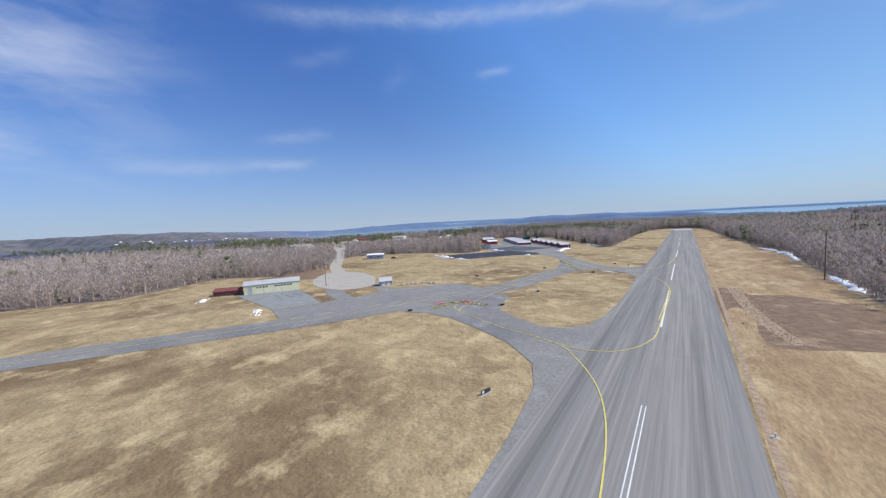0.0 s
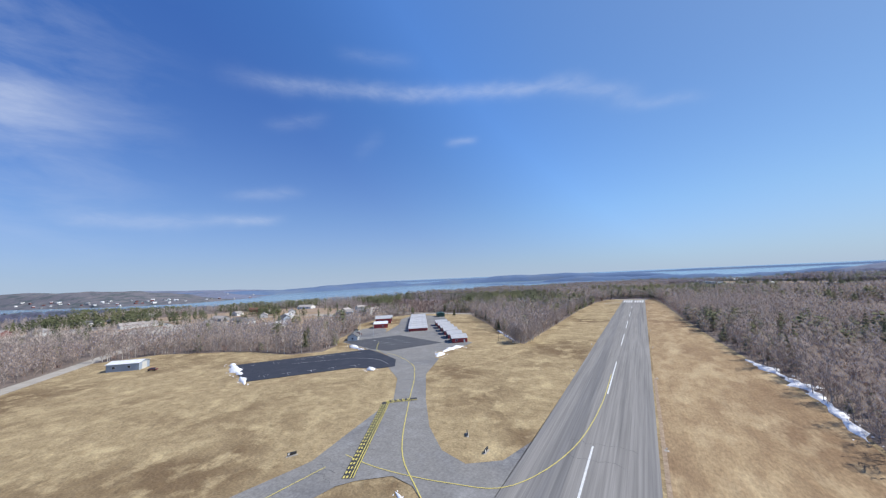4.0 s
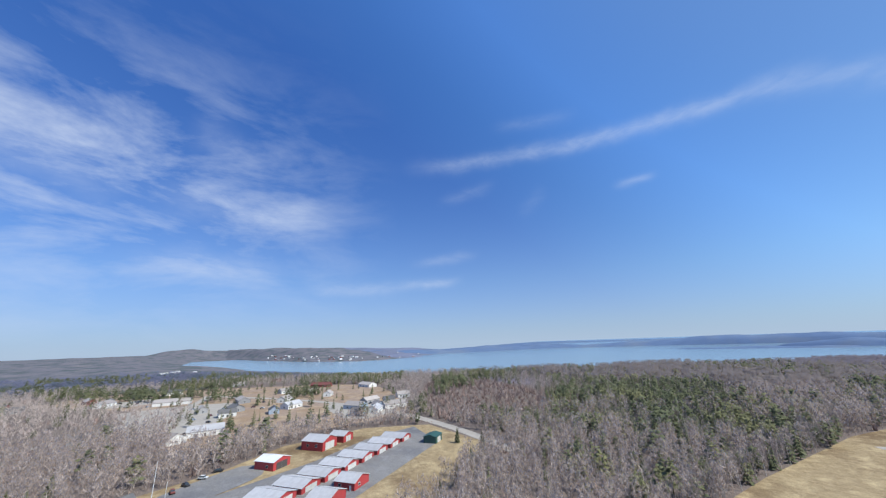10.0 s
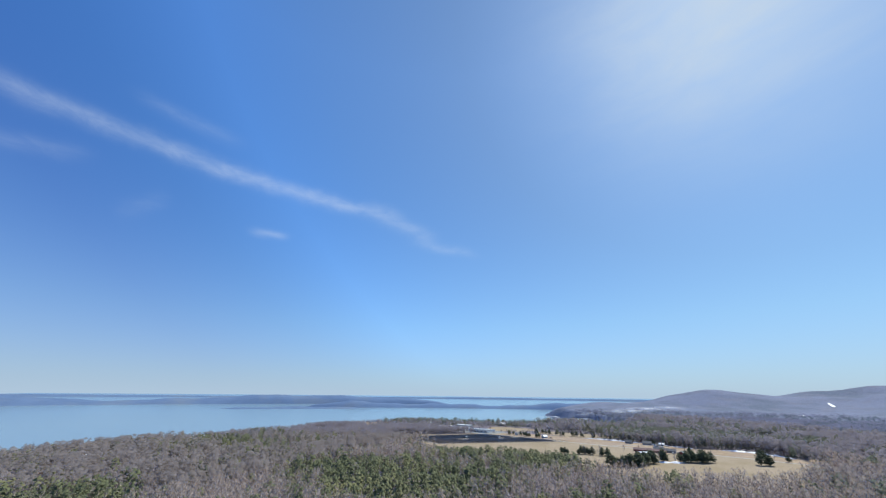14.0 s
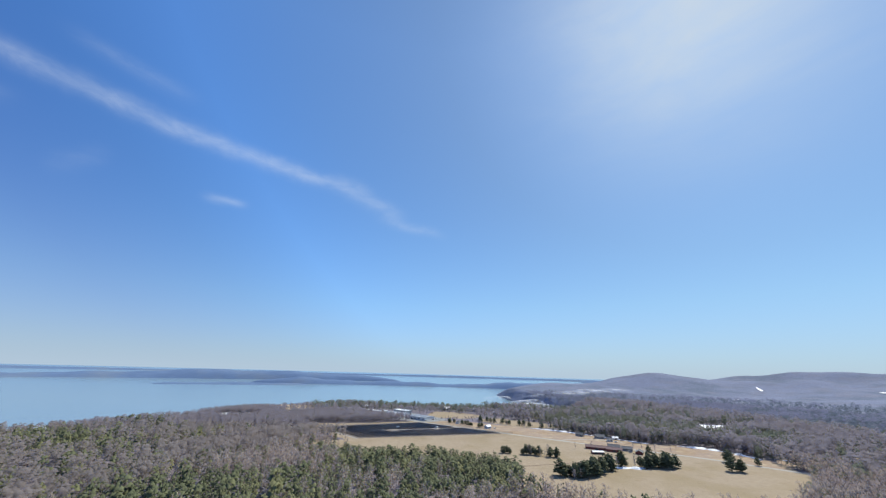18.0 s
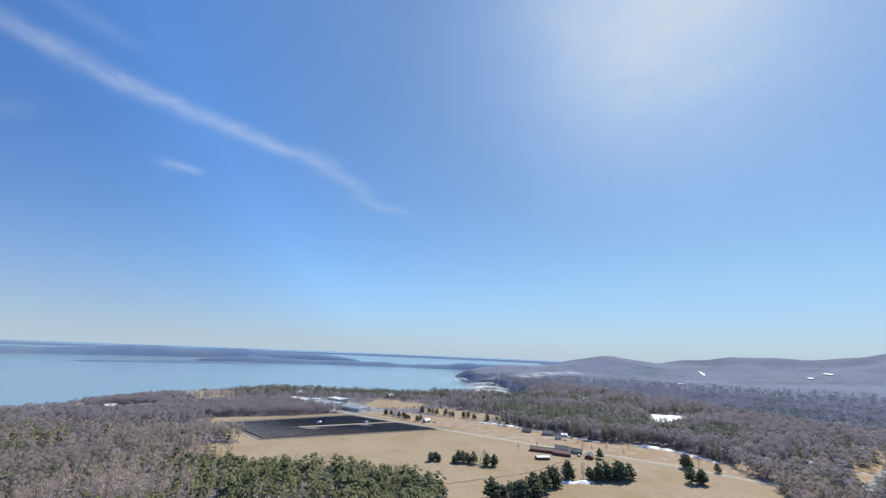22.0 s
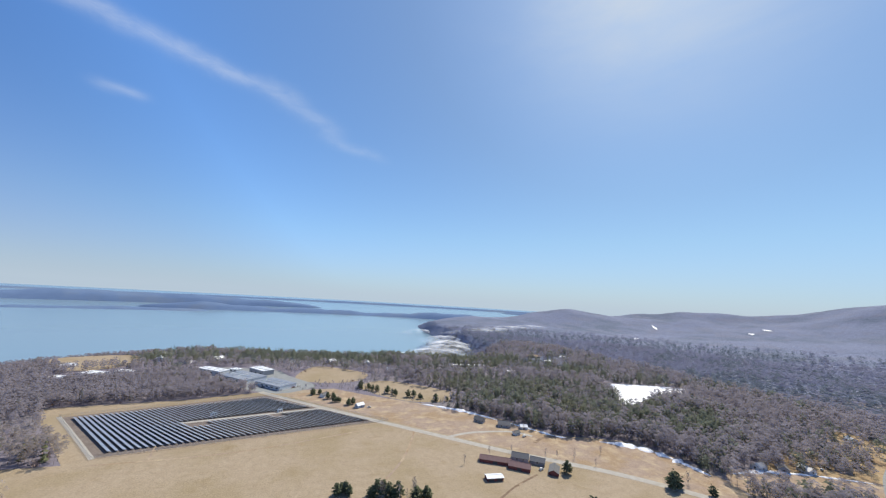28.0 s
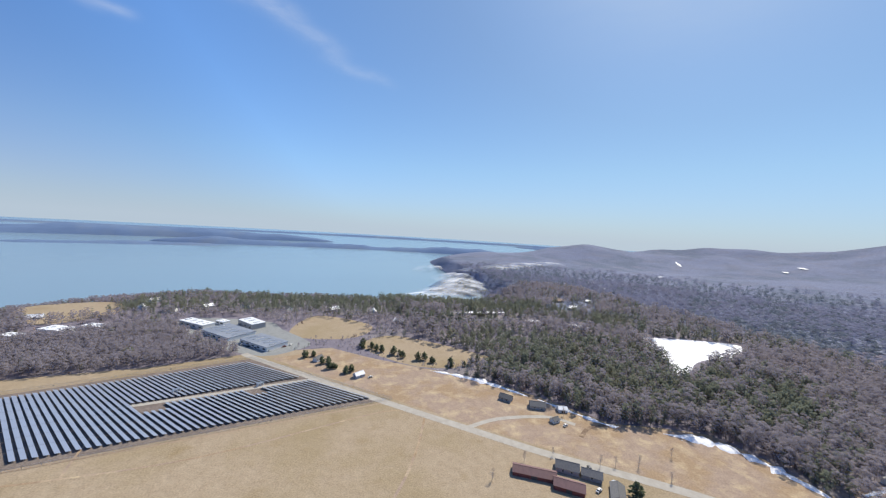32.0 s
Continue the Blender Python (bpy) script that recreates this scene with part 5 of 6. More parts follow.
def scatter(name, kinds, px, py, sizes, mat, label, category, seed, trunk="", soft=False):
    """One object of many trees: each place takes one of the given shapes, turned and scaled."""
    if not len(px):
        return
    rs = np.random.RandomState(seed)
    pick, ang = rs.randint(0, len(kinds), len(px)), rs.uniform(0, 6.283, len(px))
    pz = height(px, py) - 0.1
    V, F, T, base = [], [], [], 0
    for k, (kv, kf) in enumerate(kinds):
        m = pick == k
        c = int(m.sum())
        if not c:
            continue
        ca, sa, s = np.cos(ang[m])[:, None], np.sin(ang[m])[:, None], sizes[m][:, None]
        wide = s * rs.uniform(0.85, 1.2, (c, 1))
        x = (kv[None, :, 0] * ca - kv[None, :, 1] * sa) * wide + px[m][:, None]
        y = (kv[None, :, 0] * sa + kv[None, :, 1] * ca) * wide + py[m][:, None]
        z = kv[None, :, 2] * s + pz[m][:, None]
        V.append(np.stack([x, y, z], -1).reshape(-1, 3))
        F.append((kf[None] + (np.arange(c) * len(kv))[:, None, None]).reshape(-1, 3) + base)
        base += c * len(kv)
        T.append(np.tile(np.arange(len(kf)) < 3, c))
    V, F = np.concatenate(V), np.concatenate(F)
    me = bpy.data.meshes.new(name)
    me.vertices.add(len(V))
    me.vertices.foreach_set("co", V.ravel())
    me.loops.add(F.size)
    me.loops.foreach_set("vertex_index", F.ravel().astype(np.int32))
    me.polygons.add(len(F))
    me.polygons.foreach_set("loop_start", np.arange(0, F.size, 3, dtype=np.int32))
    if soft:
        me.polygons.foreach_set("use_smooth", np.ones(len(F), bool))
    me.update()
    me.validate()
    me.materials.append(M[mat])
    if trunk:
        me.materials.append(M[trunk])
        me.polygons.foreach_set("material_index", np.concatenate(T).astype(np.int32))
    tagged(new(name, me), label, category, kind="stuff")


rt = random.Random(4)
BARE = [bare_tree_mesh(rt, 8, 7, 0.016) for _ in range(7)]
SPRUCE = [conifer_mesh(rt) for _ in range(5)]
PINE = [pine_mesh(rt) for _ in range(5)]
BARE_LOW = [bare_tree_mesh(rt, 6, 2, 0.02) for _ in range(5)]
BARE_MID = [bare_tree_mesh(rt, 8, 3, 0.026) for _ in range(7)]
BUSH = [bush_mesh(rt) for _ in range(4)]
PUFF = [puff_mesh(rt, 11, 0.25, 0.36, 1.5) for _ in range(7)]
PINE_LATE = [puff_mesh(rt, 15, 0.2, 0.2, 1.15) for _ in range(6)]
SPRUCE_LATE = [conifer_mesh(rt, 6, 5, 0.18) for _ in range(5)]
HAZE = [puff_mesh(rt, 11, 0.2, 0.3, 1.1) for _ in range(6)]
PUFF_FAR = [puff_mesh(rt, 9, 0.62, 0.35, 3.6) for _ in range(6)]
PINE_BROAD = [(v * (1.75, 1.75, 1.0), f) for v, f in PINE]
PINE_FAR = [puff_mesh(rt, 9, 0.42, 0.3, 2.8) for _ in range(6)]


def wave(x, y, s, k):
    return np.sin(x / s + k) * np.cos(y / (s * 0.8) + 2 * k) + 0.6 * np.sin((x + y) / (s * 0.47) + 3 * k) + 0.4 * np.cos((x - 1.7 * y) / (s * 0.31) + k)


def wooded(x, y, clear_roads=7.0):
    ok = height(x, y) > SEA + 2
    for poly in CLEAR:
        ok &= ~inside(x, y, poly)
    for road in ROADS:
        ok &= ~near_line(x, y, road, clear_roads)
    return ok


def places(x0, x1, y0, y1, step, seed):
    rs = np.random.RandomState(seed)
    X, Y = np.meshgrid(np.arange(x0, x1, step), np.arange(y0, y1, step))
    x = X.ravel() + rs.uniform(-0.48, 0.48, X.size) * step
    y = Y.ravel() + rs.uniform(-0.48, 0.48, X.size) * step
    return x, y, rs


def plant_woods():
    # the near woods
    x, y, rs = places(-760, 860, -320, 1640, 5.6, 21)
    ok = wooded(x, y)
    village = inside(x, y, VILLAGE)
    ok &= ~(village & (rs.uniform(0, 1, x.size) < 0.93))
    ok &= ~(inside(x, y, YARD) & (rs.uniform(0, 1, x.size) < 0.55))
    away = np.hypot(x - np.interp(y, [0, 430, 850], [10, 25, 220]), np.maximum(0, np.maximum(-y, y - 850)))
    ok &= (away < 330) | (rs.uniform(0, 1, x.size) < 0.6)
    ok &= ~((x > 150) & (y < 650) & (rs.uniform(0, 1, x.size) < 0.75)) & ~((y < -60) & (rs.uniform(0, 1, x.size) < 0.85))
    low = inside(x, y, [(-383, 562), (-480, 640), (-430, 705), (-290, 668), (-180, 625), (-199, 560), (-225, 502)])
    green = wave(x, y, 95, 0.7) + rs.uniform(-1.0, 1.0, x.size)
    belt = inside(x, y, [(-100, 620), (-60, 900), (60, 990), (205, 955), (215, 880), (120, 840), (20, 700), (-30, 600)]) | inside(x, y, [(365, 1160), (440, 1085), (520, 1005), (600, 985), (650, 1060), (640, 1130), (610, 1200), (540, 1250), (405, 1280)])
    left = x < -120
    edge = inside(x, y, [(10, 1000), (64, 1012), (124, 1000), (207, 964), (224, 930), (205, 900), (140, 925), (50, 965)])
    shore = inside(x, y, [(-60, 1410), (-60, 1700), (620, 1700), (620, 1400), (480, 1280), (405, 1285), (330, 1345), (220, 1400), (100, 1405)])
    mixed = inside(x, y, [(-280, 540), (-40, 470), (-30, 640), (-60, 800), (-200, 820)])
    band = inside(x, y, [(-290, 560), (-225, 590), (-120, 760), (-190, 830), (-270, 680)])
    need = np.where(shore, -1.1, np.where(edge | village, -2.2, np.where(band, -1.4, np.where(mixed, 0.1, np.where(belt, np.where(x > 340, -0.7, -0.1), np.where((x > 340) & (y > 640), 0.3, np.where((x < 175) & (y > 1090), 1.5, np.where(left & (y < 330), 2.9, np.where((y < 330) | (x > 300), 1.7, np.where((y > 640) & (x < 250), 0.4, 1.15))))))))))
    con = ok & ((green > need) | (rs.uniform(0, 1, x.size) < np.where(y > 640, 0.09, 0.03))) & ~low
    bush = ok & ~con & (low | (rs.uniform(0, 1, x.size) < 0.08))
    bare = ok & ~con & ~bush
    size = rs.uniform(9, 15.5, x.size) * np.where(con, rs.uniform(0.5, 0.95, x.size), 1.0)
    size = size * np.where(y > 640, np.where(x > 340, 1.35, np.where(y > 1090, 0.95, 1.2)), 1.0)
    ok2 = (y < 640) | (rs.uniform(0, 1, x.size) < np.where(x > 340, 1.0, 0.9))
    con, bare, bush = con & ok2, bare & ok2, bush & ok2
    pine = con & (rs.uniform(0, 1, x.size) < np.where(edge, 1.0, np.where(belt, 0.8, 0.45)))
    front = inside(x, y, [(170, 1240), (200, 1290), (300, 1268), (410, 1190), (395, 1150), (340, 1150), (250, 1210)])
    size = size * np.where(edge, 0.72, np.where(front, 0.4, np.where(shore & con, 1.25, 1.0)))
    for tag, sel in (("west", y < 330), ("middle", (y >= 330) & (y < 760)), ("south", (y >= 760) & (y < 1120) & (x < 330)), ("shore", (y >= 1120) | ((y >= 760) & (x >= 330)))):
        for nm, mask, kinds, mat, lab, cat, f in (
            ("pine_woods", pine & edge, PINE_BROAD, "needle", "broad olive-green pines at the edge of the hay field", "woods", 0.95),
            ("bare_woods", bare, BARE, "twig", "dense grey leafless woods in early spring", "woods", 1.0),
            ("spruce_woods", con & ~pine, SPRUCE, "needle", "dark green spruces among bare trees", "woods", 1.08),
            ("pine_woods", pine & ~edge, PINE, "needle", "green pines among bare trees", "woods", 1.05),
            ("brush", bush, BUSH, "brush", "low red-brown brush", "brush", 0.42)):
            m = mask & sel
            if nm == "bare_woods":
                close = near_line(x, y, [(-40, 60), (10, 400), (60, 560), (150, 690), (226, 860)], 270) | near_line(x, y, [(-200, -20), (-230, 130), (-230, 280)], 110)
                scatter(nm, kinds, x[m & close], y[m & close], size[m & close], mat, lab, cat, 5, "bark")
                scatter("fine_twigs", HAZE, x[m & close], y[m & close], size[m & close], "twig_haze", "fine leafless twigs of the close woods", cat, 5, soft=True)
                late = y > 760
                scatter(nm, BARE_MID, x[m & ~close & ~late], y[m & ~close & ~late], size[m & ~close & ~late], mat, "grey leafless woods some way off", cat, 5, "bark")
                far = m & ~close & late
                hither = far & (x < 260) & (y < 1140)
                scatter(nm, PUFF, x[hither], y[hither], size[hither], "mid_twig", "grey-brown leafless woods this side of the fields", cat, 8, soft=True)
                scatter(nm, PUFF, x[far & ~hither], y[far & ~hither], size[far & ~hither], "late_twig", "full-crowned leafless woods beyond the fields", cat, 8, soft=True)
                continue
            if tag in ("south", "shore"):
                kinds = {"spruce_woods": SPRUCE_LATE, "pine_woods": PINE_BROAD if kinds is PINE_BROAD else PINE_LATE}.get(nm, kinds)
            # shore conifers get the needles with haze in their colour
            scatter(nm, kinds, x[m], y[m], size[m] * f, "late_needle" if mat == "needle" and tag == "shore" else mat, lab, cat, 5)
    # thin young growth under and between the taller trees
    x, y, rs = places(-330, 330, -40, 1100, 7.6, 31)
    ok = wooded(x, y) & ~inside(x, y, VILLAGE) & ~((x > 130) & (y < 650))
    scatter("undergrowth", BARE_LOW, x[ok], y[ok], (rs.uniform(3.5, 8.5, x.size) * np.where(y > 640, 1.4, 1.0))[ok], "thicket", "red-brown young growth between the trees", "undergrowth", 9)
    x, y, rs = places(-330, -40, 340, 800, 7.4, 41)
    ok = wooded(x, y) & ~inside(x, y, VILLAGE) & ~inside(x, y, [(-383, 562), (-480, 640), (-430, 705), (-290, 668), (-180, 625), (-199, 560), (-225, 502)])
    scatter("bare_woods", BARE, x[ok], y[ok], rs.uniform(9, 14, x.size)[ok], "twig", "dense grey leafless woods beside the hangars", "woods", 15, "bark")
    x, y, rs = places(54, 150, -20, 660, 4.6, 45)
    ok = wooded(x, y)
    scatter("undergrowth", BARE_LOW, x[ok], y[ok], rs.uniform(5, 11, x.size)[ok], "thicket", "red-brown young growth beside the runway", "undergrowth", 19)
    x, y, rs = places(-340, 130, -40, 780, 2.5, 46)
    ring = AIRFIELD + AIRFIELD[:1]
    ok = near_line(x, y, ring, 7.5) & wooded(x, y)
    scatter("undergrowth", BARE_LOW, x[ok], y[ok], rs.uniform(1.5, 5, x.size)[ok], "thicket", "red-brown brush along the wood's edge", "undergrowth", 20)
    x, y, rs = places(-190, 180, 1180, 1345, 4.6, 43)
    ok = wooded(x, y)
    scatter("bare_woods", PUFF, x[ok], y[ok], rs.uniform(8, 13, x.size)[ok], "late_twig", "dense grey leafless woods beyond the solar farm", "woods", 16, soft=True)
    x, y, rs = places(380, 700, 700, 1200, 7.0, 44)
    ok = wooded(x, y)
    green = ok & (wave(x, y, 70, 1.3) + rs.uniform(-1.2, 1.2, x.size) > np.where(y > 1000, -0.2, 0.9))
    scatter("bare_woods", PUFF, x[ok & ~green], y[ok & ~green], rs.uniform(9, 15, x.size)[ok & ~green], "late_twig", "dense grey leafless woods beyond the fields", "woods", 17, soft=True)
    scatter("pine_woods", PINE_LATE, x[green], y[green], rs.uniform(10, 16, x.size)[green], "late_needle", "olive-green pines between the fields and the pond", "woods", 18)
    # clumps of evergreens beside the hangars and round the village
    x, y, rs = places(-940, -90, 320, 1200, 8.0, 51)
    clump = inside(x, y, [(-250, 640), (-226, 727), (-143, 694), (-95, 569), (-139, 538)]) | inside(x, y, [(-370, 763), (-250, 763), (-191, 833), (-111, 681), (-194, 628)])
    rim = inside(x, y, [(-640, 420), (-520, 560), (-330, 535), (-350, 640), (-560, 700), (-900, 640), (-930, 330), (-700, 262)])
    ok = wooded(x, y) & ((clump & (wave(x, y, 34, 0.4) > -0.1)) | (rim & (wave(x, y, 60, 2.2) > 0.35)) | ((y > 760) & (x > -760) & (wave(x, y, 42, 1.1) > 0.75)))
    half = rs.uniform(0, 1, x.size) < 0.6
    scatter("pine_woods", PINE_LATE, x[ok & half], y[ok & half], rs.uniform(9, 15, x.size)[ok & half], "needle", "clumps of olive-green pines beside bare woods", "woods", 52)
    scatter("spruce_woods", SPRUCE_LATE, x[ok & ~half], y[ok & ~half], rs.uniform(9, 15, x.size)[ok & ~half], "needle", "clumps of green spruces beside bare woods", "woods", 53)
    x, y, rs = places(-1050, -180, 40, 480, 7.5, 54)
    row = near_line(x, y, [(-800, 100), (-730, 164), (-654, 223), (-592, 278), (-521, 336), (-458, 441)], 26) & (wave(x, y, 38, 0.9) > -0.5)
    row |= near_line(x, y, [(-1000, 90), (-816, 254), (-695, 365)], 60) & (wave(x, y, 50, 2.4) > 0.3)
    row |= near_line(x, y, [(-244, 299), (-202, 341), (-238, 380), (-272, 418)], 9) & (wave(x, y, 17, 1.3) > 0.1)
    ok = wooded(x, y) & row & (rs.uniform(0, 1, x.size) < 0.5)
    scatter("pine_woods", PINE, x[ok], y[ok], rs.uniform(10, 16, x.size)[ok], "needle", "dark green pines behind the village houses", "woods", 55)
    # the woods farther off
    x, y, rs = places(-1500, 1950, -100, 2200, 12, 22)
    ok = wooded(x, y) & ~((x > -760) & (x < 860) & (y > -320) & (y < 1640)) & ~((x > 860) & (y < 700))
    ok &= rs.uniform(0, 1, x.size) < np.clip((np.where(x > 0, 1950, 1450) - np.hypot(x - 50, y - 600)) / 600, 0, 1)
    green = wave(x, y, 160, 1.9) + rs.uniform(-1.4, 1.4, x.size)
    con = ok & (green > 0.4)
    bare = ok & ~con
    size = rs.uniform(8, 13, x.size)
    scatter("far_bare_woods", PUFF_FAR, x[bare], y[bare], size[bare], "far_twig", "leafless woods farther off in a haze-blue grey", "woods", 6, soft=True)
    scatter("far_spruce_woods", PINE_FAR, x[con], y[con], size[con], "far_needle", "conifer woods farther off in a haze-blue green", "woods", 7, soft=True)


plant_woods()


def clod_mesh(rng):
    """A broken lump of soil, 1 across: an uneven low octahedron."""
    v = [(0, 0, -0.3), (0, 0, rng.uniform(0.3, 0.6))] + [(rng.uniform(0.3, 0.65) * math.cos(1.257 * k), rng.uniform(0.3, 0.65) * math.sin(1.257 * k), rng.uniform(-0.05, 0.15)) for k in range(5)]
    return np.array(v), np.array([(1, 2 + k, 2 + (k + 1) % 5) for k in range(5)] + [(0, 2 + (k + 1) % 5, 2 + k) for k in range(5)])


CLODS = [clod_mesh(rt) for _ in range(6)]
for mat, reach, count, seed, lab in (("pale_soil", 2.6, 2600, 61, "pale broken clods of churned soil"), ("soil", 6.0, 800, 62, "dark broken clods of churned soil")):
    rs = np.random.RandomState(seed)
    along_y = rs.uniform(104, 170, count)
    around = np.interp(along_y, [104, 112, 124, 138, 152, 170], [25.5, 24.6, 22.6, 21.4, 21.0, 20.4]) + rs.normal(0, reach * 0.5, count)
    ok = (around > 14.8) & (around < 50)
    scatter("soil_clods", CLODS, around[ok], along_y[ok], np.exp(rs.uniform(np.log(0.15), np.log(0.8), count))[ok] + 0.1, mat, lab, "soil", seed)


# ---- single trees that stand out ----
def trunk_mesh(rng, h, r, mat, bend=0.25):
    v, f, n, rings = [], [], 7, 7
    off = Vector((0, 0))
    for k in range(rings + 1):
        u = k / rings
        off = off + Vector((rng.uniform(-bend, bend), rng.uniform(-bend, bend))) * (0.4 if k else 0)
        rad = r * (1.25 if k == 0 else 1.0) * (1 - 0.9 * u)
        v += [(off.x + rad * math.cos(6.283 * i / n), off.y + rad * math.sin(6.283 * i / n), u * h) for i in range(n)]
        if k:
            a = (k - 1) * n
            f += [(a + i, a + (i + 1) % n, a + n + (i + 1) % n, a + n + i) for i in range(n)]
    return mesh_of("trunk", v, f, mat)


def make_tree(name, kind, h, seed, label, group=""):
    """A tree with trunk and crown. kind: birch, spruce or pine."""
    rng = random.Random(seed)
    top = tagged(new(name), label, "tree", group)
    part("trunk", trunk_mesh(rng, h * 0.9, h * 0.013, "birch" if kind == "birch" else "bark", 0.12 * h / 12), top)
    if kind == "birch":
        kv, kf = bare_tree_mesh(rng, 18, 7)
        part("crown", mesh_of("crown", kv * h, [tuple(map(int, q)) for q in kf], "twig"), top)
    elif kind == "spruce":
        kv, kf = conifer_mesh(rng, 13, 11, 0.2, 0.08)
        part("crown", mesh_of("crown", kv * h, [tuple(map(int, q)) for q in kf], "needle"), top)
    else:
        a, b = pine_mesh(rng), pine_mesh(rng)
        c = pine_mesh(rng)
        kv = np.concatenate([a[0] * (1.25, 1.25, 1), b[0] * (1.3, 1.3, 0.93), c[0] * (1.35, 1.35, 0.82)])
        kf = np.concatenate([a[1], b[1] + len(a[0]), c[1] + len(a[0]) + len(b[0])])
        part("crown", mesh_of("crown", kv * h, [tuple(map(int, q)) for q in kf], "needle"), top)
    return top


def grow(proto, spots, seed, lo=0.75, hi=1.15):
    rng = random.Random(seed)
    first = True
    for x, y in spots:
        s = rng.uniform(lo, hi)
        m = pose(x, y, 0, 0, 0, rng.uniform(0, 360)) @ Matrix.Diagonal((s, s, s, 1))
        p = proto[rng.randrange(len(proto))]
        if not p.get("used"):
            p["used"] = 1
            p.matrix_basis = m
        else:
            q = copy_thing(p, m)
            q.matrix_basis = m


def along(pts, n, jit, seed):
    rng = random.Random(seed)
    p = smooth(pts, 20)
    return [(p[int(i * (len(p) - 1) / max(n - 1, 1))][0] + rng.uniform(-jit, jit), p[int(i * (len(p) - 1) / max(n - 1, 1))][1] + rng.uniform(-jit, jit)) for i in range(n)]


birches = [make_tree("bare_birch", "birch", 12, 100 + i, "leafless pale-barked birch at the wood's edge", "birches along the woods") for i in range(4)]
spruces = [make_tree("spruce", "spruce", 12, 200 + i, "dark green spruce standing beside the grass", "spruces along the airfield") for i in range(3)]
pines = [make_tree("pine", "pine", 11, 300 + i, "dark green pine standing by the hay field", "pines by the fields") for i in range(3)]
grow(birches, along([(-61, 356), (-53, 356), (-53, 420), (-53, 500), (-52, 580), (-50, 690)], 100, 3.0, 1) + along([(-174, 281), (-168, 300), (-170, 308)], 10, 3, 2) + along([(-176, 280), (-215, 276), (-262, 250), (-276, 218)], 34, 3, 3)
     + along([(-236, 178), (-222, 150), (-222, 124), (-256, 98), (-236, 42), (-258, 2), (-300, -30)], 60, 4, 4) + along([(60, 150), (62, 290), (53, 380), (46, 480)], 40, 3, 5), 7)
grow(spruces, [(-86, 396), (-90, 402), (-108, 432), (-118, 446), (-130, 462), (-142, 478), (-70, 376), (-190, 301), (-186, 297), (-194, 306), (-250, 262), (62, 330), (64, 345), (60, 360), (68, 210), (-172, 482)], 8, 0.6, 1.05)


def clusters(centres, reach, seed):
    rng = random.Random(seed)
    return [(x + rng.uniform(-reach, reach) * 1.3, y + rng.uniform(-reach, reach) * 0.7) for x, y, n in centres for _ in range(n)]


grow(pines, clusters([(229, 994, 5), (247, 986, 3), (256, 985, 6), (273, 976, 5), (392, 979, 1), (470, 930, 1)], 4.2, 12)
     + along([(266, 1238), (300, 1206), (345, 1172), (388, 1164)], 20, 6, 6) + clusters([(250, 1170, 3), (236, 1184, 3), (228, 1196, 2), (214, 1216, 4)], 4, 13), 9, 0.45, 0.95)
grow(pines, clusters([(250, 908, 6), (261, 905, 7), (271, 909, 6), (283, 915, 5), (298, 926, 4), (322, 936, 4), (345, 930, 5), (356, 930, 6), (368, 928, 6), (421, 911, 4), (448, 943, 2)], 5.0, 14), 15, 0.7, 1.3)
grow(birches, clusters([(252, 984, 4), (266, 980, 4), (290, 920, 3), (312, 932, 4), (335, 934, 3), (255, 900, 3)], 5.0, 16), 17, 0.6, 1.0)
grow(birches, [(388, 1006), (398, 1004), (412, 1000), (442, 1002), (366, 1022), (345, 1022), (318, 1012), (420, 985), (300, 1190), (322, 1168), (352, 1152), (376, 1128), (404, 1060), (468, 946)], 10, 0.5, 0.85)


# ---- signs, lamps, poles and markings of the airfield ----
def guidance_sign(x, y, turn):
    top = tagged(new("taxiway_sign"), "low black taxiway guidance sign on two short legs", "sign", "taxiway signs")
    top.matrix_world = pose(x, y, 0.05, 0, 0, turn) @ Matrix.Diagonal((0.7, 0.7, 0.7, 1))
    block("board", (-1.5, -0.15, 0.35, 1.5, 0.15, 1.25), "black", top)
    block("face", (-1.35, -0.19, 0.45, -0.7, -0.14, 1.15), "white", top, "white sign face", 0.01)
    for u in (-1.1, 1.1):
        block("leg", (u - 0.06, -0.06, 0, u + 0.06, 0.06, 0.36), "steel", top)
    block("footing", (-1.9, -0.55, -0.04, 1.9, 0.55, 0.04), "gravel", top)


for x, y, a in ((-23.5, 51, 70), (-48, 108, 40), (-44.5, 134, 60), (-35, 191, 20), (-73.5, 87.5, 50), (-30, 228, 120), (-22, 222, 90), (-64, 200, 60), (-88, 160, 10)):
    guidance_sign(x, y, a)


def edge_light(x, y):
    top = tagged(new("runway_light"), "small runway edge light on a thin stalk", "lamp", "runway edge lights")
    top.matrix_world = pose(x, y, 0.05)
    block("stalk", (-0.05, -0.05, 0, 0.05, 0.05, 0.45), "steel", top, b=0.01)
    block("lens", (-0.12, -0.12, 0.45, 0.12, 0.12, 0.68), "white", top, b=0.04)
    block("pad", (-0.5, -0.5, -0.03, 0.5, 0.5, 0.05), "gravel", top)
    return top


light = edge_light(RW + 1.6, -60)
for k in range(13):
    for x in (-RW - 1.6, RW + 1.6):
        if (x, k) != (RW + 1.6, 0):
            if x < 0 and k in (1, 2, 4, 5):
                continue
            copy_thing(light, pose(x, -60 + 60 * k, 0.05))


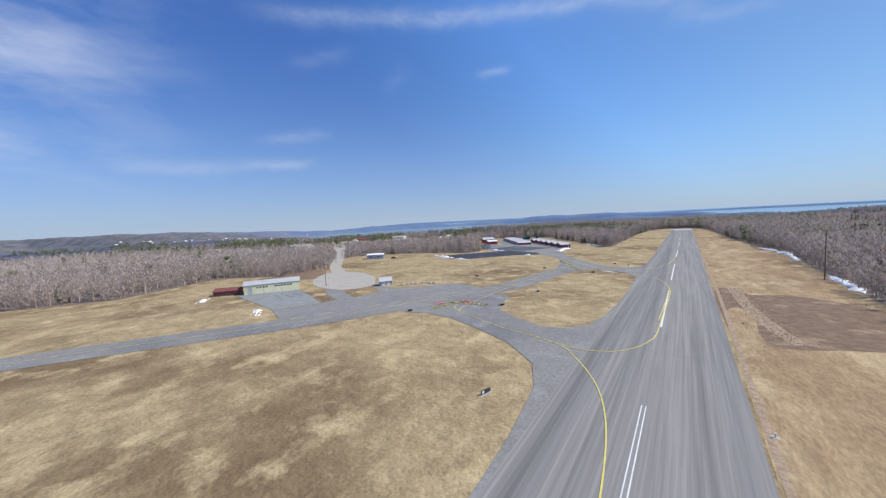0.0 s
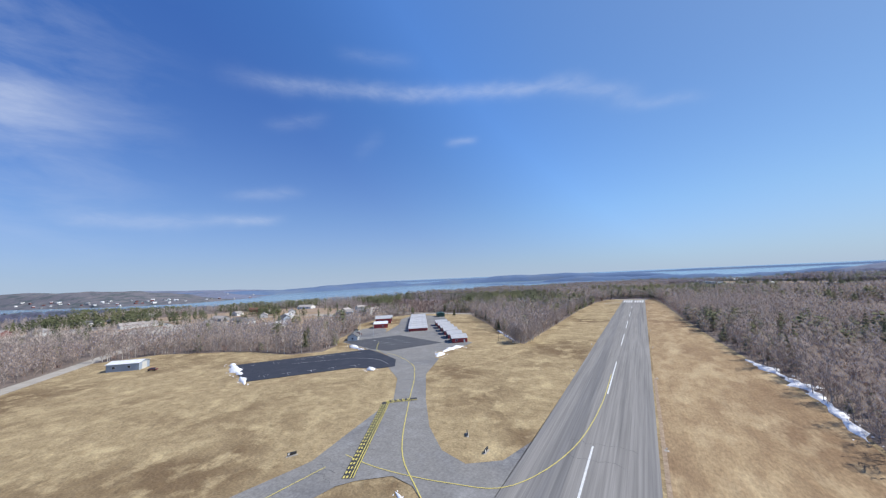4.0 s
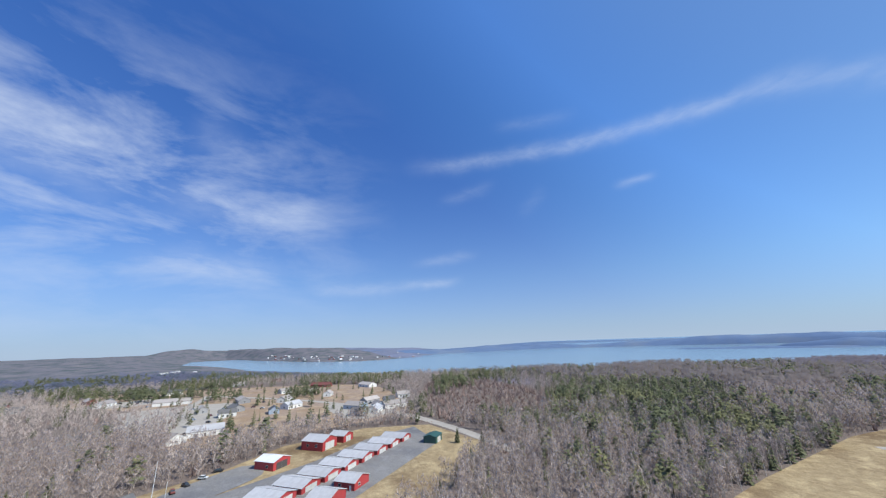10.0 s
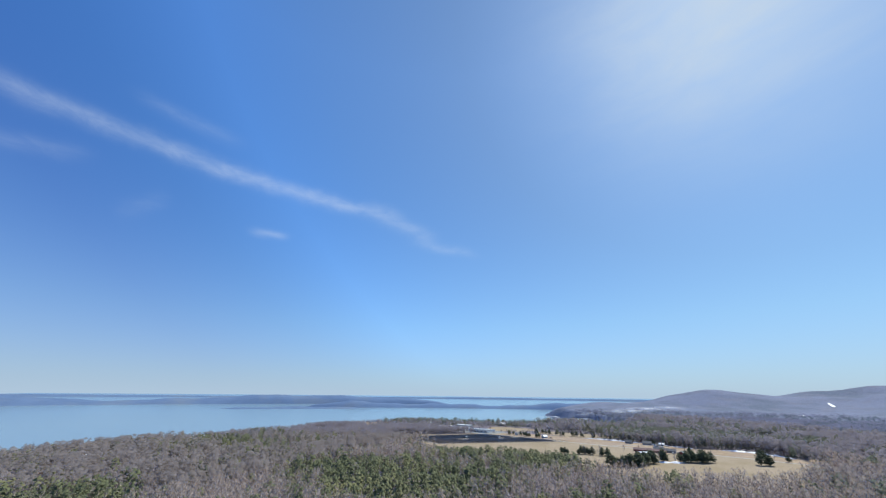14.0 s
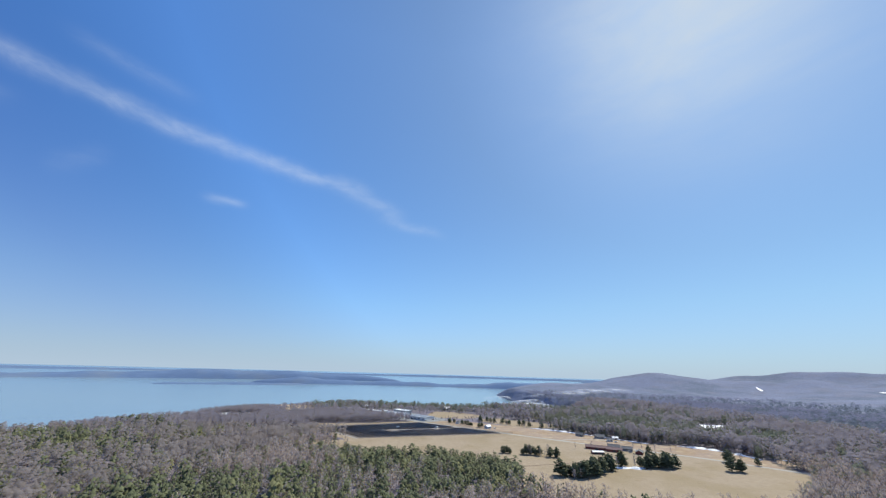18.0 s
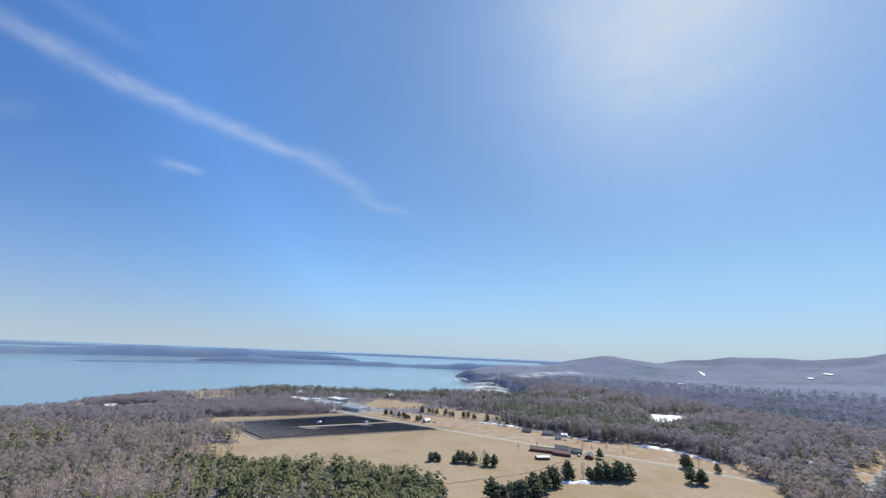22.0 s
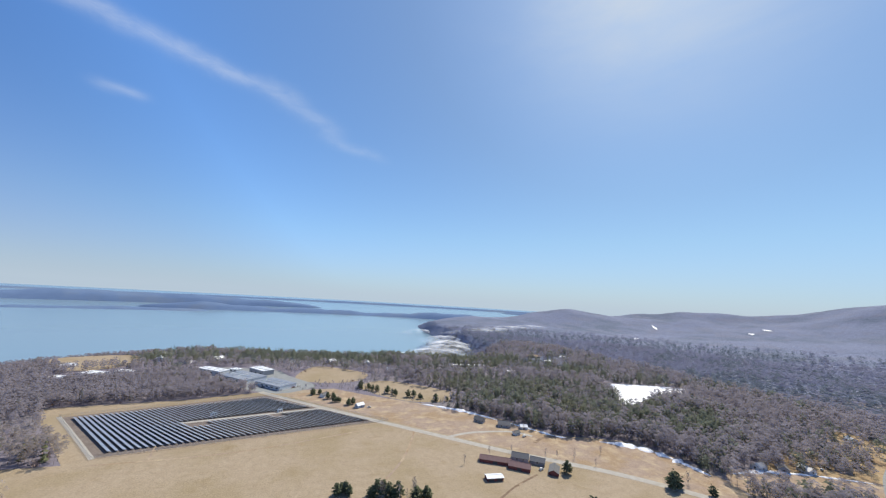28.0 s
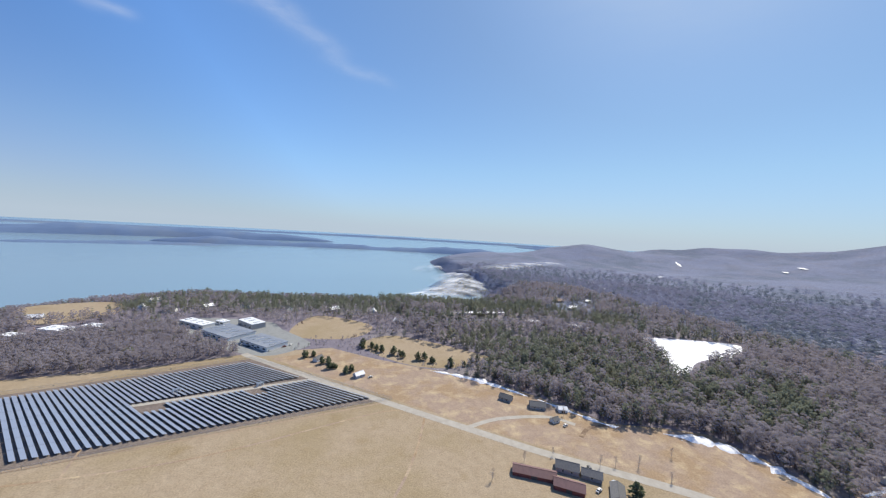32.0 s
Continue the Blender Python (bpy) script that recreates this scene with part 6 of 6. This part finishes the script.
def pole(name, label, x, y, h, r, mat, arms=()):
    top = tagged(new(name), label, "pole")
    top.matrix_world = pose(x, y, 0)
    v, f, n = [], [], 8
    for k in range(5):
        u = k / 4
        v += [(r * (1 - 0.4 * u) * math.cos(6.283 * i / n), r * (1 - 0.4 * u) * math.sin(6.283 * i / n), u * h) for i in range(n)]
        if k:
            a = (k - 1) * n
            f += [(a + i, a + (i + 1) % n, a + n + (i + 1) % n, a + n + i) for i in range(n)]
    part("shaft", mesh_of("shaft", v, f, mat), top)
    for z, w in arms:
        block("crossarm", (-w / 2, -0.07, z - 0.07, w / 2, 0.07, z + 0.07), mat, top, b=0.02)
    return top


pole("mast", "tall thin dark mast on the grass by the woods", 51, 200, 19, 0.22, "wood", ((18.4, 1.2),))
pole("flag_pole", "tall white pole behind the office house", -177, 340, 15, 0.14, "white")
for x, y in ((-150, 108), (-196, 118), (-226, 150), (-268, 196), (-330, 244), (-390, 292), (-256, 470), (-186, 492), (-300, 486)):
    pole("utility_pole", "weathered wooden utility pole with a crossarm", x, y, 10, 0.16, "wood", ((9.3, 2.2),))
pole("marker_post", "short dark post by the wood's edge", -70, 354, 5, 0.12, "wood")
pole("beacon", "white beacon pole by the hangar apron", -168, 345, 9, 0.12, "white", ((8.8, 0.8),))


def pad_lines():
    pad = next(o for o in scene.objects if o.name == "pavement_pad")
    a, b, c, d = Vector((-181, 246)), Vector((-136, 305)), Vector((-98, 277)), Vector((-141, 232))
    for u in (0.14, 0.3, 0.46, 0.62, 0.78):
        for w in (0.16, 0.8):
            p, q = a.lerp(b, u), d.lerp(c, u)
            m0, m1 = p.lerp(q, w), p.lerp(q, w + 0.09)
            painted(pad, [m0, m1], 0.15, 0.215, "white")
            side = (b - a).normalized() * 2.4
            painted(pad, [m0 - side, m0 + side], 0.15, 0.217, "white")
    painted(pad, smooth([(-150, 262), (-138, 274), (-126, 284), (-112, 286), (-100, 280)]), 0.16, 0.219, "white")
    painted(pad, smooth([(-158, 270), (-146, 284), (-134, 296)]), 0.13, 0.219, "white")
    pad2 = next(o for o in scene.objects if o.name == "pavement_pad.001")
    for u in (0.3, 0.6):
        for w in (0.15, 0.32, 0.5, 0.68):
            p = Vector((-166, 322)).lerp(Vector((-124, 308)), w)
            q = Vector((-148, 351)).lerp(Vector((-106, 337)), w)
            m0 = p.lerp(q, u)
            painted(pad2, [m0, p.lerp(q, u + 0.1)], 0.25, 0.226, "white")


pad_lines()


def cracks(parent, pts, width, count, seed, z):
    """Tarred cracks that wander across a taxiway."""
    rng = random.Random(seed)
    for _ in range(count):
        i = rng.randrange(2, len(pts) - 3)
        p, q = Vector(pts[i]), Vector(pts[i + 1])
        d = (q - p).normalized()
        s = Vector((-d.y, d.x))
        line, u = [], rng.uniform(-0.5, -0.2) * width
        run = rng.uniform(0, 1)
        p = p.lerp(q, run)
        while u < rng.uniform(0.25, 0.5) * width:
            line.append(p + s * u + d * rng.uniform(-0.9, 0.9))
            u += rng.uniform(0.8, 2.0)
        if len(line) > 1:
            part("crack", ribbon_mesh("crack", line, rng.uniform(0.05, 0.10), z, "crack"), parent)


TAXI = next(o for o in scene.objects if o.name == "taxiway")
cracks(TAXI, taxi_a[50:], 12, 30, 5, 0.185)
APRON = next(o for o in scene.objects if o.name == "apron.002")
cracks(APRON, [tuple(p) for p in smooth([(-112, 304), (-120, 340), (-140, 378), (-172, 430), (-200, 470)], 8)], 22, 26, 7, 0.2)
cracks(RUNWAY, [(0, y) for y in range(40, 660, 12)], 24, 16, 8, 0.178)


# ---- vehicles ----
def car(x, y, turn, paint, label):
    top = tagged(new("car"), label, "car", "parked cars")
    top.matrix_world = pose(x, y, 0.2, 0, 0, turn)
    body = bevelled(-2.2, -0.88, 0.35, 2.2, 0.88, 0.95, 0.16, 2)
    body.materials.append(M[paint])
    part("body", body, top)
    v, f = box(-1.5, -0.78, 0.93, 1.2, 0.78, 1.5)
    v = [(q[0] * (0.72 if q[2] > 1.2 else 1.0) - 0.1, q[1] * (0.86 if q[2] > 1.2 else 1.0), q[2]) for q in v]
    part("cabin", mesh_of("cabin", v, f, "glass"), top)
    block("roof", (-1.15, -0.66, 1.49, 0.76, 0.66, 1.54), paint, top, b=0.02)
    for u in (-1.35, 1.35):
        for w in (-0.82, 0.82):
            n = 12
            wv = [(u + 0.34 * math.cos(6.283 * i / n), w + sg * 0.1, 0.34 + 0.34 * math.sin(6.283 * i / n)) for sg in (-1, 1) for i in range(n)]
            wf = [(i, (i + 1) % n, n + (i + 1) % n, n + i) for i in range(n)] + [tuple(range(n - 1, -1, -1)), tuple(range(n, 2 * n))]
            part("wheel", mesh_of("wheel", wv, wf, "rubber"), top)


for x, y, a, c, lab in ((-190, 350, 30, "car_paint", "dark parked car near the office house"), (-196, 356, 60, "white", "white parked car near the office house"), (-184, 346, 10, "dark_red", "dark red parked car near the office house"), (-212, 224, 45, "dark_red", "dark red car beside the storage building"),
                        (-203, 362, 80, "car_paint", "dark parked car on the grass edge"), (372, 990, 20, "white", "white parked car in the farmyard"), (380, 1006, 70, "car_paint", "dark parked car in the farmyard"), (386, 992, 100, "blue_grey", "blue-grey parked car in the farmyard"),
                        (396, 1048, 20, "white", "white car parked at the wood's edge"), (-320, 362, 0, "white", "white parked car in the village"), (-328, 366, 30, "car_paint", "dark parked car in the village"), (-395, 395, 50, "white", "white parked car in the village"),
                        (-410, 388, 80, "dark_red", "red parked car in the village"), (-440, 400, 20, "car_paint", "dark parked car in the village"), (-480, 330, 70, "white", "white parked car in the village"), (-500, 290, 10, "blue_grey", "blue-grey parked car in the village"),
                        (268, 1156, 20, "white", "white parked car by the roadside house"), (610, 932, 10, "white", "white parked car by the far road"), (622, 934, 30, "car_paint", "dark parked car by the far road"), (640, 940, 60, "white", "white parked car by the far road")):
    car(x, y, a, c, lab)


def rock(x, y, r, seed):
    rng = random.Random(seed)
    bm = bmesh.new()
    bmesh.ops.create_icosphere(bm, subdivisions=2, radius=r)
    for v in bm.verts:
        v.co = v.co * (1 + 0.25 * noise.noise(v.co * 1.4 / r + Vector((seed, 0, 0)))) * rng.uniform(0.95, 1.05)
        v.co.z = max(v.co.z * 0.65, -0.2 * r) + 0.2 * r
    me = bpy.data.meshes.new("boulder")
    bm.to_mesh(me)
    bm.free()
    me.materials.append(M["gravel"])
    tagged(new("boulder", me), "pale grey boulder beside the small shed", "rock", "boulders by the shed").location = (x, y, 0.05)


for i, (x, y) in enumerate(((-113, 127), (-111, 129), (-109, 130), (-107, 131), (-105, 134), (-103, 135), (-101, 135), (-99, 136))):
    rock(x, y, 0.7 + 0.12 * (i % 4), i)


# ---- fence round the solar farm, its sheds ----
def fence(pts, step, label):
    top = tagged(new("fence"), label, "fence")
    post = mesh_of("fence_post", *box(-0.06, -0.06, 0, 0.06, 0.06, 2.1), "steel")
    for a, b in zip(pts, pts[1:]):
        a, b = Vector(a), Vector(b)
        n = int((b - a).length / step)
        for k in range(n):
            p = a.lerp(b, k / n)
            part("fence_post", post, top).location = (p.x, p.y, 0)
        d = (b - a).normalized()
        s = Vector((-d.y, d.x)) * 0.04
        for z in (0.5, 1.2, 2.0):
            v = [(*(a - s), z - 0.05), (*(b - s), z - 0.05), (*(b + s), z - 0.05), (*(a + s), z - 0.05), (*(a - s), z + 0.05), (*(b - s), z + 0.05), (*(b + s), z + 0.05), (*(a + s), z + 0.05)]
            part("rail", mesh_of("rail", v, [(3, 2, 1, 0), (4, 5, 6, 7), (0, 1, 5, 4), (1, 2, 6, 5), (2, 3, 7, 6), (3, 0, 4, 7)], "steel"), top)


fence([(66, 1078), (-2, 1176), (160, 1222), (280, 1113), (66, 1078)], 7, "steel post fence round the solar farm")
for x, y in ((120, 1158), (178, 1158)):
    top = tagged(new("inverter_cabinet"), "pale grey inverter cabinet among the solar rows", "cabinet")
    top.matrix_world = pose(x, y, 0, 0, 0, 40)
    block("body", (-2.5, -1.2, 0.1, 2.5, 1.2, 2.6), "white_wall", top)
    block("roof", (-2.7, -1.4, 2.6, 2.7, 1.4, 2.75), "steel", top)
    block("base", (-2.8, -1.5, 0, 2.8, 1.5, 0.12), "gravel", top)
    for u in (-1.2, 1.2):
        block("door", (u - 0.9, -1.26, 0.2, u + 0.9, -1.19, 2.4), "grey_wall", top, b=0.01)
ribbon("road", smooth([(103, 1066), (98, 1090), (90, 1150)]), 1.2, 0.11, "hay_brown", "faint track across the hay field", "track")
ribbon("road", smooth([(300, 1085), (285, 1050), (268, 1020), (240, 985)]), 1.6, 0.11, "hay_brown", "narrow ditch line across the hay field", "track")
ribbon("road", smooth([(70, 1068), (160, 1070), (270, 1096), (300, 1085)]), 1.4, 0.1, "hay_brown", "faint track beside the solar farm", "track")
ribbon("road", smooth([(222, 940), (300, 955), (340, 975), (365, 985)]), 1.6, 0.11, "soil", "brown ditch between two hay fields", "track")
ribbon("road", smooth([(398, 1034), (412, 1042), (428, 1042)]), 3, 0.11, "soil", "brown farm track at the wood's edge", "track")

for i, (x, y) in enumerate([(-330, 345), (-350, 352), (-372, 340), (-384, 352), (-398, 330), (-420, 326), (-440, 335), (-452, 318), (-300, 318), (-310, 340), (-316, 470), (-306, 476), (-330, 498), (-345, 490), (-350, 518), (-540, 275), (-552, 268), (-560, 256), (-420, 362), (-360, 368)]):
    car(x, y, i * 47, ("white", "car_paint", "blue_grey", "dark_red")[i % 4], ("white", "dark", "blue-grey", "dark red")[i % 4] + " parked car in a gravel yard")
for i, (x, y) in enumerate([(143, 1262), (150, 1256), (158, 1250), (166, 1246), (172, 1240), (134, 1300), (128, 1306), (186, 1250), (192, 1256), (112, 1312)]):
    car(x, y, i * 31, ("white", "car_paint", "blue_grey", "dark_red")[i % 4], ("white", "dark", "blue-grey", "dark red")[i % 4] + " parked car beside the factory")
# ---- the town and houses far off ----
rng = random.Random(77)
for k in range(96):
    if k < 30:
        x, y = rng.uniform(-1500, -720), rng.uniform(150, 900)
    elif k < 44:
        x, y = rng.uniform(-3000, -2350), rng.uniform(1050, 1900)
    elif k < 56:
        x, y = rng.uniform(-650, -120), rng.uniform(800, 1350)
    else:
        y = rng.uniform(640, 1250)
        x = float(np.interp(y, [687, 909, 1154, 1530], [-3541, -2766, -2420, -2470])) - rng.uniform(60, 520)
    z = float(height(x, y))
    if z < SEA + 2:
        continue
    w, d, h = rng.uniform(11, 24), rng.uniform(8, 13), rng.uniform(4, 7) + (2 if k > 55 else 0)
    top = tagged(new("house"), "pale far-off house of the town", "house")
    top.matrix_world = pose(x, y, z - 0.5, 0, 0, rng.uniform(0, 180))
    part("wall", mesh_of("wall", *box(-w / 2, -d / 2, 0, w / 2, d / 2, h), rng.choice(["white_wall", "white_wall", "grey_wall", "dark_red"])), top)
    rv = [(-w / 2 - 0.4, -d / 2 - 0.4, h), (w / 2 + 0.4, -d / 2 - 0.4, h), (w / 2 + 0.4, d / 2 + 0.4, h), (-w / 2 - 0.4, d / 2 + 0.4, h), (-w / 2 - 0.4, 0, h + 3), (w / 2 + 0.4, 0, h + 3)]
    part("roof", mesh_of("roof", rv, [(0, 1, 5, 4), (2, 3, 4, 5), (1, 2, 5), (3, 0, 4), (3, 2, 1, 0)], rng.choice(["shingle", "white_roof", "metal_roof"])), top)


# ---- drains and worn lines in the grass ----
for line in ([(-71, 272), (-63, 287), (-53, 305), (-48, 322), (-46, 334)], [(-120, 278), (-120, 261), (-123, 240), (-141, 222), (-184, 189)], [(-90, 305), (-82, 329), (-67, 332), (-59, 346)]):
    ribbon("track", smooth(line, 5), 0.7, 0.075, "strip", "faint worn line in the dry grass", "track")


# ---- sea mist in the cove ----
def mist_material():
    mat = bpy.data.materials.new("thin_mist")
    mat.use_nodes = True
    nt = mat.node_tree
    nt.nodes.clear()
    n = nt.nodes.new
    out, mix, clear, white = n("ShaderNodeOutputMaterial"), n("ShaderNodeMixShader"), n("ShaderNodeBsdfTransparent"), n("ShaderNodeBsdfDiffuse")
    white.inputs["Color"].default_value = (0.85, 0.87, 0.9, 1)
    tc, mp, t, g, r, mul = n("ShaderNodeTexCoord"), n("ShaderNodeMapping"), n("ShaderNodeTexNoise"), n("ShaderNodeTexGradient"), n("ShaderNodeMapRange"), n("ShaderNodeMath")
    g.gradient_type = "SPHERICAL"
    t.inputs["Scale"].default_value, t.inputs["Detail"].default_value = 2.6, 6
    r.inputs["From Min"].default_value, r.inputs["From Max"].default_value, r.inputs["To Max"].default_value = 0.38, 0.74, 1.0
    mul.operation = "MULTIPLY"
    nt.links.new(tc.outputs["Object"], mp.inputs[0])
    nt.links.new(mp.outputs[0], t.inputs["Vector"])
    nt.links.new(tc.outputs["Object"], g.inputs["Vector"])
    nt.links.new(t.outputs["Fac"], r.inputs["Value"])
    nt.links.new(r.outputs[0], mul.inputs[0])
    nt.links.new(g.outputs["Fac"], mul.inputs[1])
    nt.links.new(mul.outputs[0], mix.inputs[0])
    nt.links.new(clear.outputs[0], mix.inputs[1])
    nt.links.new(white.outputs[0], mix.inputs[2])
    nt.links.new(mix.outputs[0], out.inputs[0])
    return mat


M["mist"] = mist_material()


def mist(x, y, z, sx, sy, tall, turn, label):
    n, v, f = 16, [], []
    for j in range(n + 1):
        for i in range(n + 1):
            a, b = 2 * i / n - 1, 2 * j / n - 1
            v.append((a, b, 0.2 * max(0.0, 1 - a * a - b * b)))
            if i and j:
                k = j * (n + 1) + i
                f.append((k - n - 2, k - n - 1, k, k - 1))
    me = mesh_of("mist", v, f, "mist")
    for p in me.polygons:
        p.use_smooth = True
    ob = tagged(new("mist", me), label, "mist", kind="stuff")
    ob.matrix_world = pose(x, y, z, 0, 0, turn) @ Matrix.Diagonal((sx, sy, 5 * tall, 1))


for x, y, z, sx, sy, tall, turn in ((470, 1720, -44, 170, 70, 10, 30), (560, 1760, -44, 160, 110, 14, 50), (620, 1800, -42, 180, 120, 18, 55), (640, 1840, -36, 170, 110, 18, 60), (690, 1920, -42, 190, 120, 18, 55), (720, 1990, -34, 190, 110, 18, 50), (720, 2080, -42, 170, 110, 16, 50), (780, 2000, -30, 190, 80, 18, 30),
                                    (860, 2060, -8, 210, 60, 16, 15), (930, 2085, -2, 200, 60, 16, 14), (1010, 2110, 6, 200, 50, 16, 12), (1140, 2140, 12, 160, 40, 14, 8), (690, 2360, -42, 140, 70, 14, 40)):
    mist(x, y, z, sx, sy, tall, turn, "thin white sea mist lying in the cove")

# ---- snow clearings on the wooded hills ----
def hill_snow(x, y, a, b, turn, label, mat="snow", lift=3.5):
    n, v, f = 14, [(0, 0)], []
    rng = random.Random(int(x))
    for i in range(n):
        r = rng.uniform(0.75, 1.1)
        v.append((a * r * math.cos(6.283 * i / n), b * r * math.sin(6.283 * i / n)))
        f.append((0, 1 + i, 1 + (i + 1) % n))
    c, s = math.cos(radians(turn)), math.sin(radians(turn))
    pts = [(x + p * c - q * s, y + p * s + q * c) for p, q in v]
    tagged(new("snow_patch", mesh_of("snow_patch", [(p, q, float(height(p, q)) + lift) for p, q in pts], f, mat)), label, "snow" if mat == "snow" else "field")


for x, y, a, b, turn, lab in ((1929, 2099, 90, 9, 48, "narrow white ski slope on the wooded hill"), (1479, 1834, 26, 10, 20, "small snowy clearing in far woods"), (2118, 1761, 22, 14, 50, "small snowy clearing in far woods"), (977, 1607, 34, 8, 60, "small snowy clearing in far woods"),
                              (690, 1395, 26, 10, 40, "snowy clearing in the woods"), (482, 1374, 62, 9, 0, "snowy field edge in the woods"), (540, 1308, 16, 9, -20, "small snowy clearing in the woods"), (598, 1272, 22, 6, -40, "narrow snowy clearing in the woods"), (1036, 1723, 30, 12, 20, "small snowy clearing in far woods"), (775, 1448, 20, 8, 40, "small snowy clearing in the woods"), (2245, 1765, 12, 40, -30, "narrow snowy track on the hill")):
    hill_snow(x, y, a * 0.8, b * 0.8, turn, lab)
hill_snow(700, 1464, 24, 22, 20, "small tan clearing in the woods", "hay_brown")
hill_snow(-228, 1292, 44, 30, 10, "small tan clearing round a few houses", "hay_brown", 0.5)
hill_snow(-142, 1266, 40, 28, 10, "small tan clearing round a few houses", "hay_brown", 0.5)
for hx, hy, turn, wall, roof, lab in ((-250, 1304, 20, "white_wall", "tan_roof", "small white house in a clearing with a faded roof"), (-228, 1298, 65, "grey_wall", "shingle", "small grey house in a clearing with a dark roof"), (-208, 1296, 10, "white_wall", "white_roof", "small white house in a clearing with a pale roof"),
                                      (-162, 1276, 40, "white_wall", "white_roof", "small white house in a clearing with a pale roof"), (-140, 1272, 80, "grey_wall", "shingle", "small grey house in a clearing with a dark roof"), (-122, 1280, 15, "dark_red", "tan_roof", "small red house in a clearing with a faded roof")):
    gabled("house", lab, "house", hx, hy, turn, 11, 8, 3, 5.4, wall, roof, windows=[("s", -2.5, 1.1, 1.2, 1.2), ("s", 2.5, 1.1, 1.2, 1.2), ("w", 0, 1.1, 1.2, 1.2)], z=float(height(hx, hy)))
